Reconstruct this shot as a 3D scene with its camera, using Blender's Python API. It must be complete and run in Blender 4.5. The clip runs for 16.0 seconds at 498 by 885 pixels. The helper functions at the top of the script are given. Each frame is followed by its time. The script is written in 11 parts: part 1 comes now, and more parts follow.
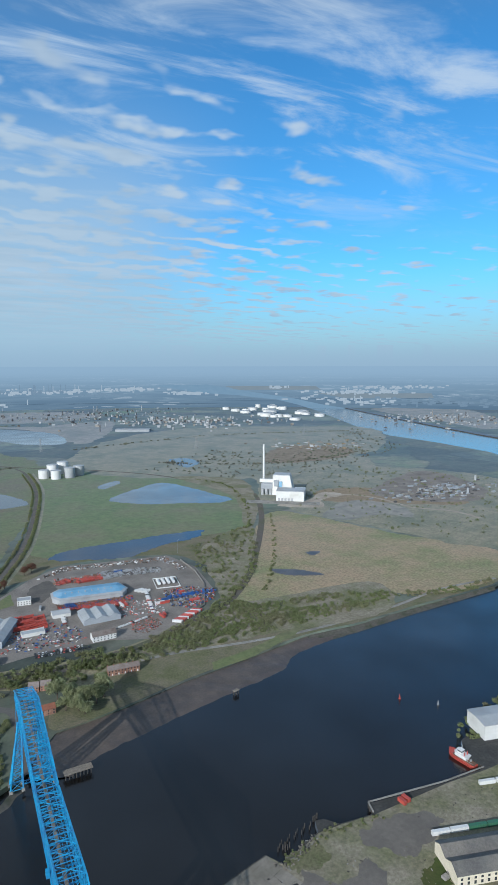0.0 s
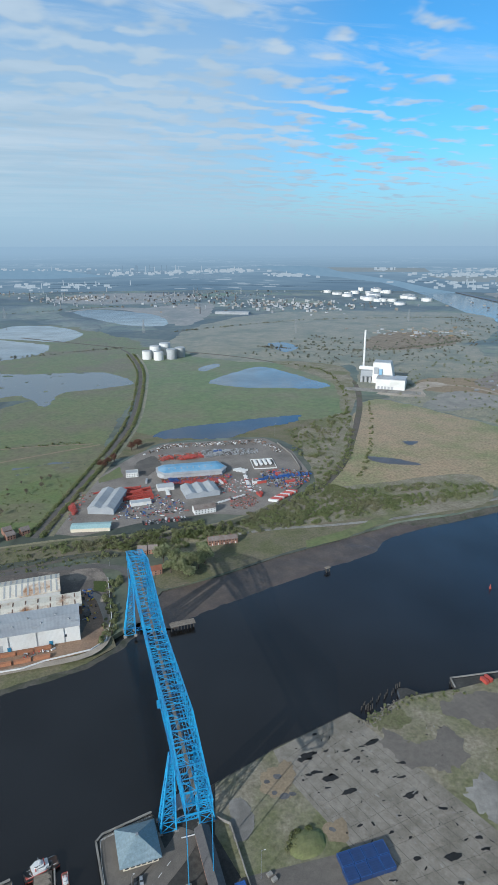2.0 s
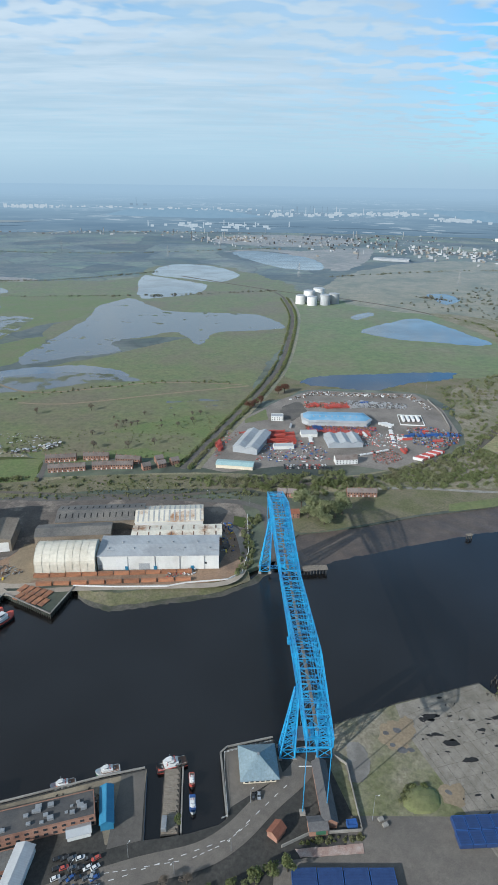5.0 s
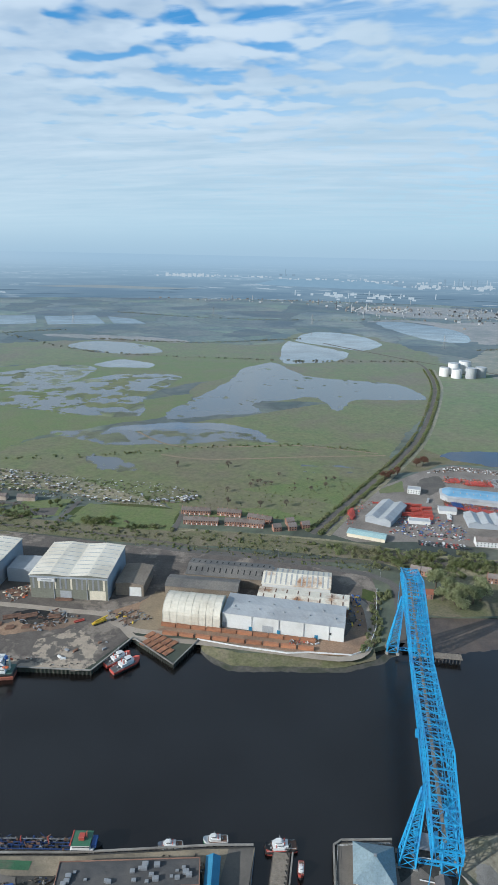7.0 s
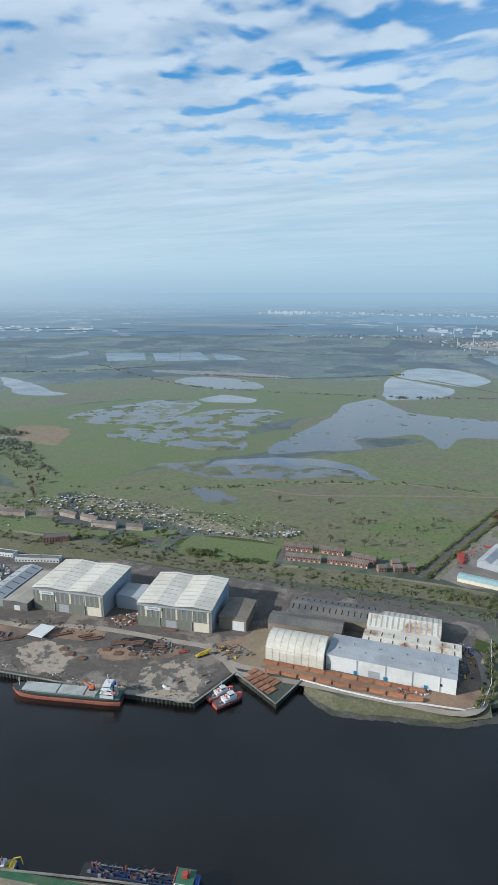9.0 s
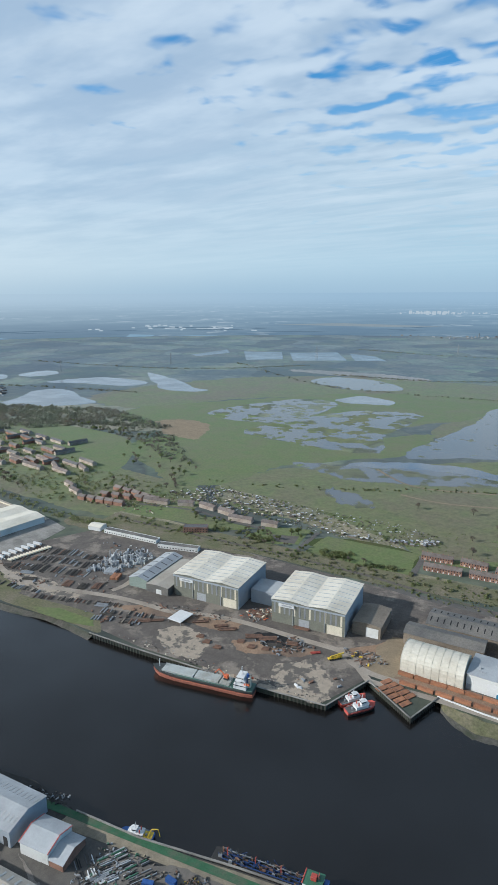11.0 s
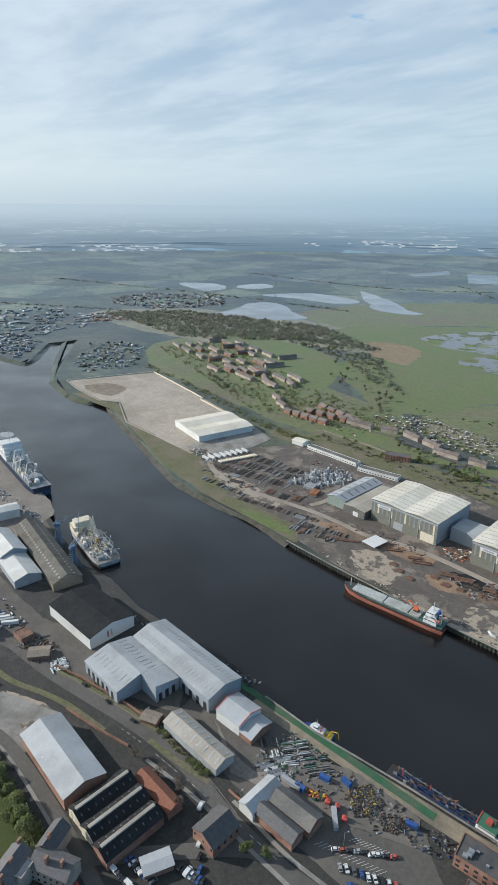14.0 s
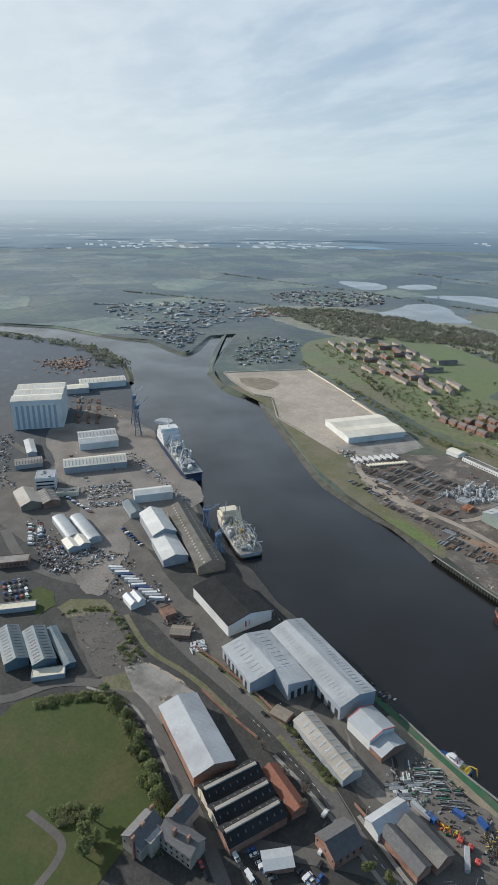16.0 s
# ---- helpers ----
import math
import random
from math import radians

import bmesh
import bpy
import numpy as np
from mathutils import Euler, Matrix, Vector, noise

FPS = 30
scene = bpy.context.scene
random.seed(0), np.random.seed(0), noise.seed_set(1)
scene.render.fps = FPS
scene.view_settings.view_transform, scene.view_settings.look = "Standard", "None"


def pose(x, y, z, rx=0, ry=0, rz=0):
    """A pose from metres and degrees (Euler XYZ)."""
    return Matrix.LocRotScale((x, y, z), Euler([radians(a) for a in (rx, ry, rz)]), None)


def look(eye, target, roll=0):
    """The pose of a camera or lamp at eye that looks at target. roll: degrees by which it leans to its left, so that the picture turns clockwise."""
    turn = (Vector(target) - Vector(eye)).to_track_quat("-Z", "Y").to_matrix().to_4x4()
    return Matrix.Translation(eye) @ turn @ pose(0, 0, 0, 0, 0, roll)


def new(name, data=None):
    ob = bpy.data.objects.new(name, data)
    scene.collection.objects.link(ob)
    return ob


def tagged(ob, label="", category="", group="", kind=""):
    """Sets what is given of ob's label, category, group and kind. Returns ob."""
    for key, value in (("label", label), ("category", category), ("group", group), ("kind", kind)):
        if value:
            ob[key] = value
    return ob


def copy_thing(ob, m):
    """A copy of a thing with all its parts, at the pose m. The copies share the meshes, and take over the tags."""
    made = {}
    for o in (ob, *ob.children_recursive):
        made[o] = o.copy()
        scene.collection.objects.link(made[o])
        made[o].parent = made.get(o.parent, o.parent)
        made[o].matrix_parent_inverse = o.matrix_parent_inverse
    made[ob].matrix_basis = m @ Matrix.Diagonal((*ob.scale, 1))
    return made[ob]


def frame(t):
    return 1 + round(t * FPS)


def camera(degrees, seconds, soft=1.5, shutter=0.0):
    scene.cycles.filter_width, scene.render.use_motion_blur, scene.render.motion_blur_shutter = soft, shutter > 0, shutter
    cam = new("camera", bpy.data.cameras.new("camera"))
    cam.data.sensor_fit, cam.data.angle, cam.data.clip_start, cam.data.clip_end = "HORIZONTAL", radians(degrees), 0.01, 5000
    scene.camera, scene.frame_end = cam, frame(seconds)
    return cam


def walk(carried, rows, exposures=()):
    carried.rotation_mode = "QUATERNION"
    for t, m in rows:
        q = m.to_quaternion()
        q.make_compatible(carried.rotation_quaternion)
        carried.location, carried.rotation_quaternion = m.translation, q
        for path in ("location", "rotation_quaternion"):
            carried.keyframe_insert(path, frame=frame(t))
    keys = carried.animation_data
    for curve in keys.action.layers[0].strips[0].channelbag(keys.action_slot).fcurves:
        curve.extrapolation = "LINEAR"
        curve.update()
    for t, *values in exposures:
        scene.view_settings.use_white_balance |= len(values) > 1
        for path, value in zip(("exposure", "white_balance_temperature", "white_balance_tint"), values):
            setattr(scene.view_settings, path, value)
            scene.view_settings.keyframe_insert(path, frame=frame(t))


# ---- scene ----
cam = camera(44.3, 16.0, soft=1.15)
PATH = [
    (0, (-31.37, -242.949, 294.26), (-30.527, -241.153, 294.008), -0.1),
    (0.5, (-32.068, -242.838, 294.257), (-31.311, -241.017, 293.921), -0.1),
    (1, (-32.772, -242.718, 294.255), (-32.096, -240.886, 293.823), -0.1),
    (1.5, (-33.499, -242.582, 294.253), (-32.899, -240.748, 293.729), -0.1),
    (2, (-34.268, -242.414, 294.259), (-33.746, -240.584, 293.643), -0.1),
    (2.5, (-35.12, -242.233, 294.265), (-34.678, -240.415, 293.558), -0.1),
    (3, (-36.091, -242.049, 294.274), (-35.727, -240.242, 293.498), -0.0),
    (3.2, (-36.537, -241.974, 294.281), (-36.2, -240.162, 293.504), -0.1),
    (5.3, (-41.836, -241.202, 294.555), (-41.833, -239.36, 293.776), 0.7),
    (5.5, (-42.396, -241.158, 294.564), (-42.441, -239.316, 293.786), 0.6),
    (6, (-43.939, -241.122, 294.594), (-44.113, -239.274, 293.849), 0.8),
    (6.5, (-45.62, -241.167, 294.628), (-45.902, -239.303, 293.958), 1.0),
    (7, (-47.443, -241.293, 294.663), (-47.802, -239.416, 294.075), 1.2),
    (7.5, (-49.417, -241.508, 294.696), (-49.847, -239.621, 294.192), 1.3),
    (8, (-51.52, -241.834, 294.726), (-52.03, -239.959, 294.252), 1.3),
    (8.5, (-53.718, -242.297, 294.75), (-54.316, -240.447, 294.28), 1.4),
    (9, (-55.979, -242.904, 294.775), (-56.651, -241.083, 294.295), 0.0),
    (11.3, (-66.494, -246.422, 294.94), (-67.595, -244.83, 294.436), -0.0),
    (11.5, (-67.376, -246.75, 294.943), (-68.504, -245.189, 294.404), 0.0),
    (12, (-69.492, -247.615, 294.949), (-70.682, -246.139, 294.311), 0.2),
    (12.5, (-71.526, -248.51, 294.954), (-72.765, -247.113, 294.238), 0.3),
    (13, (-73.501, -249.42, 294.963), (-74.803, -248.084, 294.243), 0.4),
    (13.5, (-75.423, -250.356, 294.976), (-76.809, -249.109, 294.253), 0.6),
    (14, (-77.283, -251.329, 294.989), (-78.749, -250.179, 294.262), 0.6),
    (14.5, (-79.076, -252.343, 294.995), (-80.612, -251.29, 294.266), 0.7),
    (15, (-80.82, -253.383, 294.999), (-82.416, -252.426, 294.268), 0.6),
    (15.5, (-82.529, -254.443, 295.0), (-84.179, -253.583, 294.267), 0.7),
    (16, (-84.223, -255.507, 295.001), (-85.925, -254.757, 294.264), 0.5),
]
walk(cam, [(t, look(eye, target, roll)) for t, eye, target, roll in PATH],
     [(0, -0.16, 5800, 8), (1, -0.14, 5850, 8), (2, -0.08, 5900, 8), (3, 0.03, 6000, 8), (5.5, 0.12, 6050, 8), (8.5, 0.06, 6000, 8), (11.5, 0.04, 6050, 8), (14, 0.08, 6300, 9), (16, 0.0, 6400, 10)])

from mathutils import geometry

# ---------- world, sun ----------
SUN_ELEV, SUN_AZ = radians(24), radians(232)
world = bpy.data.worlds.new("sky")
scene.world = world
world.use_nodes = True
wn, wl = world.node_tree.nodes, world.node_tree.links
wn.clear()


def wnode(kind, **kw):
    n = wn.new(kind)
    for k, v in kw.items():
        n.inputs[k].default_value = v
    return n


def wmath(op, a, b=None, clamp=False):
    n = wn.new("ShaderNodeMath")
    n.operation, n.use_clamp = op, clamp
    for i, v in enumerate((a, b)):
        if v is None:
            continue
        if isinstance(v, (int, float)):
            n.inputs[i].default_value = v
        else:
            wl.new(v, n.inputs[i])
    return n.outputs[0]


def wmix(fac, c1, c2):
    n = wn.new("ShaderNodeMix")
    n.data_type = "RGBA"
    for sock, v in ((n.inputs[0], fac), (n.inputs[6], c1), (n.inputs[7], c2)):
        if isinstance(v, (int, float)):
            sock.default_value = v
        elif isinstance(v, tuple):
            sock.default_value = (*v, 1)
        else:
            wl.new(v, sock)
    return n.outputs[2]


def wrange(v, a, b, c=0.0, d=1.0):
    n = wn.new("ShaderNodeMapRange")
    n.interpolation_type = "SMOOTHSTEP"
    wl.new(v, n.inputs[0])
    for i, x in enumerate((a, b, c, d)):
        n.inputs[i + 1].default_value = x
    return n.outputs[0]


sky = wn.new("ShaderNodeTexSky")
sky.sky_type, sky.sun_disc = "NISHITA", False
sky.sun_elevation, sky.sun_rotation, sky.air_density, sky.dust_density, sky.ozone_density = SUN_ELEV, SUN_AZ, 1.0, 0.6, 2.0
coord = wn.new("ShaderNodeTexCoord")
sep = wn.new("ShaderNodeSeparateXYZ")
wl.new(coord.outputs["Generated"], sep.inputs[0])
dx, dy, dz = sep.outputs
up = wmath("MAXIMUM", dz, 0.03)
plane = wn.new("ShaderNodeCombineXYZ")
wl.new(wmath("DIVIDE", dx, wmath("ADD", up, 0.08)), plane.inputs[0])
wl.new(wmath("DIVIDE", dy, wmath("ADD", up, 0.08)), plane.inputs[1])


def wnoise(scale, detail, rough, offset=(0, 0, 0), stretch=(1, 1, 1), turn=0.0, dist=0.0):
    m = wn.new("ShaderNodeMapping")
    m.inputs["Location"].default_value, m.inputs["Scale"].default_value = offset, stretch
    m.inputs["Rotation"].default_value = (0, 0, turn)
    wl.new(plane.outputs[0], m.inputs[0])
    n = wnode("ShaderNodeTexNoise", Scale=scale, Detail=detail, Roughness=rough, Distortion=dist)
    wl.new(m.outputs[0], n.inputs["Vector"])
    return n.outputs["Fac"]


# puffs in rows, wider banks, and how far the deck reaches round the compass
puffs = wnoise(5.2, 3, 0.42, (3, 1, 0), (1.0, 1.0, 1), radians(35), 0.25)
turned = wn.new("ShaderNodeMapping")
turned.inputs["Rotation"].default_value = (0, 0, radians(82))
wl.new(plane.outputs[0], turned.inputs[0])
wave = wn.new("ShaderNodeTexWave")
wave.inputs["Scale"].default_value, wave.inputs["Distortion"].default_value, wave.inputs["Detail"].default_value, wave.inputs["Detail Scale"].default_value, wave.inputs["Detail Roughness"].default_value = 1.15, 7.0, 3.0, 2.4, 0.55
wl.new(turned.outputs[0], wave.inputs["Vector"])
ripple = wmath("MULTIPLY", wmath("SUBTRACT", wave.outputs["Fac"], 0.5), wrange(dx, -0.62, -0.34, 0.05, 0.26))
banks = wnoise(0.55, 4, 0.5, (7.3, 2.1, 0), (1, 1.6, 1), radians(20))
west = wmath("ADD", wmath("MULTIPLY", dx, -0.46), wmath("MULTIPLY", dy, -0.04))
low = wrange(dz, 0.10, 0.36, 0.19, 0.0)
cover = wmath("ADD", wmath("ADD", wmath("MULTIPLY", puffs, 1.15), wmath("MULTIPLY", banks, 0.34)), wmath("ADD", west, low))
cloud = wrange(wmath("ADD", cover, ripple), 0.67, 0.93)
shade = wnoise(1.1, 5, 0.55, (1, 5, 0), (1, 1.8, 1), radians(25))
white = wmix(wrange(wmath("ADD", shade, wmath("MULTIPLY", ripple, 0.7)), 0.35, 0.68), (0.41, 0.52, 0.64), (0.61, 0.70, 0.78))
blue = wn.new("ShaderNodeMix")
blue.data_type, blue.blend_type = "RGBA", "MULTIPLY"
blue.inputs[0].default_value = 1.0
wl.new(sky.outputs[0], blue.inputs[6])
blue.inputs[7].default_value = (0.056, 0.125, 0.160, 1)
wisp = wnoise(1.5, 7, 0.62, (4, 3, 0), (0.8, 2.0, 1), radians(-28), 0.6)
thin = wmath("MULTIPLY", wrange(wisp, 0.47, 0.70, 0.0, 0.85), wrange(dz, 0.16, 0.34))
decked = wmix(thin, blue.outputs[2], (0.62, 0.72, 0.82))
decked = wmix(wmath("MULTIPLY", cloud, 0.93), decked, white)
# overhead the deck is even and a little darker
decked = wmix(wrange(dz, 0.42, 0.62, 0.0, 0.9), decked, (0.25, 0.315, 0.395))
# a milky veil from the north round to the west, thinning overhead
veil = wmath("MULTIPLY", wrange(dx, -0.12, 0.42, 0.85, 0.0), wmath("MULTIPLY", wrange(dz, 0.12, 0.30, 1.0, 0.0), wrange(dx, -0.85, -0.3, 0.3, 1.0)))
veil2 = wmath("MULTIPLY", wmath("MULTIPLY", wrange(dx, -0.22, 0.0), wrange(dx, 0.20, 0.44, 1.0, 0.0)), wrange(dz, 0.22, 0.40, 0.62, 0.1))
decked = wmix(veil2, decked, (0.47, 0.60, 0.70))
streak = wnoise(1.3, 5, 0.6, (2, 8, 0), (0.6, 2.4, 1), radians(30), 0.5)
decked = wmix(veil, decked, wmix(wrange(streak, 0.3, 0.7), (0.44, 0.58, 0.68), (0.60, 0.70, 0.77)))
# the thick air near the horizon, brighter towards the sun
sunward = wrange(wmath("ADD", wmath("MULTIPLY", dx, -0.79), wmath("MULTIPLY", dy, -0.61)), -0.6, 0.9)
decked = wmix(wrange(wmath("ADD", wmath("MULTIPLY", dx, -0.79), wmath("MULTIPLY", dy, -0.61)), 0.25, 0.95, 0.0, 0.75), decked, (0.84, 0.89, 0.89))
haze = wmix(sunward, (0.43, 0.60, 0.70), (0.72, 0.79, 0.81))
air = wmix(wrange(dz, 0.0, 0.17, 0.95, 0.0), decked, haze)
lowhaze = wmix(wrange(wmath("ADD", wmath("MULTIPLY", dx, -0.79), wmath("MULTIPLY", dy, -0.61)), -0.2, 1.0), (0.37, 0.51, 0.62), (0.62, 0.70, 0.73))
air = wmix(wrange(dz, -0.01, 0.05, 1.0, 0.0), air, lowhaze)
bg = wnode("ShaderNodeBackground", Strength=1.0)
wl.new(air, bg.inputs["Color"])
wout = wn.new("ShaderNodeOutputWorld")
wl.new(bg.outputs[0], wout.inputs[0])

sun = new("sun", bpy.data.lights.new("sun", "SUN"))
sun.data.energy, sun.data.angle, sun.data.color = 4.9, radians(0.6), (1.0, 0.955, 0.89)
sun.rotation_euler = Vector((-0.79 * math.cos(SUN_ELEV), -0.613 * math.cos(SUN_ELEV), math.sin(SUN_ELEV))).to_track_quat("Z", "Y").to_euler()

# ---------- materials ----------
MATS = {}


def mat(name, c1, c2=None, scale=1.0, rough=0.8, metal=0.0, bump=0.0, big=0.0, c3=None, spec=0.5, haze_sheen=0.0, ribs=0.0, rib_axis="X", vary=0.0, detail=6.0, lo=0.35, hi=0.65, blo=0.45, bhi=0.65, grain=0.24, speck=0.0):
    """Grain of c1 and c2 with features about 1/scale metres, patches of c3 about 1/big metres, ribs of that spacing."""
    if name in MATS:
        return MATS[name]
    m = bpy.data.materials.new(name)
    m.use_nodes = True
    n, l = m.node_tree.nodes, m.node_tree.links
    b = n["Principled BSDF"]
    b.inputs["Roughness"].default_value, b.inputs["Metallic"].default_value = rough, metal
    b.inputs["Specular IOR Level"].default_value = spec
    # blue sheen at grazing angles imitates aerial haze over far ground
    if haze_sheen:
        b.inputs["Sheen Weight"].default_value = haze_sheen
        b.inputs["Sheen Roughness"].default_value = 0.28
        b.inputs["Sheen Tint"].default_value = (0.50, 0.72, 1.0, 1)
    tc = n.new("ShaderNodeTexCoord")
    no = n.new("ShaderNodeTexNoise")
    no.inputs["Scale"].default_value, no.inputs["Detail"].default_value, no.inputs["Roughness"].default_value = scale, detail, 0.6
    l.new(tc.outputs["Object"], no.inputs["Vector"])
    ra = n.new("ShaderNodeMapRange")
    ra.inputs[1].default_value, ra.inputs[2].default_value = lo, hi
    l.new(no.outputs["Fac"], ra.inputs[0])
    mx = n.new("ShaderNodeMix")
    mx.data_type = "RGBA"
    mx.inputs[6].default_value, mx.inputs[7].default_value = (*c1, 1), (*(c2 or tuple(v * 0.8 for v in c1)), 1)
    l.new(ra.outputs[0], mx.inputs[0])
    col = mx.outputs[2]
    if c3:
        no2 = n.new("ShaderNodeTexNoise")
        no2.inputs["Scale"].default_value, no2.inputs["Detail"].default_value = big or scale * 0.1, 7
        no2.inputs["Roughness"].default_value = 0.65
        l.new(tc.outputs["Object"], no2.inputs["Vector"])
        ra2 = n.new("ShaderNodeMapRange")
        ra2.inputs[1].default_value, ra2.inputs[2].default_value = blo, bhi
        l.new(no2.outputs["Fac"], ra2.inputs[0])
        mx2 = n.new("ShaderNodeMix")
        mx2.data_type = "RGBA"
        mx2.inputs[7].default_value = (*c3, 1)
        l.new(col, mx2.inputs[6])
        l.new(ra2.outputs[0], mx2.inputs[0])
        col = mx2.outputs[2]
    sp2 = n.new("ShaderNodeTexNoise")
    sp2.inputs["Scale"].default_value, sp2.inputs["Detail"].default_value, sp2.inputs["Roughness"].default_value = speck or scale * 7, 6, 0.7
    l.new(tc.outputs["Object"], sp2.inputs["Vector"])
    ra3 = n.new("ShaderNodeMapRange")
    ra3.inputs[1].default_value, ra3.inputs[2].default_value, ra3.inputs[3].default_value, ra3.inputs[4].default_value = 0.3, 0.7, 1 - grain, 1 + grain
    l.new(sp2.outputs["Fac"], ra3.inputs[0])
    hv = n.new("ShaderNodeHueSaturation")
    l.new(ra3.outputs[0], hv.inputs["Value"])
    l.new(col, hv.inputs["Color"])
    col = hv.outputs[0]
    if vary:
        oi = n.new("ShaderNodeObjectInfo")
        hs = n.new("ShaderNodeHueSaturation")
        mr = n.new("ShaderNodeMapRange")
        mr.inputs[3].default_value, mr.inputs[4].default_value = 1 - vary, 1 + vary
        l.new(oi.outputs["Random"], mr.inputs[0])
        l.new(mr.outputs[0], hs.inputs["Value"])
        l.new(col, hs.inputs["Color"])
        col = hs.outputs[0]
    l.new(col, b.inputs["Base Color"])
    height = None
    if ribs:
        wv = n.new("ShaderNodeTexWave")
        wv.bands_direction = rib_axis
        wv.inputs["Scale"].default_value = 0.314 / ribs
        l.new(tc.outputs["Object"], wv.inputs["Vector"])
        height = wv.outputs["Fac"]
    elif bump:
        height = no.outputs["Fac"]
    if height is not None:
        bp = n.new("ShaderNodeBump")
        bp.inputs["Strength"].default_value, bp.inputs["Distance"].default_value = (bump or 0.5), (0.12 if ribs else 0.5)
        l.new(height, bp.inputs["Height"])
        l.new(bp.outputs[0], b.inputs["Normal"])
    MATS[name] = m
    return m


def water_mat(name, base, rough, wave, strength, coat=0.0):
    m = bpy.data.materials.new(name)
    m.use_nodes = True
    n, l = m.node_tree.nodes, m.node_tree.links
    b = n["Principled BSDF"]
    b.inputs["Roughness"].default_value, b.inputs["IOR"].default_value = rough, 1.33
    b.inputs["Specular IOR Level"].default_value = 1.0
    b.inputs["Coat Weight"].default_value, b.inputs["Coat Roughness"].default_value, b.inputs["Coat IOR"].default_value = coat, rough * 0.75, 1.38
    tc = n.new("ShaderNodeTexCoord")
    big = n.new("ShaderNodeTexNoise")
    big.inputs["Scale"].default_value, big.inputs["Detail"].default_value = 0.012, 4
    l.new(tc.outputs["Object"], big.inputs["Vector"])
    mx = n.new("ShaderNodeMix")
    mx.data_type = "RGBA"
    mx.inputs[6].default_value, mx.inputs[7].default_value = (*base, 1), (*(v * 1.5 for v in base), 1)
    l.new(big.outputs["Fac"], mx.inputs[0])
    l.new(mx.outputs[2], b.inputs["Base Color"])
    if coat:
        # slicks and ruffled patches: uneven added coat that mottles the water like reflected clouds
        sl = n.new("ShaderNodeTexNoise")
        sl.inputs["Scale"].default_value, sl.inputs["Detail"].default_value, sl.inputs["Roughness"].default_value = 0.011, 3, 0.5
        l.new(tc.outputs["Object"], sl.inputs["Vector"])
        sr = n.new("ShaderNodeMapRange")
        sr.inputs[1].default_value, sr.inputs[2].default_value, sr.inputs[3].default_value, sr.inputs[4].default_value = 0.36, 0.64, coat * 0.3, coat
        l.new(sl.outputs["Fac"], sr.inputs[0])
        l.new(sr.outputs[0], b.inputs["Coat Weight"])
    no = n.new("ShaderNodeTexNoise")
    no.inputs["Scale"].default_value, no.inputs["Detail"].default_value = wave, 3
    l.new(tc.outputs["Object"], no.inputs["Vector"])
    bp = n.new("ShaderNodeBump")
    bp.inputs["Strength"].default_value, bp.inputs["Distance"].default_value = strength, 1.0
    l.new(no.outputs["Fac"], bp.inputs["Height"])
    l.new(bp.outputs[0], b.inputs["Normal"])
    return m


RIVER = water_mat("river_water", (0.0058, 0.0050, 0.0045), 0.24, 0.25, 0.004, 0.65)
# silty base made pale blue to stand in for sky reflected far off
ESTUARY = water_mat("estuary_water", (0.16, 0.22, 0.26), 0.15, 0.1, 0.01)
POND = water_mat("deep_pond_water", (0.018, 0.024, 0.042), 0.06, 0.5, 0.01, 0.3)
FLOOD = water_mat("flood_water", (0.084, 0.089, 0.094), 0.08, 0.5, 0.012, 0.6)


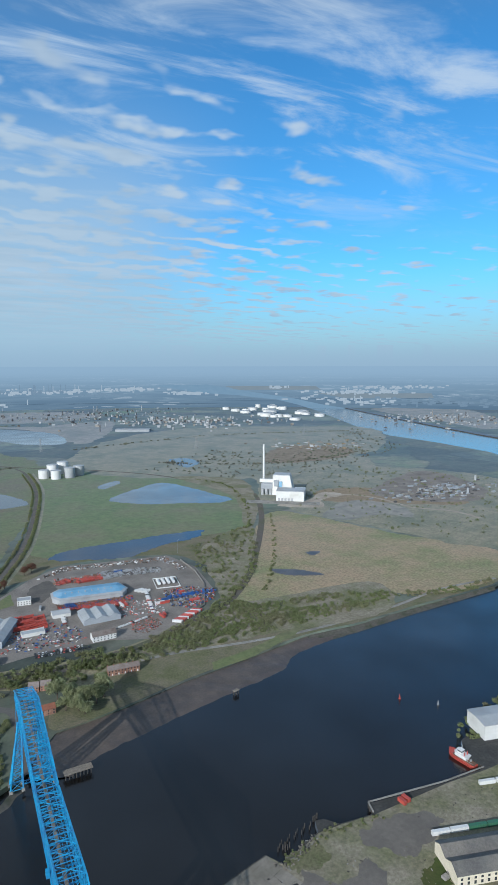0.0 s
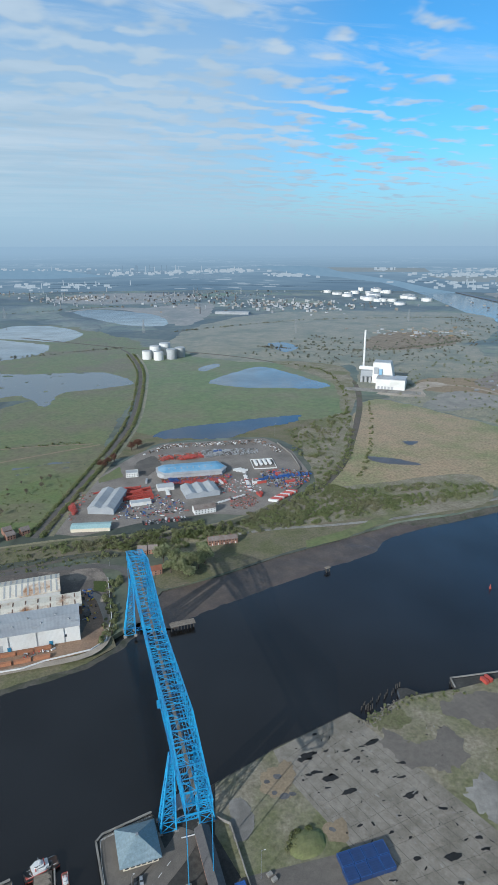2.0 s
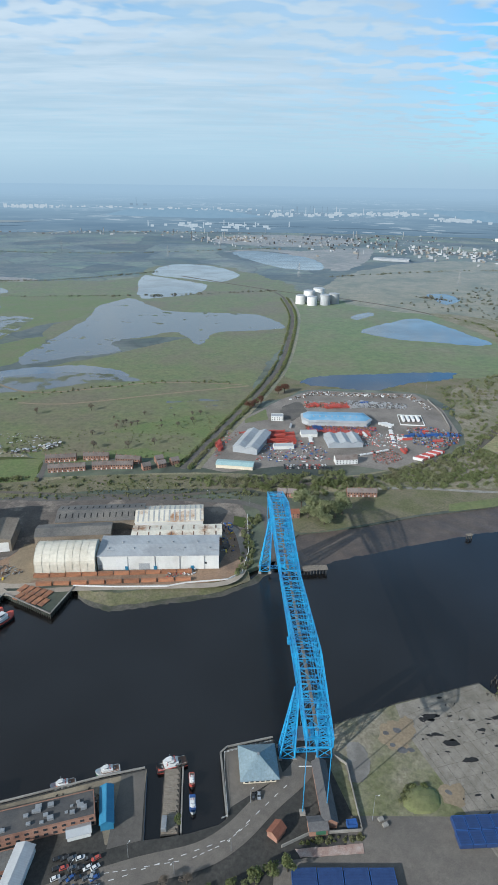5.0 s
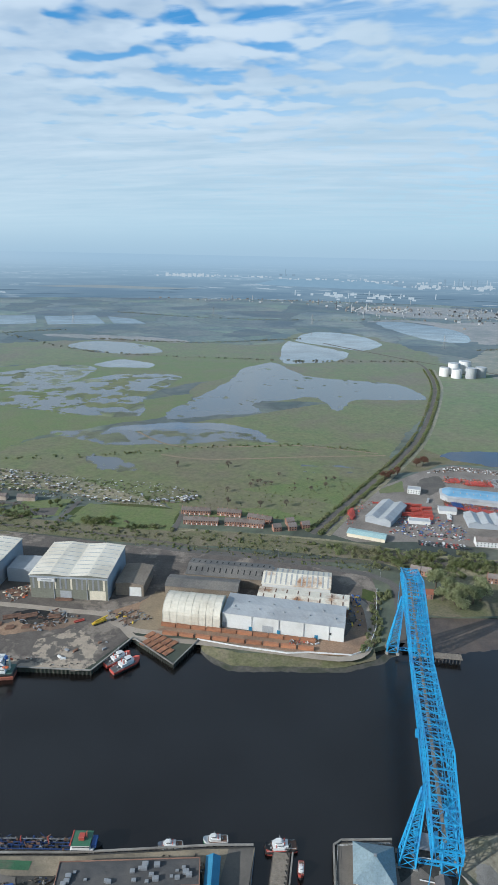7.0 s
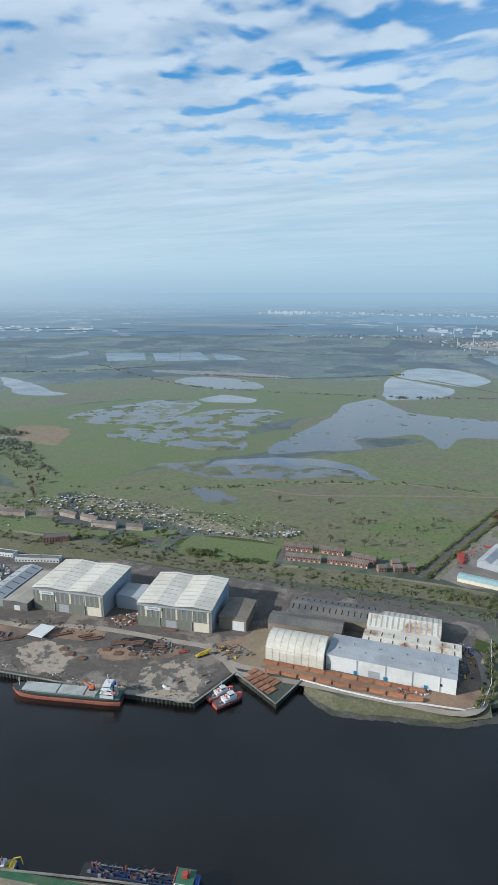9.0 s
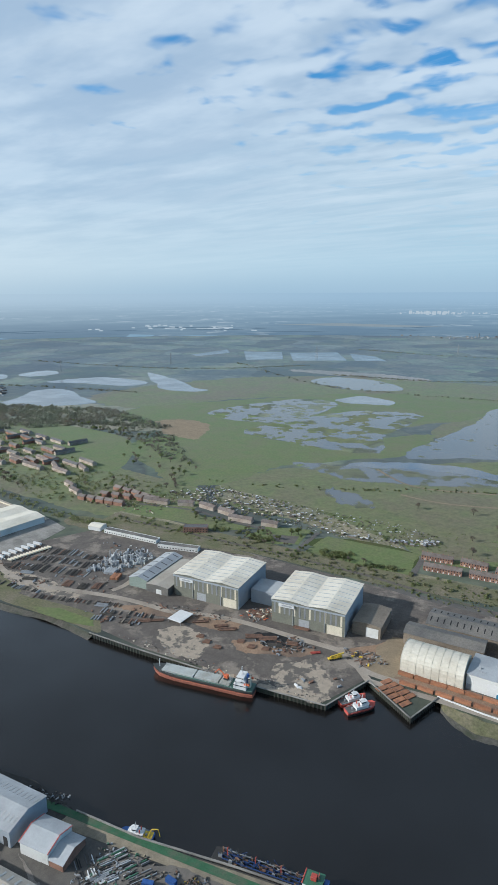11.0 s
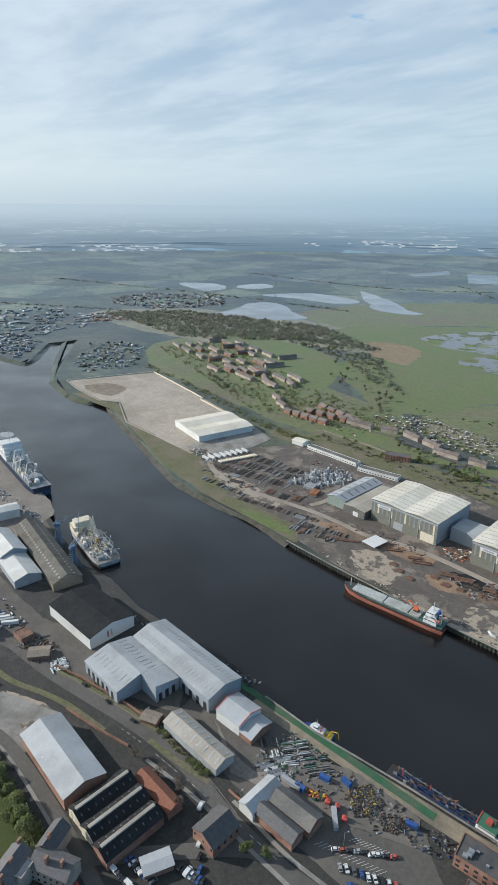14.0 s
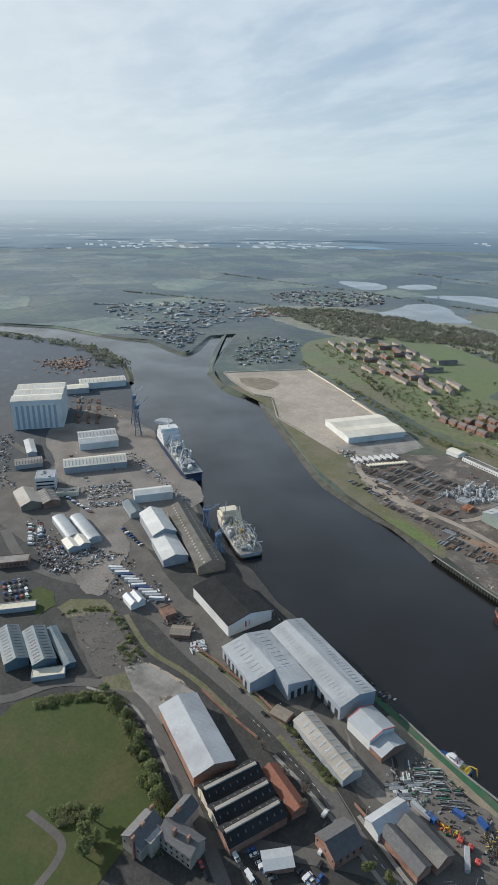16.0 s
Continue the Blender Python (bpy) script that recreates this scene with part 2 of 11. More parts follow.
def plain_mat(name, cells, cols, wet=0.0, haze_sheen=0.22):
    """Far farmland: a patchwork of uneven fields with dark hedges, over two scales of grass colour; wet: how much of it lies under water."""
    m = mat(name, cols[0], cols[1], 0.012, 0.9, c3=cols[2], big=0.004, haze_sheen=haze_sheen, grain=0.35, speck=0.05, blo=0.4, bhi=0.6)
    n, l = m.node_tree.nodes, m.node_tree.links
    b = n["Principled BSDF"]
    col = b.inputs["Base Color"].links[0].from_socket
    tc = n.new("ShaderNodeTexCoord")
    wob = n.new("ShaderNodeTexNoise")
    wob.inputs["Scale"].default_value, wob.inputs["Detail"].default_value = 0.004, 4
    l.new(tc.outputs["Object"], wob.inputs["Vector"])
    sc = n.new("ShaderNodeVectorMath")
    sc.operation = "MULTIPLY_ADD"
    sc.inputs[1].default_value = (220, 220, 0)
    l.new(wob.outputs["Color"], sc.inputs[0])
    l.new(tc.outputs["Object"], sc.inputs[2])
    vo = n.new("ShaderNodeTexVoronoi")
    vo.inputs["Scale"].default_value = cells
    l.new(sc.outputs[0], vo.inputs["Vector"])
    hs = n.new("ShaderNodeHueSaturation")
    sep = n.new("ShaderNodeSeparateColor")
    l.new(vo.outputs["Color"], sep.inputs[0])
    for i, (lo, hi, sock) in enumerate(((0.465, 0.53, "Hue"), (0.6, 1.15, "Saturation"), (0.6, 1.5, "Value"))):
        r = n.new("ShaderNodeMapRange")
        r.inputs[3].default_value, r.inputs[4].default_value = lo, hi
        l.new(sep.outputs[i], r.inputs[0])
        l.new(r.outputs[0], hs.inputs[sock])
    l.new(col, hs.inputs["Color"])
    ve = n.new("ShaderNodeTexVoronoi")
    ve.feature = "DISTANCE_TO_EDGE"
    ve.inputs["Scale"].default_value = cells
    l.new(sc.outputs[0], ve.inputs["Vector"])
    er = n.new("ShaderNodeMapRange")
    er.inputs[1].default_value, er.inputs[2].default_value, er.inputs[3].default_value, er.inputs[4].default_value = 0.006, 0.03, 0.5, 0.0
    l.new(ve.outputs["Distance"], er.inputs[0])
    mx = n.new("ShaderNodeMix")
    mx.data_type = "RGBA"
    mx.inputs[7].default_value = (0.035, 0.040, 0.024, 1)
    l.new(er.outputs[0], mx.inputs[0])
    l.new(hs.outputs[0], mx.inputs[6])
    col = mx.outputs[2]
    if wet:
        wn2 = n.new("ShaderNodeTexNoise")
        wn2.inputs["Scale"].default_value, wn2.inputs["Detail"].default_value, wn2.inputs["Roughness"].default_value = 0.019, 9, 0.66
        l.new(tc.outputs["Object"], wn2.inputs["Vector"])
        wr = n.new("ShaderNodeMapRange")
        wr.inputs[1].default_value, wr.inputs[2].default_value = 1 - wet, 1 - wet + 0.02
        l.new(wn2.outputs["Fac"], wr.inputs[0])
        mw = n.new("ShaderNodeMix")
        mw.data_type = "RGBA"
        mw.inputs[7].default_value = (0.12, 0.125, 0.125, 1)
        l.new(wr.outputs[0], mw.inputs[0])
        l.new(col, mw.inputs[6])
        col = mw.outputs[2]
        rr = n.new("ShaderNodeMapRange")
        rr.inputs[3].default_value, rr.inputs[4].default_value = 0.9, 0.12
        l.new(wr.outputs[0], rr.inputs[0])
        l.new(rr.outputs[0], b.inputs["Roughness"])
        sw = n.new("ShaderNodeMapRange")
        sw.inputs[3].default_value, sw.inputs[4].default_value = 0.12, 0.0
        l.new(wr.outputs[0], sw.inputs[0])
        l.new(sw.outputs[0], b.inputs["Sheen Weight"])
    l.new(col, b.inputs["Base Color"])
    return m


MARSH = plain_mat("marsh_land", 0.0042, ((0.090, 0.123, 0.059), (0.134, 0.128, 0.077), (0.047, 0.064, 0.048)), haze_sheen=0.28)
FARTAN = mat("far_bare_ground", (0.21, 0.185, 0.145), (0.26, 0.225, 0.175), 0.01, 0.95, c3=(0.15, 0.145, 0.105), big=0.006, haze_sheen=0.3, grain=0.3, speck=0.05)
WHITEROOF = mat("white_roof_sheet", (0.47, 0.47, 0.45), (0.54, 0.54, 0.52), 0.08, 0.55, ribs=1.2, bump=0.25, c3=(0.40, 0.395, 0.37), big=0.03, grain=0.08)
TEALROOF = mat("dull_blue_roof_sheet", (0.072, 0.112, 0.133), (0.097, 0.137, 0.158), 0.15, 0.6, ribs=1.0, bump=0.2, c3=(0.130, 0.158, 0.164), big=0.05)
WETLAND = plain_mat("flooded_marsh", 0.004, ((0.109, 0.144, 0.040), (0.144, 0.150, 0.057), (0.098, 0.126, 0.046)), 0.53)
DROWNED = plain_mat("drowned_meadow", 0.004, ((0.105, 0.135, 0.042), (0.135, 0.138, 0.055), (0.095, 0.118, 0.048)), 0.63)
BLUESHED = mat("teal_blue_sheet", (0.025, 0.155, 0.27), (0.035, 0.185, 0.31), 0.2, 0.5, ribs=0.9, bump=0.2, grain=0.08)
FELT = mat("dark_roof_felt", (0.055, 0.055, 0.057), (0.075, 0.074, 0.074), 0.3, 0.9, c3=(0.095, 0.09, 0.085), big=0.1)
TOWN = mat("town_ground", (0.033, 0.032, 0.028), (0.047, 0.044, 0.039), 0.12, 0.9, c3=(0.063, 0.059, 0.052), big=0.03, grain=0.4, speck=0.5, blo=0.52, bhi=0.66, haze_sheen=0.4)
GRASS = mat("grass", (0.104, 0.146, 0.042), (0.127, 0.150, 0.050), 0.05, 0.9, c3=(0.137, 0.139, 0.064), big=0.012, haze_sheen=0.15, grain=0.25, speck=0.3)
LAWN = mat("lawn", (0.037, 0.058, 0.007), (0.046, 0.063, 0.010), 0.2, 0.9, c3=(0.073, 0.069, 0.019), big=0.03, grain=0.25, speck=0.6)
FIELD = mat("pasture", (0.108, 0.151, 0.049), (0.135, 0.164, 0.059), 0.02, 0.9, c3=(0.158, 0.147, 0.078), big=0.007, haze_sheen=0.2, grain=0.25, speck=0.1, blo=0.42, bhi=0.66)
MEADOW = mat("damp_meadow", (0.114, 0.143, 0.050), (0.143, 0.149, 0.060), 0.03, 0.9, c3=(0.143, 0.125, 0.072), big=0.006, haze_sheen=0.18, grain=0.28, speck=0.15, blo=0.44, bhi=0.62)
HEATH = mat("dry_grassland", (0.325, 0.235, 0.145), (0.262, 0.214, 0.125), 0.03, 0.95, c3=(0.165, 0.184, 0.072), big=0.0055, haze_sheen=0.15, grain=0.4, speck=0.3, blo=0.44, bhi=0.62)
SCRUBLAND = mat("scrubland", (0.176, 0.163, 0.091), (0.257, 0.215, 0.134), 0.06, 0.95, c3=(0.125, 0.130, 0.072), big=0.010, haze_sheen=0.3, grain=0.4, speck=0.25)
MUD = mat("mud", (0.081, 0.062, 0.050), (0.115, 0.090, 0.072), 0.08, 0.35, c3=(0.061, 0.050, 0.043), big=0.03)
STONE = mat("riprap_stone", (0.058, 0.055, 0.046), (0.100, 0.092, 0.076), 0.5, 0.9, c3=(0.036, 0.042, 0.024), big=0.1, bump=0.6)
TARMAC = mat("tarmac", (0.082, 0.074, 0.066), (0.106, 0.097, 0.086), 0.6, 0.9, c3=(0.130, 0.116, 0.100), big=0.05)
DEPOT = mat("depot_tarmac", (0.190, 0.167, 0.145), (0.241, 0.215, 0.189), 0.12, 0.9, c3=(0.140, 0.123, 0.108), big=0.03, grain=0.3, speck=0.5)
OLDTAR = mat("worn_brown_tarmac", (0.128, 0.112, 0.096), (0.160, 0.142, 0.122), 0.3, 0.92, c3=(0.108, 0.096, 0.084), big=0.03)
OCHRE = mat("ochre_quay_concrete", (0.225, 0.185, 0.125), (0.275, 0.230, 0.165), 0.25, 0.92, c3=(0.150, 0.128, 0.095), big=0.06)
ROADTOP = mat("road_asphalt", (0.098, 0.090, 0.082), (0.120, 0.112, 0.101), 0.5, 0.9, c3=(0.084, 0.077, 0.070), big=0.06)
YARD = mat("dirty_yard", (0.088, 0.074, 0.064), (0.124, 0.106, 0.091), 0.12, 0.9, c3=(0.215, 0.182, 0.150), big=0.035, blo=0.52, bhi=0.6)
RUSTGROUND = mat("rusty_ground", (0.235, 0.150, 0.096), (0.290, 0.195, 0.130), 0.1, 0.95, c3=(0.15, 0.105, 0.078), big=0.03)
CONCRETE = mat("concrete", (0.24, 0.225, 0.20), (0.29, 0.275, 0.25), 0.3, 0.9, c3=(0.15, 0.14, 0.125), big=0.05)
PALEYARD = mat("pale_gravel_yard", (0.36, 0.31, 0.25), (0.41, 0.36, 0.30), 0.05, 0.95, c3=(0.29, 0.25, 0.20), big=0.012)
LANE = mat("dusty_tan_road", (0.30, 0.255, 0.205), (0.36, 0.31, 0.255), 0.2, 0.95, c3=(0.24, 0.20, 0.16), big=0.05)
SLAB = mat("old_slab", (0.205, 0.182, 0.150), (0.255, 0.230, 0.192), 0.25, 0.9, c3=(0.150, 0.134, 0.106), big=0.06)
WASTE = mat("waste_ground", (0.180, 0.158, 0.110), (0.245, 0.218, 0.164), 0.05, 0.95, c3=(0.130, 0.134, 0.064), big=0.018, haze_sheen=0.03, grain=0.35, speck=0.4, blo=0.44, bhi=0.62)
SAND = mat("sandy_ground", (0.255, 0.198, 0.129), (0.204, 0.158, 0.106), 0.1, 0.95)
BALLAST = mat("rail_ballast", (0.095, 0.080, 0.068), (0.12, 0.10, 0.085), 0.3, 0.95, c3=(0.08, 0.085, 0.045), big=0.03)
BRIDGEBLUE = mat("bridge_blue_paint", (0.028, 0.288, 0.538), (0.032, 0.320, 0.571), 0.3, 0.45, c3=(0.040, 0.176, 0.378), big=0.1)
TIMBER = mat("weathered_timber", (0.17, 0.145, 0.115), (0.24, 0.205, 0.165), 0.6, 0.9)
DARKTIMBER = mat("tarred_timber", (0.045, 0.040, 0.034), (0.075, 0.065, 0.055), 0.6, 0.9)
CREAMROOF = mat("cream_roof_sheet", (0.645, 0.598, 0.499), (0.707, 0.655, 0.556), 0.08, 0.6, ribs=1.2, bump=0.25, c3=(0.551, 0.499, 0.406), big=0.03, grain=0.07)
PALEROOF = mat("pale_grey_roof_sheet", (0.355, 0.370, 0.380), (0.400, 0.414, 0.424), 0.1, 0.5, ribs=1.0, bump=0.25, c3=(0.295, 0.305, 0.314), big=0.04, grain=0.07)
WHITEWALL = mat("white_cladding", (0.605, 0.605, 0.582), (0.672, 0.672, 0.644), 0.1, 0.55, ribs=0.9, bump=0.2, c3=(0.526, 0.521, 0.493), big=0.05, grain=0.06)
GREYWALL = mat("grey_cladding", (0.270, 0.290, 0.310), (0.320, 0.340, 0.360), 0.1, 0.55, ribs=0.9, bump=0.2, grain=0.07)
OLIVEWALL = mat("olive_cladding", (0.155, 0.155, 0.125), (0.19, 0.19, 0.15), 0.1, 0.6, ribs=0.9, bump=0.2)
SLATEBLUEWALL = mat("slate_blue_cladding", (0.300, 0.328, 0.360), (0.340, 0.368, 0.398), 0.1, 0.55, ribs=0.9, bump=0.2, grain=0.07)
DARKROOF = mat("dark_roof_sheet", (0.095, 0.090, 0.085), (0.13, 0.125, 0.115), 0.1, 0.7, ribs=1.0, bump=0.3, c3=(0.17, 0.155, 0.135), big=0.04)
BLACKROOF = mat("black_roof", (0.022, 0.023, 0.024), (0.032, 0.032, 0.033), 0.1, 0.9, spec=0.15, ribs=1.2, bump=0.3)
BROWNROOF = mat("brown_roof_sheet", (0.20, 0.165, 0.125), (0.25, 0.21, 0.165), 0.1, 0.7, ribs=1.0, bump=0.3, c3=(0.15, 0.12, 0.09), big=0.05)
ASBESTOS = mat("mossy_asbestos_roof", (0.100, 0.092, 0.081), (0.132, 0.124, 0.110), 0.15, 0.85, ribs=0.6, bump=0.3, c3=(0.080, 0.071, 0.056), big=0.08)
TENT = mat("cream_tent_fabric", (0.560, 0.520, 0.430), (0.620, 0.580, 0.490), 0.05, 0.75, ribs=6.0, bump=0.15, grain=0.12, c3=(0.500, 0.455, 0.370), big=0.06)
SKYLIGHT = mat("translucent_rooflight", (0.30, 0.31, 0.31), (0.38, 0.38, 0.37), 0.3, 0.4)
PALELIGHT = mat("pale_rooflight", (0.70, 0.72, 0.72), (0.62, 0.64, 0.64), 0.3, 0.4)
STEELBLUE = mat("blue_roof_sheet", (0.128, 0.306, 0.468), (0.160, 0.348, 0.513), 0.1, 0.5, ribs=1.0, bump=0.2, c3=(0.240, 0.391, 0.522), big=0.05, grain=0.08)
BRICK = mat("red_brick", (0.270, 0.142, 0.098), (0.315, 0.180, 0.128), 1.5, 0.9, c3=(0.17, 0.085, 0.06), big=0.1, vary=0.12)
TILE = mat("brown_roof_tiles", (0.153, 0.128, 0.115), (0.194, 0.166, 0.150), 0.8, 0.85, ribs=0.6, bump=0.3, c3=(0.126, 0.095, 0.082), big=0.15, vary=0.2)
REDTILE = mat("red_roof_tiles", (0.225, 0.090, 0.053), (0.180, 0.068, 0.041), 0.5, 0.85, ribs=0.6, bump=0.3)
SLATE = mat("slate_roof", (0.080, 0.078, 0.080), (0.112, 0.108, 0.108), 0.6, 0.7, ribs=0.5, bump=0.2, vary=0.15)
GLASS = mat("window_glass", (0.03, 0.035, 0.04), (0.05, 0.055, 0.06), 1.0, 0.08)
CREAMWALL = mat("cream_render", (0.58, 0.52, 0.40), (0.64, 0.58, 0.46), 0.3, 0.85)
WHITE = mat("white_paint", (0.651, 0.651, 0.640), (0.588, 0.588, 0.572), 0.5, 0.5, grain=0.06)
GREYPAINT = mat("grey_paint", (0.30, 0.31, 0.32), (0.36, 0.37, 0.38), 0.5, 0.5)
BLACK = mat("black_rubber", (0.02, 0.02, 0.02), (0.03, 0.03, 0.03), 1.0, 0.8)
RED = mat("red_paint", (0.46, 0.075, 0.055), (0.38, 0.075, 0.056), 0.5, 0.5, vary=0.15)
ORANGE = mat("orange_red_paint", (0.62, 0.14, 0.05), (0.55, 0.12, 0.05), 0.3, 0.55)
BLUE = mat("blue_paint", (0.024, 0.075, 0.245), (0.032, 0.098, 0.280), 0.5, 0.5, vary=0.15)
GREEN = mat("green_paint", (0.04, 0.15, 0.085), (0.05, 0.12, 0.075), 0.5, 0.5)
YELLOW = mat("yellow_paint", (0.62, 0.42, 0.04), (0.55, 0.38, 0.05), 0.5, 0.5)
RUST = mat("rusty_steel", (0.165, 0.090, 0.060), (0.215, 0.118, 0.076), 0.5, 0.85, c3=(0.10, 0.064, 0.050), big=0.2, vary=0.2)
BINRUST = mat("orange_rusty_steel", (0.300, 0.130, 0.066), (0.350, 0.160, 0.085), 0.5, 0.85, c3=(0.19, 0.092, 0.058), big=0.2, vary=0.2)
STEEL = mat("grey_steel", (0.30, 0.31, 0.32), (0.24, 0.25, 0.26), 0.5, 0.5, metal=0.3)
FOLIAGE = mat("spring_foliage", (0.190, 0.212, 0.084), (0.148, 0.176, 0.064), 0.5, 0.9, c3=(0.215, 0.212, 0.118), big=0.06)
BUSH = mat("scrub_foliage", (0.176, 0.214, 0.086), (0.229, 0.249, 0.118), 0.15, 0.9, c3=(0.250, 0.236, 0.142), big=0.02, grain=0.35)
# scrub colour shifted bluer: far woods carry haze in their colour
FARWOOD = mat("haze_tinted_wood", (0.180, 0.205, 0.150), (0.225, 0.235, 0.170), 0.03, 0.95, c3=(0.225, 0.205, 0.165), big=0.01, haze_sheen=0.35, grain=0.3)
BROKEN = mat("broken_concrete", (0.37, 0.305, 0.235), (0.30, 0.25, 0.195), 0.3, 0.95, c3=(0.12, 0.105, 0.09), big=0.10, blo=0.50, bhi=0.56)
VERGE = mat("dull_verge_grass", (0.098, 0.104, 0.046), (0.138, 0.130, 0.068), 0.08, 0.95, c3=(0.162, 0.138, 0.094), big=0.03, grain=0.35, speck=0.5, blo=0.42, bhi=0.62)
NAVY = mat("navy_paint", (0.018, 0.040, 0.12), (0.025, 0.055, 0.15), 0.4, 0.5, vary=0.1)
ALGAE = mat("green_stained_quay", (0.022, 0.090, 0.040), (0.034, 0.110, 0.052), 0.2, 0.8, c3=(0.075, 0.10, 0.062), big=0.12, grain=0.3)
BEIGEROOF = mat("beige_roof_sheet", (0.340, 0.310, 0.265), (0.390, 0.355, 0.305), 0.1, 0.7, ribs=1.0, bump=0.2, c3=(0.280, 0.250, 0.210), big=0.05, grain=0.1)
RUSTROOF = mat("rust_streaked_roof", (0.600, 0.555, 0.460), (0.660, 0.610, 0.515), 0.1, 0.65, ribs=1.2, bump=0.25, c3=(0.300, 0.155, 0.075), big=0.05, blo=0.52, bhi=0.68, grain=0.1)
FAWNWALL = mat("fawn_brick", (0.34, 0.285, 0.235), (0.40, 0.345, 0.29), 0.8, 0.9, c3=(0.27, 0.21, 0.17), big=0.1, vary=0.15)
EARTH = mat("brown_earth", (0.20, 0.165, 0.125), (0.26, 0.215, 0.165), 0.15, 0.95, c3=(0.15, 0.125, 0.09), big=0.06)
BARE = mat("bare_twigs", (0.18, 0.15, 0.115), (0.22, 0.18, 0.145), 0.5, 0.9)
RUSSET = mat("russet_twigs", (0.17, 0.085, 0.06), (0.20, 0.11, 0.075), 0.5, 0.9)
WILLOW = mat("pale_willow_leaf", (0.30, 0.32, 0.17), (0.25, 0.28, 0.14), 0.5, 0.9, c3=(0.34, 0.34, 0.21), big=0.06)
for leafy in (FOLIAGE, WILLOW, BUSH, FARWOOD, BARE, RUSSET):
    # thin leaves and twigs let some light through
    ln, ll = leafy.node_tree.nodes, leafy.node_tree.links
    lb_ = ln["Principled BSDF"]
    tr = ln.new("ShaderNodeBsdfTranslucent")
    ll.new(lb_.inputs["Base Color"].links[0].from_socket, tr.inputs["Color"])
    mxs = ln.new("ShaderNodeMixShader")
    mxs.inputs[0].default_value = 0.5
    ll.new(lb_.outputs[0], mxs.inputs[1])
    ll.new(tr.outputs[0], mxs.inputs[2])
    ll.new(mxs.outputs[0], ln["Material Output"].inputs[0])
BARK = mat("bark", (0.07, 0.055, 0.04), (0.10, 0.08, 0.06), 1.0, 0.95)

# ---------- mesh helpers ----------
G = 4.0


def part(name, bm, material, parent=None, label=""):
    me = bpy.data.meshes.new(name)
    bm.to_mesh(me)
    bm.free()
    me.materials.append(material)
    ob = new(name, me)
    if parent is not None:
        ob.parent = parent
    if label:
        ob["label"] = label
    return ob


def raw(name, verts, faces, material, parent=None, label=""):
    me = bpy.data.meshes.new(name)
    me.from_pydata([tuple(v) for v in verts], [], [tuple(f) for f in faces])
    me.update()
    me.materials.append(material)
    ob = new(name, me)
    if parent is not None:
        ob.parent = parent
    if label:
        ob["label"] = label
    return ob


def empty(name, x, y, z=G, ang=0.0):
    e = new(name)
    e.empty_display_size = 0.5
    e.matrix_basis = pose(x, y, z, 0, 0, ang)
    return e


def box(bm, x0, y0, z0, x1, y1, z1, bevel=0.0):
    vs = [bm.verts.new(p) for p in ((x0, y0, z0), (x1, y0, z0), (x1, y1, z0), (x0, y1, z0), (x0, y0, z1), (x1, y0, z1), (x1, y1, z1), (x0, y1, z1))]
    fs = [bm.faces.new([vs[i] for i in f]) for f in ((3, 2, 1, 0), (4, 5, 6, 7), (0, 1, 5, 4), (1, 2, 6, 5), (2, 3, 7, 6), (3, 0, 4, 7))]
    if bevel:
        es = list({e for f in fs for e in f.edges})
        bmesh.ops.bevel(bm, geom=es, offset=bevel, segments=1, affect="EDGES")


def cube(x0, y0, z0, x1, y1, z1, bevel=0.0):
    bm = bmesh.new()
    box(bm, x0, y0, z0, x1, y1, z1, bevel)
    return bm


def bar(bm, p, q, w, h=None):
    """A straight bar of square section from p to q."""
    p, q = Vector(p), Vector(q)
    d = (q - p).normalized()
    side = d.cross(Vector((0, 0, 1)))
    side = side.normalized() if side.length > 1e-3 else Vector((1, 0, 0))
    top = side.cross(d)
    a, b = side * w / 2, top * (h or w) / 2
    vs = [bm.verts.new(c + s * a + t * b) for c in (p, q) for s, t in ((-1, -1), (1, -1), (1, 1), (-1, 1))]
    for f in ((0, 1, 2, 3), (7, 6, 5, 4), (0, 4, 5, 1), (1, 5, 6, 2), (2, 6, 7, 3), (3, 7, 4, 0)):
        bm.faces.new([vs[i] for i in f])


def prism(bm, pts, z0, z1):
    lo = [bm.verts.new((x, y, z0)) for x, y in pts]
    hi = [bm.verts.new((x, y, z1)) for x, y in pts]
    n = len(pts)
    bm.faces.new(lo[::-1])
    bm.faces.new(hi)
    for i in range(n):
        bm.faces.new((lo[i], lo[(i + 1) % n], hi[(i + 1) % n], hi[i]))


def cyl(bm, x, y, z0, z1, r0, r1=None, n=16):
    r1 = r0 if r1 is None else r1
    lo = [bm.verts.new((x + r0 * math.cos(2 * math.pi * i / n), y + r0 * math.sin(2 * math.pi * i / n), z0)) for i in range(n)]
    hi = [bm.verts.new((x + r1 * math.cos(2 * math.pi * i / n), y + r1 * math.sin(2 * math.pi * i / n), z1)) for i in range(n)]
    bm.faces.new(lo[::-1])
    bm.faces.new(hi)
    for i in range(n):
        bm.faces.new((lo[i], lo[(i + 1) % n], hi[(i + 1) % n], hi[i]))


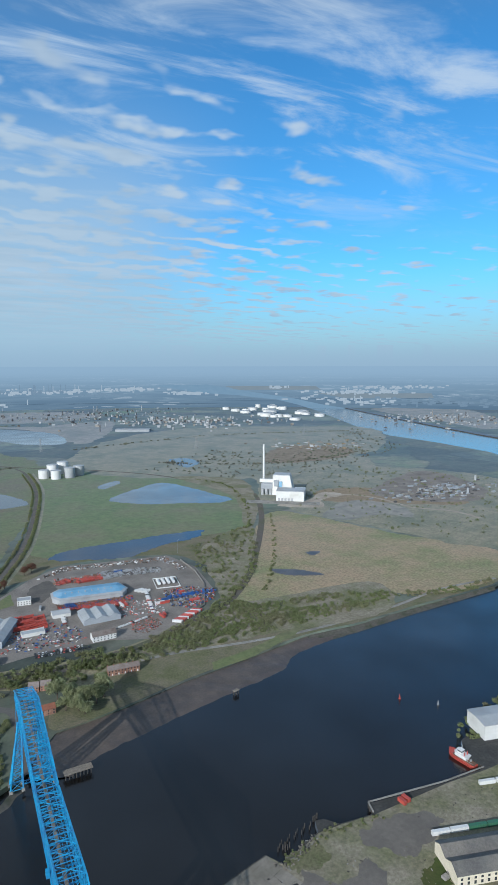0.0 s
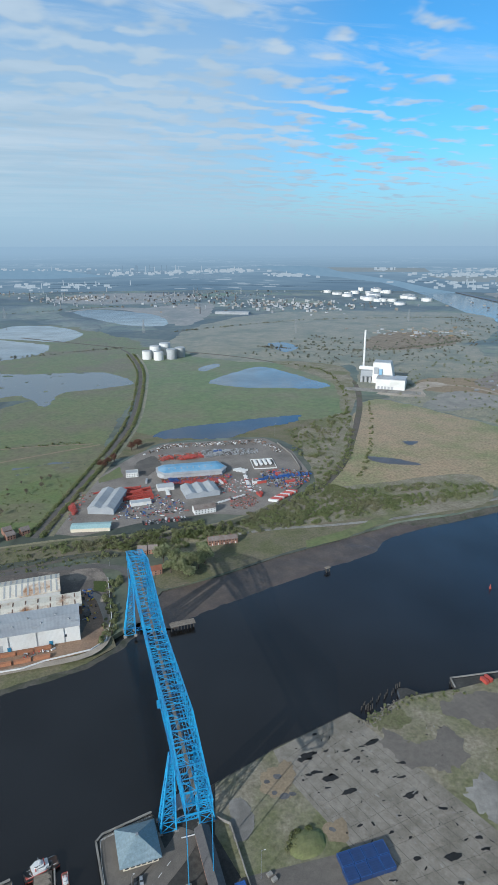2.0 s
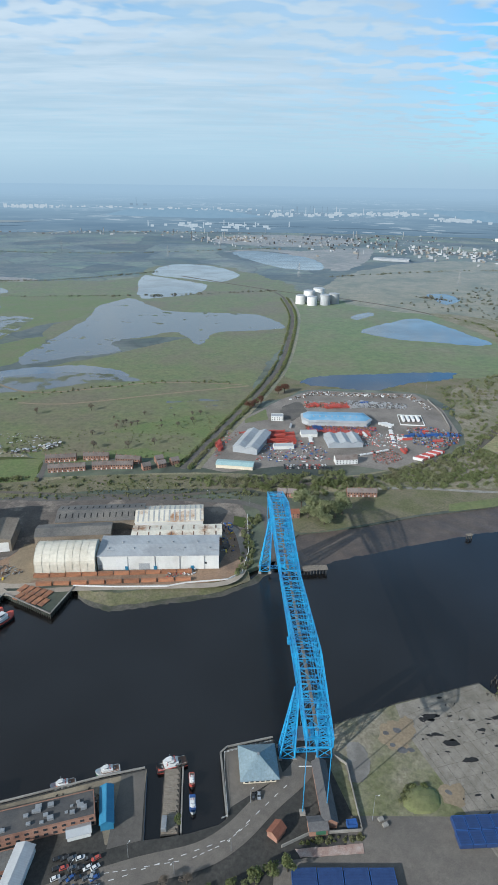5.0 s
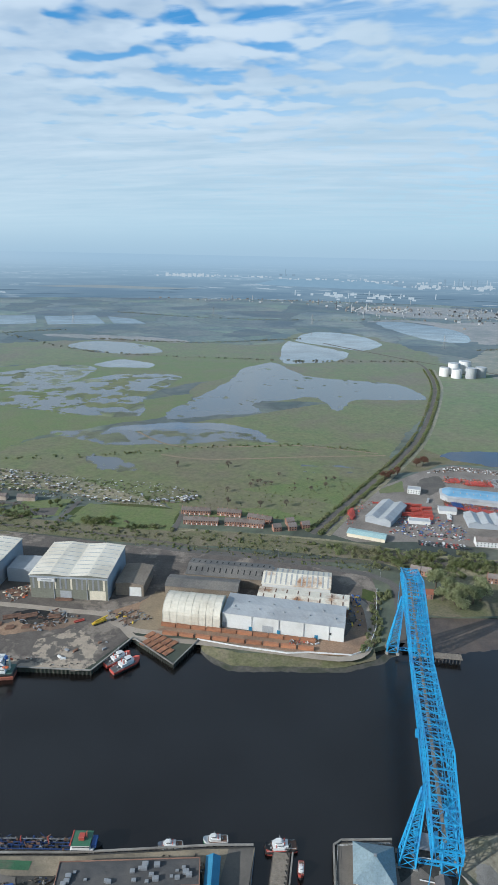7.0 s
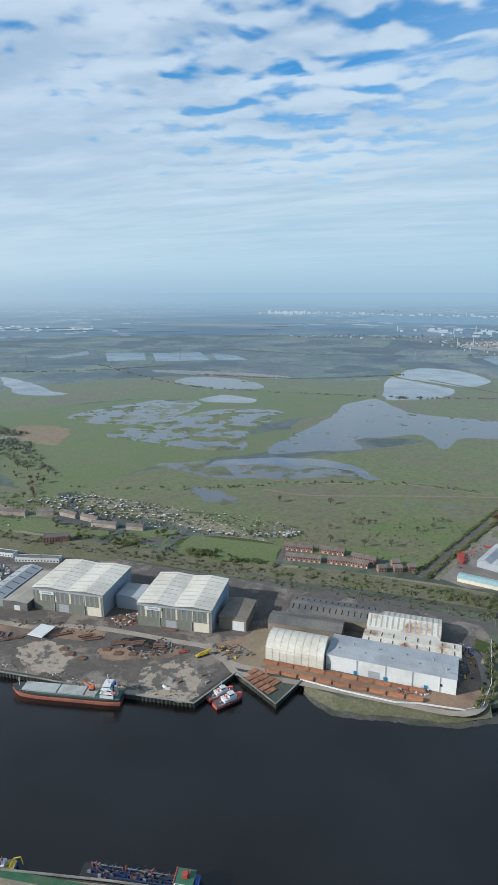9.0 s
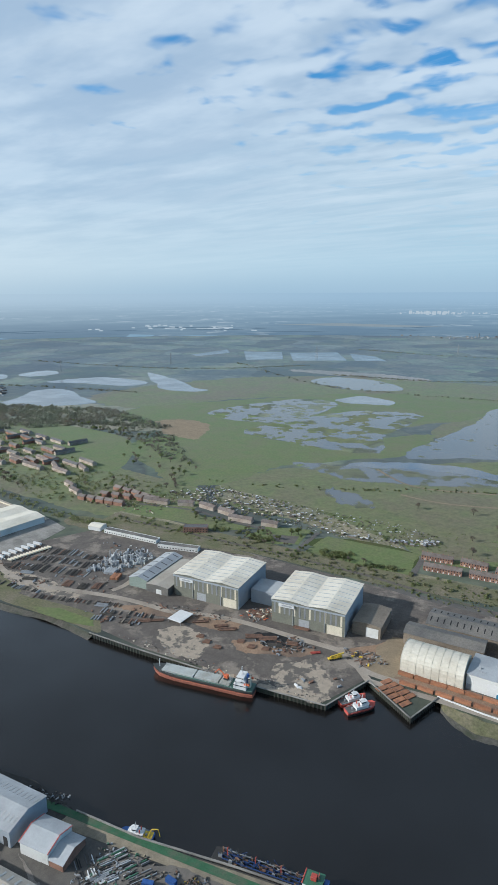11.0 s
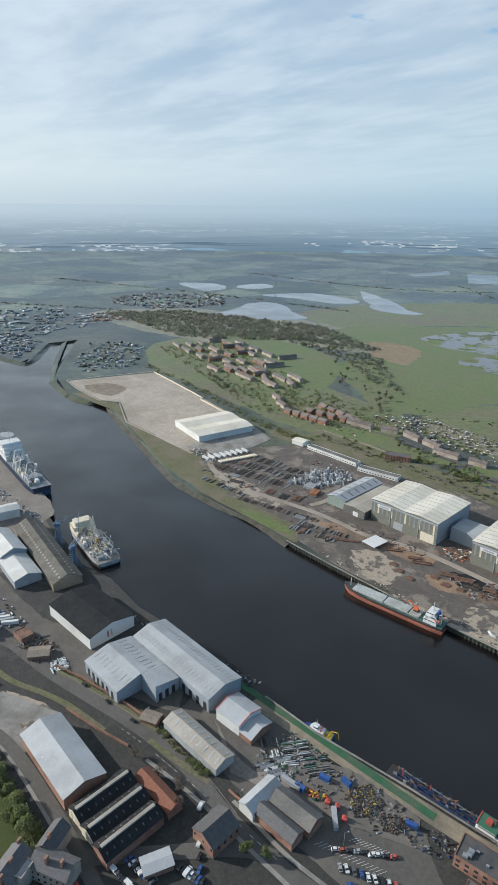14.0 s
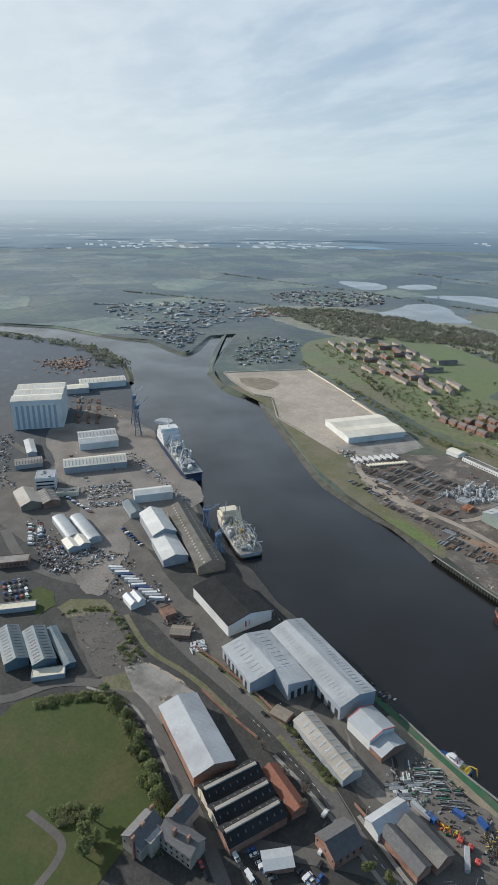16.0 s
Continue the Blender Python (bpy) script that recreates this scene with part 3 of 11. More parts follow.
def smooth_ring(pts, sub=4, jitter=0.0, seed=0, closed=True):
    rnd = random.Random(seed)
    out, n = [], len(pts)
    for i in range(n if closed else n - 1):
        p = [Vector(pts[(i + k) % n]) if closed else Vector(pts[min(max(i + k, 0), n - 1)]) for k in (-1, 0, 1, 2)]
        for j in range(sub):
            t = j / sub
            v = 0.5 * ((2 * p[1]) + (p[2] - p[0]) * t + (2 * p[0] - 5 * p[1] + 4 * p[2] - p[3]) * t * t + (3 * p[1] - p[0] - 3 * p[2] + p[3]) * t ** 3)
            out.append((v.x + rnd.uniform(-jitter, jitter), v.y + rnd.uniform(-jitter, jitter)))
    if not closed:
        out.append(tuple(pts[-1]))
    return out


def ragged(pts, amp, sub=22):
    """An outline made uneven at two scales."""
    out = []
    if amp < 3:
        ring = [(a[0] + (b[0] - a[0]) * k / sub, a[1] + (b[1] - a[1]) * k / sub) for a, b in zip(pts, pts[1:] + pts[:1]) for k in range(sub)]
    else:
        ring = smooth_ring(pts, sub)
    for x, y in ring:
        v1 = noise.noise_vector(Vector((x / 60, y / 60, 3.1))) + 0.6 * noise.noise_vector(Vector((x / 18, y / 18, 7.7))) + 0.5 * noise.noise_vector(Vector((x / 5.5, y / 5.5, 1.7))) + 0.22 * noise.noise_vector(Vector((x / 1.9, y / 1.9, 5.2)))
        out.append((x + amp * v1.x, y + amp * v1.y))
    return out


def sheet(pts, z, depth=0.0):
    """Vertices and faces of a flat outline at z, with a skirt of that depth."""
    tri = geometry.tessellate_polygon([[Vector((x, y, 0)) for x, y in pts]])
    verts = [(x, y, z) for x, y in pts]
    faces = []
    for t in tri:
        a, b, c = (Vector(verts[i]) for i in t)
        faces.append(t if (b - a).cross(c - a).z > 0 else t[::-1])
    if depth:
        n = len(pts)
        verts += [(x, y, z - depth) for x, y in pts]
        faces += [(i, (i + 1) % n, n + (i + 1) % n, n + i) for i in range(n)]
    return verts, faces


LAYER = [0]


def patch(name, pts, material, label, z=None, sub=4, jitter=0.0, category="", rag=0.0):
    LAYER[0] += 1
    ring = ragged(pts, rag or 2.5 * jitter) if (rag or jitter) else (smooth_ring(pts, sub) if sub > 1 else pts)
    if z is None:
        z = G + 0.02 + 0.002 * LAYER[0]
    v, f = sheet(ring, z, 0.03)
    return tagged(raw(name, v, f, material), label, category or name.replace("_", " "), kind="structure")


def strip(pts, width, z, sub=4):
    ring = smooth_ring(pts, sub, closed=False)
    verts, faces = [], []
    for i, p in enumerate(ring):
        a, b = Vector(ring[max(i - 1, 0)]), Vector(ring[min(i + 1, len(ring) - 1)])
        d = (b - a).normalized()
        s = Vector((-d.y, d.x)) * width / 2
        verts += [(p[0] + s.x, p[1] + s.y, z), (p[0] - s.x, p[1] - s.y, z)]
        if i:
            faces.append((2 * i - 2, 2 * i - 1, 2 * i + 1, 2 * i))
    return verts, faces


def road(name, pts, width, material, label, z=None, category="road"):
    LAYER[0] += 1
    v, f = strip(pts, width, G + 0.02 + 0.002 * LAYER[0] if z is None else z)
    return tagged(raw(name, v, f, material), label, category, kind="structure")


# ---------- land and water ----------
NORTH_BANK = [(-6000, -2500), (-3500, -1500), (-2300, -800), (-1900, -450), (-1739, -208), (-1652, -85), (-1466, 27), (-1411, 85), (-1266, 117), (-1296, 151), (-1403, 222), (-1401, 290),
              (-1129, 131), (-1008, 108), (-952, 117), (-943, 136), (-885, 123), (-820, 111), (-713, 90), (-627, 73), (-579, 73), (-526, 80), (-497, 87), (-442, 83), (-389, 87), (-278, 98),
              (-227, 106), (-213, 150), (-171, 126), (-162, 159), (-145, 152), (-126, 150), (-88, 158), (-50, 165), (-26, 178), (-8, 190)]
EAST_BANK = [(22, 233), (80, 245), (143, 265), (213, 280), (290, 300), (355, 300), (454, 312), (592, 325), (900, 430), (1360, 860), (1555, 1240), (1575, 1537), (1559, 1784), (1661, 2168), (1839, 2637), (2017, 3109), (2192, 3631), (2381, 4341), (2600, 5200), (2900, 6000)]
SOUTH_BANK = [(-6000, -2900), (-3400, -1750), (-2250, -1000), (-1800, -500), (-1628, -214), (-1535, -150), (-1482, -95), (-1342, -35), (-1213, -23), (-1095, -35), (-917, -65), (-781, -73), (-688, -67),
              (-617, -75), (-522, -84), (-487, -74), (-439, -74), (-415, -69), (-346, -53), (-308, -56), (-265, -50), (-209, -36), (-172, -28), (-132, -17), (-107, -10), (-85, -5), (-82, -44), (-73, -43), (-60, -41), (-46, -37), (-42, -34)]
SOUTH_BANK_E = [(-45, 4), (-42, 7), (-16, 13), (-13, 9), (21, 23), (62, 38), (118, 53), (124, 43), (142, 50), (156, 55), (159, 64), (165, 63), (172, 55), (197, 53), (200, 62), (261, 56), (298, 56), (295, 75),
                (306, 88), (345, 101), (362, 105), (700, 210), (1300, 500), (1840, 1150), (1919, 1649), (2005, 2018), (2162, 2662), (2327, 3253), (2361, 3557), (2598, 4436), (2747, 5280), (3200, 6000)]
v1, f1 = sheet(NORTH_BANK + EAST_BANK + [(-6000, 6000)], G, 8)
north = raw("ground_north", v1, f1, MARSH)
tagged(north, "flat green and brown marshland north of the river", "ground", kind="structure")
v2, f2 = sheet(SOUTH_BANK + SOUTH_BANK_E + [(6000, 6000), (6000, -5000), (-6000, -5000)], G, 8)
tagged(raw("ground_south", v2, f2, TOWN), "grey built-up ground south of the river", "ground", kind="structure")
wring = [(-55 + 4930 * math.cos(i * math.pi / 32), -245 + 4930 * math.sin(i * math.pi / 32)) for i in range(64)]
tagged(raw("water", [(x, y, 0) for x, y in wring], [tuple(range(64))], RIVER), "dark calm tidal river water", "water", kind="structure")

tagged(raw("estuary_water", [(x, y, 0.05) for x, y in ((1400, 900), (1900, 1050), (2000, 1600), (2100, 2018), (2300, 2660), (2450, 3253), (2700, 4300), (2250, 4300), (1950, 3100), (1760, 2637), (1560, 2168), (1450, 1784), (1480, 1300))], [tuple(range(13))], ESTUARY), "silty estuary water with reflected sky blue painted in", "water", kind="structure")
patch("far_plain_east", [(700, 190), (1300, 480), (1870, 1150), (1950, 1640), (2040, 2010), (2195, 2650), (2360, 3240), (2400, 3540), (2640, 4400), (4800, 3000), (4800, -400), (900, -200)], MARSH, "flat brown-green plain beyond the estuary", z=G + 0.01, sub=1)
patch("far_plain_west", [(-4700, -2350), (-3400, -1790), (-2290, -1040), (-1840, -560), (-1660, -330), (-1500, -900), (-2200, -2500), (-3800, -4000)], MARSH, "flat hazy plain far up the river", z=G + 0.01, sub=1)

# far country beyond the plain: uneven fields, woods and pale works; it glows, with haze that thickens with distance
# painted into its colour
bd = bpy.data.materials.new("distant_haze")
bd.use_nodes = True
n, l = bd.node_tree.nodes, bd.node_tree.links
n.remove(n["Principled BSDF"])


def bmath(op, a, b=None):
    q = n.new("ShaderNodeMath")
    q.operation = op
    for i, v in enumerate((a, b)):
        if isinstance(v, (int, float)):
            q.inputs[i].default_value = v
        elif v is not None:
            l.new(v, q.inputs[i])
    return q.outputs[0]


def brange(v, a, b, c=0.0, d=1.0):
    q = n.new("ShaderNodeMapRange")
    l.new(v, q.inputs[0])
    for i, x in enumerate((a, b, c, d)):
        q.inputs[i + 1].default_value = x
    return q.outputs[0]


def bmix(fac, c1, c2):
    q = n.new("ShaderNodeMix")
    q.data_type = "RGBA"
    for sock, v in ((q.inputs[0], fac), (q.inputs[6], c1), (q.inputs[7], c2)):
        if isinstance(v, tuple):
            sock.default_value = (*v, 1)
        else:
            l.new(v, sock)
    return q.outputs[2]


def btex(kind, vec, scale, detail=0):
    q = n.new(kind)
    q.inputs["Scale"].default_value = scale
    if detail:
        q.inputs["Detail"].default_value, q.inputs["Roughness"].default_value = detail, 0.62
    l.new(vec, q.inputs["Vector"])
    return q


tc = n.new("ShaderNodeTexCoord")
sp = n.new("ShaderNodeSeparateXYZ")
l.new(tc.outputs["Object"], sp.inputs[0])
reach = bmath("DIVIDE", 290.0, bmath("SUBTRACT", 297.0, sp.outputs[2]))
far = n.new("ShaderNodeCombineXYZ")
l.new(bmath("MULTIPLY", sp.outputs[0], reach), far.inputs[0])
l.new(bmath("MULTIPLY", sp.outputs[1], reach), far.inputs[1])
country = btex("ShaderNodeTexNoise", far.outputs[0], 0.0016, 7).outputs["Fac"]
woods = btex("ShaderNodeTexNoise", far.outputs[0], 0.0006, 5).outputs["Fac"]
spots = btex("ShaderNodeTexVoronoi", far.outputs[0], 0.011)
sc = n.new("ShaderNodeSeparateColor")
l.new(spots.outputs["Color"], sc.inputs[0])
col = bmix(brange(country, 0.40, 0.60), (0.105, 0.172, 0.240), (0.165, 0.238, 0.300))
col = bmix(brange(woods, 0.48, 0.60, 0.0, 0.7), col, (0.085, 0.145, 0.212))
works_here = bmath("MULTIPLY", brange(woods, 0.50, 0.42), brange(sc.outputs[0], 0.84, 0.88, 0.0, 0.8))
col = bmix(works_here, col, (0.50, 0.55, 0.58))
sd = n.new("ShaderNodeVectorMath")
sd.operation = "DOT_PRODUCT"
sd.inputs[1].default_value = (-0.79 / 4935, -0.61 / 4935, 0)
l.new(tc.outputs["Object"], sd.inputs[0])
# painted haze colour, paler towards the sun
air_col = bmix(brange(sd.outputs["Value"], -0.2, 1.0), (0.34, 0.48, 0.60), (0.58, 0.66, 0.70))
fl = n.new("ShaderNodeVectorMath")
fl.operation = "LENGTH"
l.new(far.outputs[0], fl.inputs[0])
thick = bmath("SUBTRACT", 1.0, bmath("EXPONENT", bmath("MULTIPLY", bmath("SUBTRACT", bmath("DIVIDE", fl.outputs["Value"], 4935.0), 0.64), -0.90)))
# glows by itself, haze mixed into the land colour
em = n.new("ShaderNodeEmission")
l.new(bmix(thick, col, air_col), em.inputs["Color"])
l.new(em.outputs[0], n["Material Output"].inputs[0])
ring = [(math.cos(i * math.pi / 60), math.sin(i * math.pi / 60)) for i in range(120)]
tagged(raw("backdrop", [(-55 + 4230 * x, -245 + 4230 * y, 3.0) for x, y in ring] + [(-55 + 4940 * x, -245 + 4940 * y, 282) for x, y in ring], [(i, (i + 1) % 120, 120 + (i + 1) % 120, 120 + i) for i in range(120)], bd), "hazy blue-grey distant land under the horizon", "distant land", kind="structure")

def on_backdrop(x, y, k=0.997):
    """Where a far ground point shows on the backdrop, and how much smaller it is there."""
    r = math.hypot(x + 55, y + 245)
    f = k * 4971.8 / (r + 739.3)
    return (-55 + f * (x + 55), -245 + f * (y + 245), 294.5 - 290.5 * f), f


# glowing material whose colours already hold the distance haze
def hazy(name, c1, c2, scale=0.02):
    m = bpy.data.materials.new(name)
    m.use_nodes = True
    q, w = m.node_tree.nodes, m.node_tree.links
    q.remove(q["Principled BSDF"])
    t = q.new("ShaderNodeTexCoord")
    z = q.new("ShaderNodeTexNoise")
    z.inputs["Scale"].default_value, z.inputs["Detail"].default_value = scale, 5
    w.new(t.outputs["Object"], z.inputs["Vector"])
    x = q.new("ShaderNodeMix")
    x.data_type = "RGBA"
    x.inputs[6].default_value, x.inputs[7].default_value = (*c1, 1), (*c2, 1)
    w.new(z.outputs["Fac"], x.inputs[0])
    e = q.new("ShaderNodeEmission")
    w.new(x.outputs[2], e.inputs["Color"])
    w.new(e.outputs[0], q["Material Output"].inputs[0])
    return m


# water, ground, woods and works tinted by painted haze, lit by own glow
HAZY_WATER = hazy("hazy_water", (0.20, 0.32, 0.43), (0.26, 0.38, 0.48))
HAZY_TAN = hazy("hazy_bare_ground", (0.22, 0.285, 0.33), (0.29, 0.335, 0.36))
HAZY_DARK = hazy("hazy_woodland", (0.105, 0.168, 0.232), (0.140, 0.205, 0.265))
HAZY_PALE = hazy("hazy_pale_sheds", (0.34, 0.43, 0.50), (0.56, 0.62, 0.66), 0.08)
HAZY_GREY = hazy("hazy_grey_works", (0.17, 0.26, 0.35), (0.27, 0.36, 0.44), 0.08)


def far_patch(name, pts, material, label, k=0.997):
    ring = [(a[0] + (b[0] - a[0]) * j / 8, a[1] + (b[1] - a[1]) * j / 8) for a, b in zip(pts, pts[1:] + pts[:1]) for j in range(8)]
    v, f = sheet(ring, 0)
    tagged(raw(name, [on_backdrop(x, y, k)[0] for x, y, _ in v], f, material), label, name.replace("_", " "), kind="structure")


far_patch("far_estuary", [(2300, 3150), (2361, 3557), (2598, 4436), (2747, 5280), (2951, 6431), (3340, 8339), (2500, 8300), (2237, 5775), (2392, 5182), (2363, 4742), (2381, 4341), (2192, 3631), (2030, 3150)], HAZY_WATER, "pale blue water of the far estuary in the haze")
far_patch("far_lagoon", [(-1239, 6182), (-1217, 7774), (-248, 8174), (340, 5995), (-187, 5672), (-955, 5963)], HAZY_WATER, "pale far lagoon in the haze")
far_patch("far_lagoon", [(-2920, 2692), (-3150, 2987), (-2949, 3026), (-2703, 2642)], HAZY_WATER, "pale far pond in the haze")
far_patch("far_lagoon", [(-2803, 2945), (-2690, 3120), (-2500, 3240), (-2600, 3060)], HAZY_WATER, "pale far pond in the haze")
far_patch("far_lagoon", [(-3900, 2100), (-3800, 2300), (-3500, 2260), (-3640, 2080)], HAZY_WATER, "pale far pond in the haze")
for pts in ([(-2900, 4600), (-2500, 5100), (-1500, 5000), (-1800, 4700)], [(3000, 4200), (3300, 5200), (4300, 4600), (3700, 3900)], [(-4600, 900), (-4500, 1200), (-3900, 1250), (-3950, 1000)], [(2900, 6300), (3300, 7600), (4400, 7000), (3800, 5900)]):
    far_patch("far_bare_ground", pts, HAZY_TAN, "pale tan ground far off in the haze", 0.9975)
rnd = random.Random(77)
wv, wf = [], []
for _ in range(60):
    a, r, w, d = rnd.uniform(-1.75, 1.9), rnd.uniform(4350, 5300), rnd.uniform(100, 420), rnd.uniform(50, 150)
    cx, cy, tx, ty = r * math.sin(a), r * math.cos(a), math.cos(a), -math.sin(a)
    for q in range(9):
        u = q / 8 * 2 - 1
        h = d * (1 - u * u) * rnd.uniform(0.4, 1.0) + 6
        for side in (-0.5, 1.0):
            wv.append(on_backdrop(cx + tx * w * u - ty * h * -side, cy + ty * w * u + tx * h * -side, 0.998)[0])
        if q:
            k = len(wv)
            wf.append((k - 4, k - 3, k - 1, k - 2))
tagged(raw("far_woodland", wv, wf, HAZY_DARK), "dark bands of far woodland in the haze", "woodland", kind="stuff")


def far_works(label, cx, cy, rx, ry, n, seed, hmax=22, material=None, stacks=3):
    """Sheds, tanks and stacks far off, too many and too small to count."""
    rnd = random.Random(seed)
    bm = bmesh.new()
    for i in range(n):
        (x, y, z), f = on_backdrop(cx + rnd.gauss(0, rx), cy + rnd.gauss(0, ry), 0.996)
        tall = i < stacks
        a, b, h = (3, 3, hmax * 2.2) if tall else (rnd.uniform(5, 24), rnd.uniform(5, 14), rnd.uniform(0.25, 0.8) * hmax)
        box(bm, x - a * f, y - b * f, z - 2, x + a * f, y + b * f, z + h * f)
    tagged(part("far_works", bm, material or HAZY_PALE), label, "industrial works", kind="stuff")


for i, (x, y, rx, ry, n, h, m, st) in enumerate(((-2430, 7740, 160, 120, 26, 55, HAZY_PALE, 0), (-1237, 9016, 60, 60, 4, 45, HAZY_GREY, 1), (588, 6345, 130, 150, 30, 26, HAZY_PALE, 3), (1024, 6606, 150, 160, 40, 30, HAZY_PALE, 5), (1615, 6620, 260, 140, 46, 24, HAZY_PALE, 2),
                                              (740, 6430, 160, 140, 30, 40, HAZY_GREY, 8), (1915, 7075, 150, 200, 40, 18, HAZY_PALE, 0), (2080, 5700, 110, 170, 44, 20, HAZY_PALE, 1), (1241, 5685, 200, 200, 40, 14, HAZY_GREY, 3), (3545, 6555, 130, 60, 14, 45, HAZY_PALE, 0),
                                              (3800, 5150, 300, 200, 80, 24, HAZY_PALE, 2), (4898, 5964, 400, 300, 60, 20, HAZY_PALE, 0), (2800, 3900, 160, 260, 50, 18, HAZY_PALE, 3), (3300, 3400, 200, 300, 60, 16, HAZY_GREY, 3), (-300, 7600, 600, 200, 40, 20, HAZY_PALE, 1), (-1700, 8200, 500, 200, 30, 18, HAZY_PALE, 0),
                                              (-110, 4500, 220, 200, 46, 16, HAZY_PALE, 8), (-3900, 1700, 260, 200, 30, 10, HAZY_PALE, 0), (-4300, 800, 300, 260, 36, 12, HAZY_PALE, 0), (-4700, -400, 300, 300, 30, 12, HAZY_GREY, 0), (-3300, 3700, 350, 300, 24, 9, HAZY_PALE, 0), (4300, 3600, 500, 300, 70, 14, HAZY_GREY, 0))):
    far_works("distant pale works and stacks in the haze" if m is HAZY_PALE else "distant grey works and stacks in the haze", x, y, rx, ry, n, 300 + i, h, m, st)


# ---------- fields, floods, yards and roads ----------
patch("haulage_yard", [(-640, -222), (-620, -165), (-560, -148), (-470, -138), (-400, -105), (-350, -88), (-330, -108), (-420, -152), (-470, -178), (-510, -197), (-560, -222)], TARMAC, "worn grey tarmac of the haulage yard", z=G + 0.012, rag=2)
patch("quay_yard", [(-330, -115), (-260, -108), (-190, -98), (-166, -66), (-190, -48), (-310, -66), (-340, -80)], TARMAC, "worn brown-grey quay yard", z=G + 0.014, rag=2)
patch("dock_yard", [(-780, -262), (-760, -200), (-640, -170), (-560, -160), (-560, -225), (-660, -268)], TARMAC, "grey tarmac between the dock sheds", z=G + 0.013, rag=2)
patch("rough_grass_1", [(-420, 1000), (-150, 1000), (75, 1005), (112, 1240), (138, 1376), (265, 1460), (100, 1620), (-300, 1500)], MEADOW, "rough wet grassland between the floods", rag=8)
patch("rough_grass_4", [(-1400, 1000), (-1250, 1500), (-900, 1740), (-400, 1800), (-320, 2150), (-100, 2200), (80, 1900), (140, 1600), (-300, 1470), (-700, 1390), (-1000, 1150), (-1160, 900)], MEADOW, "green wet grassland towards the far ponds", z=G + 0.0165, rag=24)
patch("rough_grass_2", [(-40, 590), (40, 612), (90, 655), (240, 640), (300, 560), (430, 745), (330, 722), (180, 730), (52, 725), (10, 680)], VERGE, "rough olive grassland behind the depot", rag=3)
patch("rough_grass_3", [(115, 322), (429, 332), (617, 352), (720, 410), (900, 445), (700, 365), (592, 328), (450, 316), (355, 304), (220, 312)], VERGE, "olive rough grass along the shore", rag=1)
patch("estate_ground", [(-1270, 420), (-1250, 600), (-1000, 580), (-800, 480), (-600, 455), (-560, 340), (-640, 300), (-760, 294), (-1000, 300), (-1110, 310)], MEADOW, "gardens and verges of the housing estate", rag=6)
patch("wood_floor", [(-1720, 470), (-1280, 490), (-1110, 640), (-890, 770), (-1150, 900), (-1600, 760)], SCRUBLAND, "brown-green woodland floor", rag=14)
patch("river_verge", [(-1010, 112), (-885, 127), (-713, 94), (-579, 77), (-442, 87), (-445, 105), (-560, 118), (-660, 130), (-680, 128), (-830, 118), (-920, 148), (-1000, 128)], VERGE, "rough grass along the north shore", rag=1)
patch("field_1", [(52, 722), (95, 1050), (138, 1376), (265, 1454), (449, 1270), (522, 968), (428, 745), (321, 716), (179, 727)], FIELD, "bright green flat pasture beside the railway")
patch("field_2", [(-560, 430), (-300, 420), (-110, 400), (-60, 480), (-20, 600), (20, 780), (75, 1010), (-100, 1010), (-300, 820), (-560, 610)], MEADOW, "green meadow with wet hollows", jitter=3)
patch("field_3", [(-700, 480), (-600, 480), (-560, 640), (-420, 800), (-420, 1000), (-600, 800), (-800, 800), (-900, 620)], GRASS, "green rough grassland", jitter=4)
patch("field_4", [(-1271, 616), (-1125, 664), (-917, 632), (-788, 469), (-872, 441), (-1076, 484)], GRASS, "bright green playing field")
patch("field_5", [(-1150, 900), (-900, 1250), (-700, 1450), (-300, 1480), (-420, 1150), (-700, 820), (-1000, 760)], GRASS, "green and yellowish wet grassland", jitter=6)
patch("heath", [(244, 392), (340, 560), (449, 735), (538, 813), (636, 583), (718, 436), (608, 340), (498, 341), (393, 391)], HEATH, "tan and green dry grassland", jitter=3)
patch("scrub_ground_1", [(-60, 345), (40, 300), (140, 300), (230, 330), (330, 345), (420, 345), (300, 400), (240, 392), (190, 395), (100, 355), (0, 352)], SCRUBLAND, "dark scrubby embankment ground")
patch("scrub_ground_2", [(560, 830), (640, 600), (720, 450), (900, 480), (1200, 900), (1000, 1200), (800, 1050), (640, 900)], SCRUBLAND, "brown scrubland", jitter=4)
patch("scrub_ground_3", [(250, 1480), (600, 1150), (900, 1300), (1300, 1500), (1650, 2100), (900, 2400), (400, 2000)], SCRUBLAND, "dark brown rough ground", jitter=8)
patch("scrub_ground_4", [(-620, 300), (-420, 308), (-280, 328), (-80, 340), (20, 330), (20, 350), (-80, 362), (-250, 350), (-420, 330), (-620, 330)], SCRUBLAND, "brown railway embankment with scrub")
patch("bare_ground_1", [(640, 880), (800, 760), (900, 700), (980, 800), (900, 900), (720, 960)], SAND, "pale sandy cleared ground", jitter=5)
patch("bare_ground_2", [(-1150, 1830), (-800, 1850), (-640, 1780), (-800, 1740), (-1150, 1760)], FARTAN, "tan reed bed and bare ground", jitter=6)
patch("bare_ground_3", [(-60, 2700), (100, 2850), (360, 2700), (420, 2150), (340, 2090), (330, 2480), (130, 2780)], FARTAN, "tan edge of a lagoon", jitter=6)
patch("bare_ground_4", [(-100, 3200), (300, 3000), (700, 3300), (500, 3700), (0, 3700)], FARTAN, "pale bare ground", jitter=12)
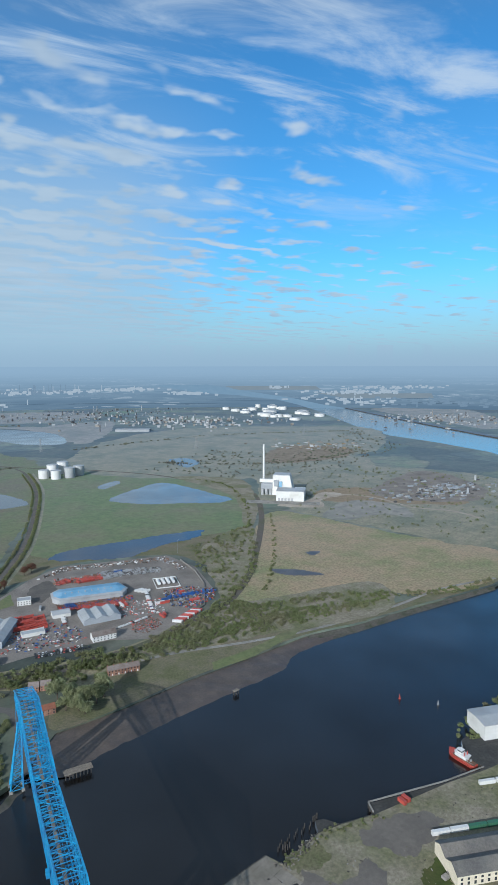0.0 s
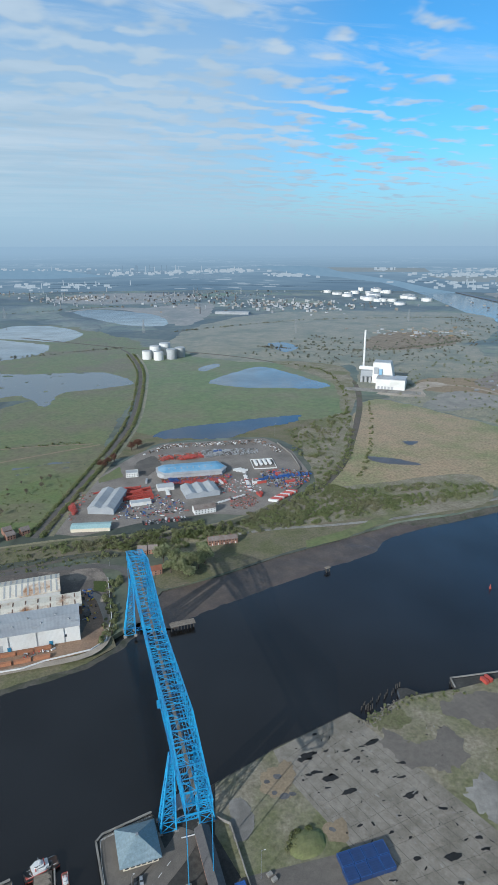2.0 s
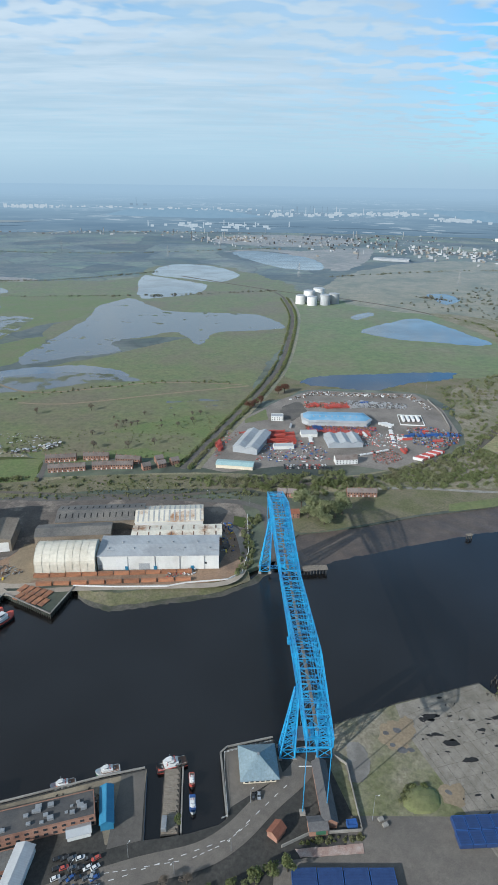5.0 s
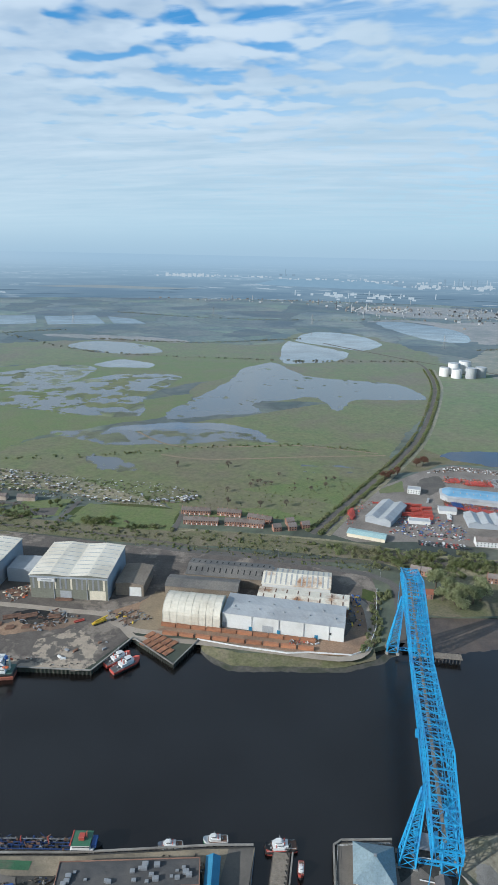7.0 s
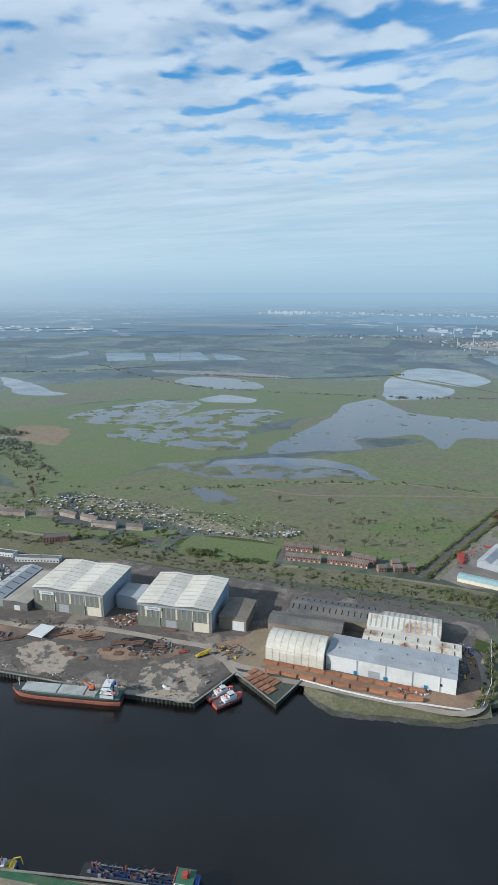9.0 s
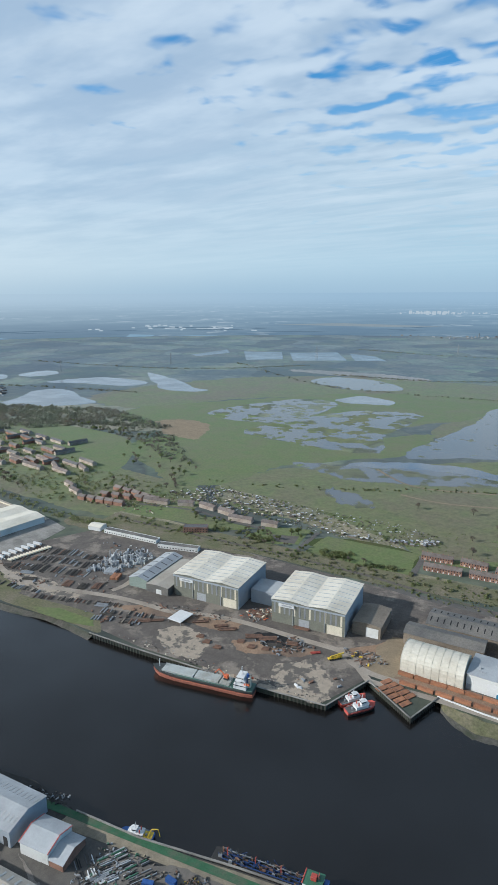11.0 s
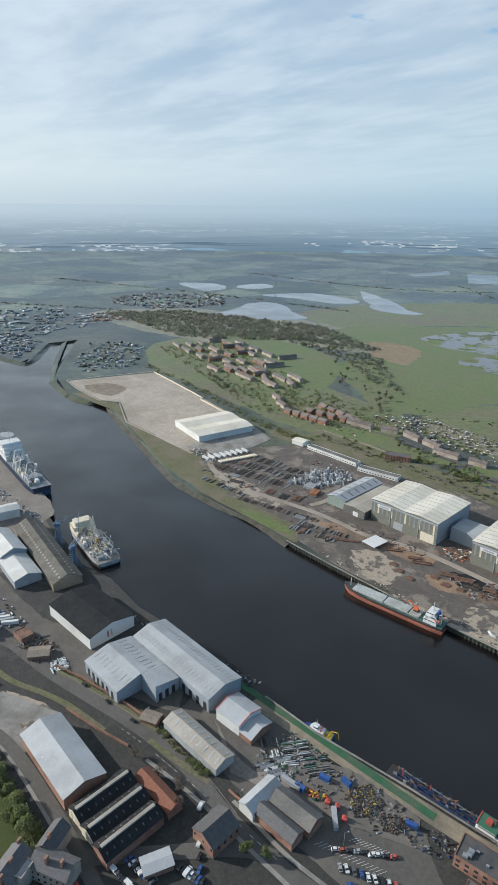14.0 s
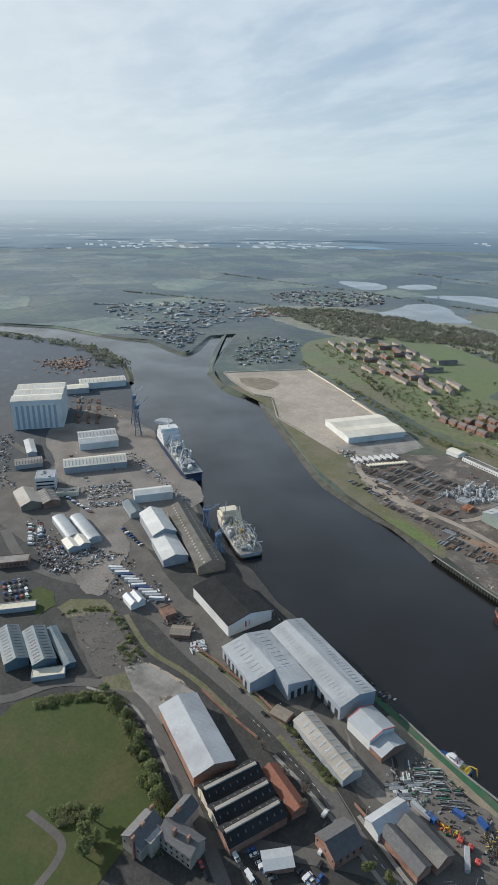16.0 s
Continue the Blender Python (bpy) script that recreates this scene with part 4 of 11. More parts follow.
patch("bare_ground_5", [(2110, 1800), (2200, 2200), (2330, 2860), (2500, 3100), (2900, 2750), (2600, 2200), (2350, 1850)], FARTAN, "pale tan dockside ground across the estuary", rag=10)
patch("bare_ground_7", [(-997, 809), (-930, 740), (-860, 706), (-813, 738), (-876, 841), (-960, 845)], SAND, "sandy track and mounds at the edge of the wood", rag=12)
patch("bare_ground_8", [(150, 2250), (300, 2750), (650, 2950), (600, 2600), (420, 2150)], FARTAN, "tan ground beside a lagoon", rag=10)
patch("bare_ground_9", [(551, 860), (627, 805), (666, 868), (737, 888), (707, 934), (633, 883)], PALEYARD, "pale concrete ground beside the plant", rag=4)
patch("bare_ground_10", [(594, 752), (610, 697), (695, 708), (740, 663), (775, 740), (754, 806), (699, 830)], FARTAN, "pale rubble ground beside the track", rag=8)
patch("bare_ground_11", [(793, 1393), (876, 1333), (1064, 1374), (1186, 1521), (1070, 1670), (922, 1606)], EARTH, "purple-brown stripped ground of the gravel works", rag=10)
patch("bare_ground_12", [(796, 862), (853, 763), (974, 722), (1092, 838), (1110, 1060), (866, 936)], DEPOT, "dusty yard of a far works", rag=8)
road("plant_track", [(621, 864), (737, 888), (782, 824), (793, 727), (843, 668), (851, 601)], 9, LANE, "pale sandy track past the plant")
FLOOD_SHEETS = (("flood_1", [(-409, 798), (-395, 970), (-363, 1203), (-371, 1310), (-307, 1458), (-197, 1286), (-70, 1260), (26, 1233), (79, 1140), (69, 1081), (-65, 1044), (-97, 943), (-149, 1038), (-205, 1008), (-266, 955), (-244, 888), (-319, 842)]),
                  ("flood_2", [(-288, 1487), (-332, 1882), (-284, 1886), (-115, 1712), (-133, 1549), (-215, 1475)]),
                  ("flood_3", [(-302, 1956), (-265, 2204), (-111, 2185), (-6, 1957), (-63, 1777), (-175, 1830)]),
                  ("flood_4", [(-470, 660), (-470, 707), (-397, 762), (-277, 787), (-200, 730), (-283, 690), (-375, 645)]),
                  ("flood_5", [(252, 1216), (304, 1275), (309, 1234), (259, 1185)]),
                  ("flood_6", [(244, 1069), (311, 1137), (400, 1208), (439, 1150), (488, 984), (466, 940), (354, 974), (268, 1015)]),
                  ("flood_7", [(76, 694), (117, 727), (271, 748), (343, 747), (321, 712), (232, 680), (191, 652), (117, 667)]),
                  ("flood_8", [(-951, 942), (-931, 1105), (-841, 1248), (-734, 1221), (-722, 991), (-809, 913)]),
                  ("flood_9", [(-765, 822), (-734, 987), (-640, 1170), (-495, 1184), (-497, 949), (-457, 810), (-548, 777), (-684, 799)]),
                  ("flood_10", [(-991, 1578), (-961, 1692), (-811, 1687), (-668, 1564), (-731, 1480), (-884, 1484)]),
                  ("flood_11", [(-764, 1286), (-723, 1372), (-614, 1331), (-617, 1274), (-724, 1253)]),
                  ("flood_12", [(-561, 667), (-443, 700), (-300, 745), (-180, 706), (-278, 676), (-393, 627), (-487, 632)]),
                  ("pond_1", [(-1752, 2327), (-1571, 2393), (-1402, 2107), (-1534, 2011)]),
                  ("pond_2", [(-1521, 2382), (-1328, 2513), (-1140, 2204), (-1339, 2083)]),
                  ("pond_3", [(-1253, 2481), (-1099, 2424), (-983, 2261), (-1110, 2215)]),
                  ("pond_4", [(-1877, 2056), (-1883, 2371), (-1771, 2232), (-1810, 2030)]),
                  ("pond_5", [(-1605, 1454), (-1469, 1402), (-1250, 1266), (-1361, 1248), (-1450, 1300)]),
                  ("lake_1", [(-1521, 698), (-1536, 812), (-1615, 957), (-1552, 1017), (-1395, 945), (-1303, 903), (-1339, 833), (-1445, 745)]),
                  ("lake_2", [(-2177, 1041), (-2092, 1147), (-1946, 1105), (-1948, 998)]),
                  ("lake_3", [(-1982, 1182), (-1981, 1303), (-1871, 1266), (-1895, 1154)]),
                  ("lake_4", [(-1737, 1102), (-1664, 1270), (-1456, 1278), (-1436, 1176), (-1604, 1136)]),
                  ("lake_5", [(-1348, 1211), (-1431, 1394), (-1283, 1272), (-1165, 1232), (-1226, 1174)]),
                  ("lake_6", [(-22, 2652), (110, 2744), (313, 2465), (309, 2096), (147, 2161)]),
                  ("lagoon_1", [(537, 1546), (596, 1556), (604, 1453), (539, 1394)]),
                  ("lagoon_2", [(911, 1094), (948, 1095), (927, 1041), (886, 1034)]))
for name, pts in FLOOD_SHEETS:
    straight = name.startswith("pond") and name != "pond_5"
    patch(name, pts, WETLAND if name in ("flood_8", "flood_9", "flood_12") else DROWNED if name in ("flood_1", "flood_10") else POND if name in ("flood_7", "lagoon_1", "lagoon_2") else FLOOD, "still water reflecting the sky, lying on the flat marsh", sub=1 if straight else 5, rag=0 if straight else 8, category="flood water")

patch("depot_yard", [(-96, 386), (-67, 442), (-41, 504), (39, 611), (86, 651), (177, 640), (241, 635), (262, 566), (253, 468), (181, 393), (136, 365), (96, 380), (15, 377), (-44, 362)], DEPOT, "grey tarmac yard of a vehicle and container depot", sub=1)
patch("shipyard_yard", [(-445, 92), (-389, 90), (-278, 101), (-230, 109), (-214, 152), (-200, 172), (-30, 178), (-20, 250), (-30, 300), (-230, 300), (-430, 300), (-620, 258), (-668, 150), (-640, 108), (-585, 95), (-530, 98), (-500, 99), (-455, 100)], YARD, "dark patchy dirt and broken concrete shipyard ground", sub=1)
patch("rusty_ground", [(-246, 168), (-225, 200), (-215, 215), (-200, 205), (-196, 178), (-50, 182), (-46, 246), (-36, 246), (-24, 186), (-40, 165), (-88, 160), (-160, 160)], RUSTGROUND, "orange-brown ground stained with rust", sub=2)
patch("wharf", [(-1090, 135), (-1050, 288), (-901, 274), (-700, 251), (-677, 152), (-678, 127), (-760, 122), (-830, 116), (-919, 150), (-946, 130), (-1033, 128)], PALEYARD, "wide pale gravel wharf", sub=1)
patch("grass_bank_1", [(-597, 80), (-658, 82), (-739, 99), (-800, 112), (-707, 112), (-625, 118), (-560, 100)], VERGE, "green grass bank above the river")
patch("grass_bank_2", [(-545, 86), (-500, 90), (-440, 86), (-450, 100), (-470, 108), (-540, 98)], VERGE, "green grass bank beside the quay")
patch("grass_bank_3", [(22, 236), (80, 248), (143, 268), (213, 284), (290, 303), (380, 305), (300, 312), (222, 312), (162, 318), (115, 318), (60, 290), (25, 270)], VERGE, "green riverside grass bank")
patch("allotment_ground", [(-560, 480), (-430, 470), (-300, 420), (-270, 405), (-300, 395), (-430, 420), (-560, 440)], SCRUBLAND, "brown allotment ground", sub=2)
patch("paddock", [(-381, 363), (-337, 398), (-258, 400), (-250, 353), (-314, 345)], LAWN, "bright green paddock")
patch("rough_meadow", [(-250, 395), (-130, 400), (-90, 385), (-60, 460), (-20, 575), (-200, 480), (-270, 440)], GRASS, "rough green meadow", jitter=2)
patch("waste_ground", [(14, -8), (21, 22), (62, 37), (118, 52), (124, 42), (156, 54), (172, 54), (197, 52), (261, 55), (296, 54), (420, 60), (420, -120), (90, -140), (28, -60)], WASTE, "bare waste ground with grass and rubble", sub=1)
patch("yard_south", [(20, -34), (85, -36), (160, -58), (160, -140), (-30, -140), (-20, -56), (14, -52)], OLDTAR, "grey tarmac yard", sub=1)
patch("old_slab", [(60, 36), (118, 52), (176, -100), (100, -100), (61, 17)], SLAB, "large cracked concrete slab with dark stains", sub=1)
patch("sand_heap_ground", [(44, 22), (58, 28), (66, 14), (60, 4), (48, 6)], SAND, "patch of bare sandy earth", rag=7)
patch("park", [(-402, -278), (-405, -245), (-393, -212), (-366, -204), (-315, -201), (-298, -203), (-292, -228), (-240, -300), (-300, -330)], LAWN, "mown green park grass")
patch("concrete_pad", [(-412, -198), (-410, -182), (-352, -176), (-358, -190), (-380, -199)], CONCRETE, "pale broken concrete pad", sub=1)
patch("quay_apron", [(-1000, -120), (-930, -66), (-781, -75), (-688, -70), (-560, -88), (-520, -125), (-560, -150), (-780, -200)], OLDTAR, "grey-brown dockside apron", sub=1)

patch("quay_apron_south", [(-310, -57), (-265, -51), (-209, -37), (-172, -29), (-132, -18), (-107, -11), (-85, -6), (-84, -44), (-100, -46), (-108, -24), (-165, -38), (-310, -68)], OCHRE, "yellow-grey concrete quay apron", sub=1)
patch("dock_pier", [(-98, -9), (-85.5, -6), (-83, -44), (-99, -48)], TARMAC, "grey dock pier", sub=1)
patch("pavilion_apron", [(-44, 4), (-41, 6.5), (-16, 12), (-12, -10), (-40, -28), (-42, -33)], OLDTAR, "grey paved quay round the pavilion", sub=1)
road("shipyard_road", [(-505, 133), (-472, 142), (-439, 147), (-405, 150), (-374, 163), (-337, 170), (-282, 173), (-241, 174), (-217, 154), (-206, 150), (-162, 155), (-90, 157), (-43, 161), (-28, 186), (-32, 234), (-41, 248)], 6, LANE, "pale dusty concrete works road")
road("shipyard_road_west", [(-690, 152), (-668, 148), (-622, 122), (-563, 118), (-505, 133)], 6, LANE, "pale concrete works road")
road("bridge_road_north", [(-310, 313), (-231, 302), (-135, 304), (-50, 297), (-22, 290), (-6, 274), (-4, 223), (-4, 190)], 8, ROADTOP, "grey road to the bridge")
road("ditch_road", [(-92, 371), (-60, 463), (-16, 581), (12, 661), (48, 790), (86, 1003), (114, 1240), (113, 1476), (96, 1569)], 7, TARMAC, "narrow road between hedges")
road("ditch", [(-75, 371), (-45, 463), (-1, 581), (27, 661), (63, 790), (100, 1003), (130, 1240), (131, 1476)], 6, SCRUBLAND, "dark overgrown ditch", category="ditch")
road("riverside_path", [(115, 322), (162, 322), (222, 314), (309, 311), (429, 325), (518, 345), (617, 345)], 5, CONCRETE, "pale riverside path", category="path")
road("railway_curve", [(600, 1150), (560, 1050), (550, 954), (480, 790), (416, 669), (365, 580), (315, 498), (248, 419), (187, 385), (120, 352), (37, 340), (-80, 350), (-205, 342), (-321, 325), (-600, 305)], 11, BALLAST, "rusty brown railway track bed", category="railway")
road("railway_far", [(550, 954), (450, 1270), (265, 1480), (100, 1600), (-200, 1900)], 9, BALLAST, "railway line across the marsh", category="railway")
road("embankment_path", [(-420, 700), (-340, 640), (-250, 655), (-150, 690), (-20, 680)], 4, SAND, "pale flood bank path", category="path")
road("quay_road_south", [(-140, -75), (-110, -66), (-82, -58), (-55, -52), (-38, -42), (-22, -26), (-6, -12), (2, -2)], 13, OLDTAR, "grey two-lane road to the bridge")
road("main_road_south", [(-640, -262), (-580, -251), (-542, -227), (-512, -196), (-469, -170), (-415, -156), (-374, -143), (-334, -130), (-292, -122), (-255, -122), (-200, -112), (-140, -78)], 9, ROADTOP, "grey asphalt dock road")
road("park_road", [(-440, -300), (-416, -277), (-417, -243), (-400, -210), (-371, -196), (-322, -191), (-282, -190), (-240, -190)], 7, ROADTOP, "grey road along the park")
road("cross_road", [(-282, -190), (-262, -160), (-240, -128), (-225, -116)], 8, ROADTOP, "grey side street")
road("wharf_road", [(-500, -110), (-560, -140), (-640, -150), (-760, -200), (-900, -250)], 8, ROADTOP, "grey dock road")


def shore(name, line, width, material, label):
    """A natural sloping shore to the right of a line along the water."""
    ring = smooth_ring(line, 6, closed=False)
    verts, faces = [], []
    for i, p in enumerate(ring):
        a, c = Vector(ring[max(i - 1, 0)]), Vector(ring[min(i + 1, len(ring) - 1)])
        d = (c - a).normalized()
        w = width * (0.75 + 0.5 * noise.noise(Vector((p[0] / 40, p[1] / 40, 0))))
        for f, z in ((-0.3, G + 0.05), (0.0, G - 0.1), (0.45, 1.6), (1.0, -0.4)):
            verts.append((p[0] + d.y * w * f, p[1] - d.x * w * f, z))
        if i:
            k = 4 * i
            faces += [(k - 4 + q, k - 3 + q, k + 1 + q, k + q) for q in range(3)]
    return tagged(raw(name, verts, faces, material), label, "river bank", kind="structure")


def bank(name, top, bottom, z0, z1, material, label):
    """A sloping bank between an upper and a lower line."""
    n = len(top)
    a, b = ([tuple(Vector(q) + 1.6 * noise.noise_vector(Vector((q[0] / 9, q[1] / 9, 2.2))).to_2d()) for q in smooth_ring(side, 8, closed=False)] for side in (top, bottom))
    rows = 4
    verts = [(p[0] + (q[0] - p[0]) * k / rows, p[1] + (q[1] - p[1]) * k / rows, z0 + (z1 - z0) * (k / rows) ** 0.8 + (random.uniform(-0.15, 0.15) if 0 < k < rows else 0)) for k in range(rows + 1) for p, q in zip(a, b)]
    m = len(a)
    faces = [(k * m + i, (k + 1) * m + i, (k + 1) * m + i + 1, k * m + i + 1) for k in range(rows) for i in range(m - 1)]
    return tagged(raw(name, verts, faces, material), label, "river bank", kind="structure")


shore("far_shore", NORTH_BANK[2:11], 16, MARSH, "low grassy shore far up the river")
shore("far_shore", NORTH_BANK[10:15], 12, MARSH, "low grassy shore at the river bend")
shore("far_shore", [(-1401, 262), (-1129, 128), (-1008, 106)], 12, MARSH, "stony shore below the wharf")
shore("far_shore_south", [(-1095, -33), (-1213, -21), (-1342, -33), (-1482, -93), (-1535, -148), (-1628, -212), (-1800, -498), (-2250, -998)], 12, VERGE, "low grassy shore far up the river")
bank("mud_flat", [(-4, 186), (22, 234), (80, 246), (143, 266), (213, 281), (290, 301), (355, 301)], [(30, 178), (34, 184), (82, 203), (166, 228), (237, 248), (262, 272), (325, 288)], G - 0.6, -0.25, MUD, "brown tidal mud flat")
bank("stone_shore_east", [(290, 301), (355, 301), (454, 313), (592, 326)], [(300, 284), (360, 291), (454, 304), (592, 319)], G + 0.02, -0.3, STONE, "stony river shore")
bank("grass_slope", [(-162, 160), (-145, 154), (-126, 152), (-88, 160), (-50, 167), (-26, 180)], [(-158, 152), (-148, 145), (-126, 138), (-88, 146), (-50, 153), (-24, 168)], G + 0.05, 1.0, VERGE, "green grassy river bank")
bank("riprap", [(-158, 152), (-148, 145), (-126, 138), (-88, 146), (-50, 153), (-24, 168), (-8, 188)], [(-156, 147), (-146, 138), (-126, 130), (-88, 138), (-50, 146), (-20, 162), (-2, 182)], 1.0, -0.4, STONE, "grey stone bank below the grass")
bank("west_shore", [(-1008, 110), (-952, 119), (-943, 138), (-885, 125), (-820, 113), (-713, 92), (-627, 75), (-579, 75), (-526, 82), (-497, 89), (-442, 85)], [(-1008, 102), (-952, 109), (-936, 130), (-880, 115), (-818, 102), (-713, 82), (-627, 66), (-579, 67), (-526, 74), (-497, 80), (-442, 77)], G + 0.02, -0.4, STONE, "stony grassy river bank")

# ---------- the transporter bridge ----------
bridge = empty("transporter_bridge", 1.4, 0, 0, 0.85)
tagged(bridge, "tall bright blue steel lattice transporter bridge across the river", "bridge")
Z0, ZB = 4.2, 50.5


def top_z(y):
    for (a, za), (b, zb) in zip(((-33, 55.5), (10, 69), (92, 58.5), (174, 69), (217, 55.5)), ((10, 69), (92, 58.5), (174, 69), (217, 55.5), (300, 55.5))):
        if y <= b:
            return za + (zb - za) * (y - a) / (b - a)


def lattice_leg(sx, yc):
    bm = bmesh.new()
    half0, half1 = 4.1, 1.1
    c0, c1 = sx * 10.4, sx * 6.3

    def corner(i, k):
        u = (1, 1), (-1, 1), (-1, -1), (1, -1)
        h = half0 + (half1 - half0) * k
        return (c0 + (c1 - c0) * k + u[i][0] * h, yc + u[i][1] * h, Z0 + (ZB - Z0) * k)
    for i in range(4):
        bar(bm, corner(i, 0), corner(i, 1), 0.75)
    steps = [0, 0.13, 0.25, 0.36, 0.46, 0.555, 0.64, 0.72, 0.795, 0.865, 0.93, 1.0]
    for a, b in zip(steps, steps[1:]):
        for i in range(4):
            j = (i + 1) % 4
            bar(bm, corner(i, a), corner(j, b), 0.3)
            bar(bm, corner(j, a), corner(i, b), 0.3)
            bar(bm, corner(i, a), corner(j, a), 0.34)
    leg = part("leg", bm, BRIDGEBLUE, bridge)
    for i in range(4):
        x, y, z = corner(i, 0)
        part("footing", cube(x - 1.1, y - 1.1, 2.6, x + 1.1, y + 1.1, Z0 + 0.3), CONCRETE, leg, "grey concrete footing")
    bm = cube(c1 - 0.5, yc - 2.6, ZB - 4.5, c1 + 0.5, yc + 2.6, ZB + 0.4)
    part("gusset", bm, BRIDGEBLUE, leg, "solid blue gusset plate")


for yc in (4, 180):
    for sx in (-1, 1):
        lattice_leg(sx, yc)
    for z in (5.2, 44.0):
        bm = bmesh.new()
        w = 6.4 if z < 10 else 6.2
        for y in (yc - 1.0,):
            bar(bm, (-w, y, z), (w, y, z), 0.5)
            bar(bm, (-w, y, z + 2.4), (w, y, z + 2.4), 0.4)
        for k in range(8):
            x0, x1 = -w + 2 * w * k / 8, -w + 2 * w * (k + 1) / 8
            bar(bm, (x0, yc - 1, z + (0 if k % 2 else 2.4)), (x1, yc - 1, z + (2.4 if k % 2 else 0)), 0.3)
        part("portal_beam", bm, BRIDGEBLUE, bridge)

NODES = [-33 + 250 * k / 44 for k in range(45)]
for sx in (-1, 1):
    bm = bmesh.new()
    x = sx * 6.3
    for a, b in zip(NODES, NODES[1:]):
        bar(bm, (x, a, ZB), (x, b, ZB), 0.75)
    for a, b in ((-33, 10), (10, 91.2), (92.8, 174), (174, 217)):
        bar(bm, (x, a, top_z(a)), (x, b, top_z(b)), 0.75)
    for k, (a, b) in enumerate(zip(NODES, NODES[1:])):
        bar(bm, (x, a, ZB), (x, a, top_z(a)), 0.32)
        bar(bm, (x, a, ZB), (x, b, top_z(b)), 0.28)
        bar(bm, (x, a, top_z(a)), (x, b, ZB), 0.28)
        zm0, zm1 = (ZB + top_z(a)) / 2, (ZB + top_z(b)) / 2
        bar(bm, (x, a, zm0), (x, b, zm1), 0.22)
    part("side_truss", bm, BRIDGEBLUE, bridge)
for k, y in enumerate(NODES):
    bm = bmesh.new()
    bar(bm, (-6.3, y, top_z(y)), (6.3, y, top_z(y)), 0.35)
    if k % 2 == 0 and k < 44:
        b = NODES[k + 2]
        bar(bm, (-6.3, y, top_z(y)), (6.3, b, top_z(b)), 0.24)
        bar(bm, (6.3, y, top_z(y)), (-6.3, b, top_z(b)), 0.24)
    if k < 44:
        bar(bm, (0, y, top_z(y)), (0, NODES[k + 1], top_z(NODES[k + 1])), 0.18)
    part("top_brace", bm, BRIDGEBLUE, bridge)
    bm = bmesh.new()
    bar(bm, (-6.3, y, ZB), (6.3, y, ZB), 0.4, 0.8)
    if k < 44:
        b = NODES[k + 1]
        bar(bm, (-6.3, y, ZB), (0, b, ZB), 0.2)
        bar(bm, (6.3, y, ZB), (0, b, ZB), 0.2)
    part("floor_beam", bm, BRIDGEBLUE, bridge)
for x in (-4.6, 4.6):
    bm = bmesh.new()
    bar(bm, (x, -33, ZB - 0.3), (x, 217, ZB - 0.3), 0.4, 0.8)
    part("rail_girder", bm, BRIDGEBLUE, bridge)
walkway = part("walkway", cube(-0.9, -24, ZB + 0.6, 0.9, 208, ZB + 0.78), TIMBER, bridge, "grey-brown timber walkway")
bm = bmesh.new()
for x in (-0.95, 0.95):
    bar(bm, (x, -24, ZB + 1.9), (x, 208, ZB + 1.9), 0.12)
    for y in range(-24, 209, 4):
        bar(bm, (x, y, ZB + 0.7), (x, y, ZB + 1.9), 0.1)
part("handrail", bm, BRIDGEBLUE, walkway)
for y0 in (-32, 216):
    for sx in (-1, 1):
        bm = bmesh.new()
        bar(bm, (sx * 6.0, y0, ZB), (sx * 6.0, y0, 3.5), 0.35)
        part("anchor_tie", bm, BRIDGEBLUE, bridge, "thin blue anchor tie")
        part("anchor_block", cube(sx * 6 - 1.4, y0 - 1.4, 3.6, sx * 6 + 1.4, y0 + 1.4, 5.6, 0.1), CONCRETE, bridge, "grey concrete anchor block")
bm = bmesh.new()
for sx in (1,):
    for k in range(30):
        z0, z1 = 6 + k * 1.5, 7.5 + k * 1.5
        bar(bm, (7.6 + (k % 2) * 1.6, 7.5 if sx > 0 else 9.2, z0), (9.2 - (k % 2) * 1.6, 7.5 if sx > 0 else 9.2, z1), 0.2)
part("stair", bm, BRIDGEBLUE, bridge)
bm = bmesh.new()
for a, b in (((-7.6, 34, 56), (-7.6, 38, 56)),):
    box(bm, -8.6, 33.5, 53.6, -6.8, 36.5, 56.8)
part("signal_cabin", bm, BRIDGEBLUE, bridge, "small blue cabin hung on the truss")
# gondola parked at the south landing
gond = empty("gondola", 1.4, 16, 0, 0.85)
tagged(gond, "blue and cream suspended travelling car at the south landing", "gondola")
part("platform", cube(-5.5, -5, 4.3, 5.5, 5, 4.8, 0.05), STEEL, gond)
for sx in (-1, 1):
    part("side_cabin", cube(sx * 5.2 - 0.9, -5, 4.8, sx * 5.2 + 0.9, 5, 7.4, 0.1), BRIDGEBLUE, gond)
bm = bmesh.new()
for x in (-5, -2.5, 0, 2.5, 5):
    for y in (-4.5, 4.5):
        bar(bm, (x, y, 7.4), (x * 0.7, y * 0.6, 49.8), 0.08)
part("hanger_cable", bm, STEEL, gond)

# ---------- buildings ----------


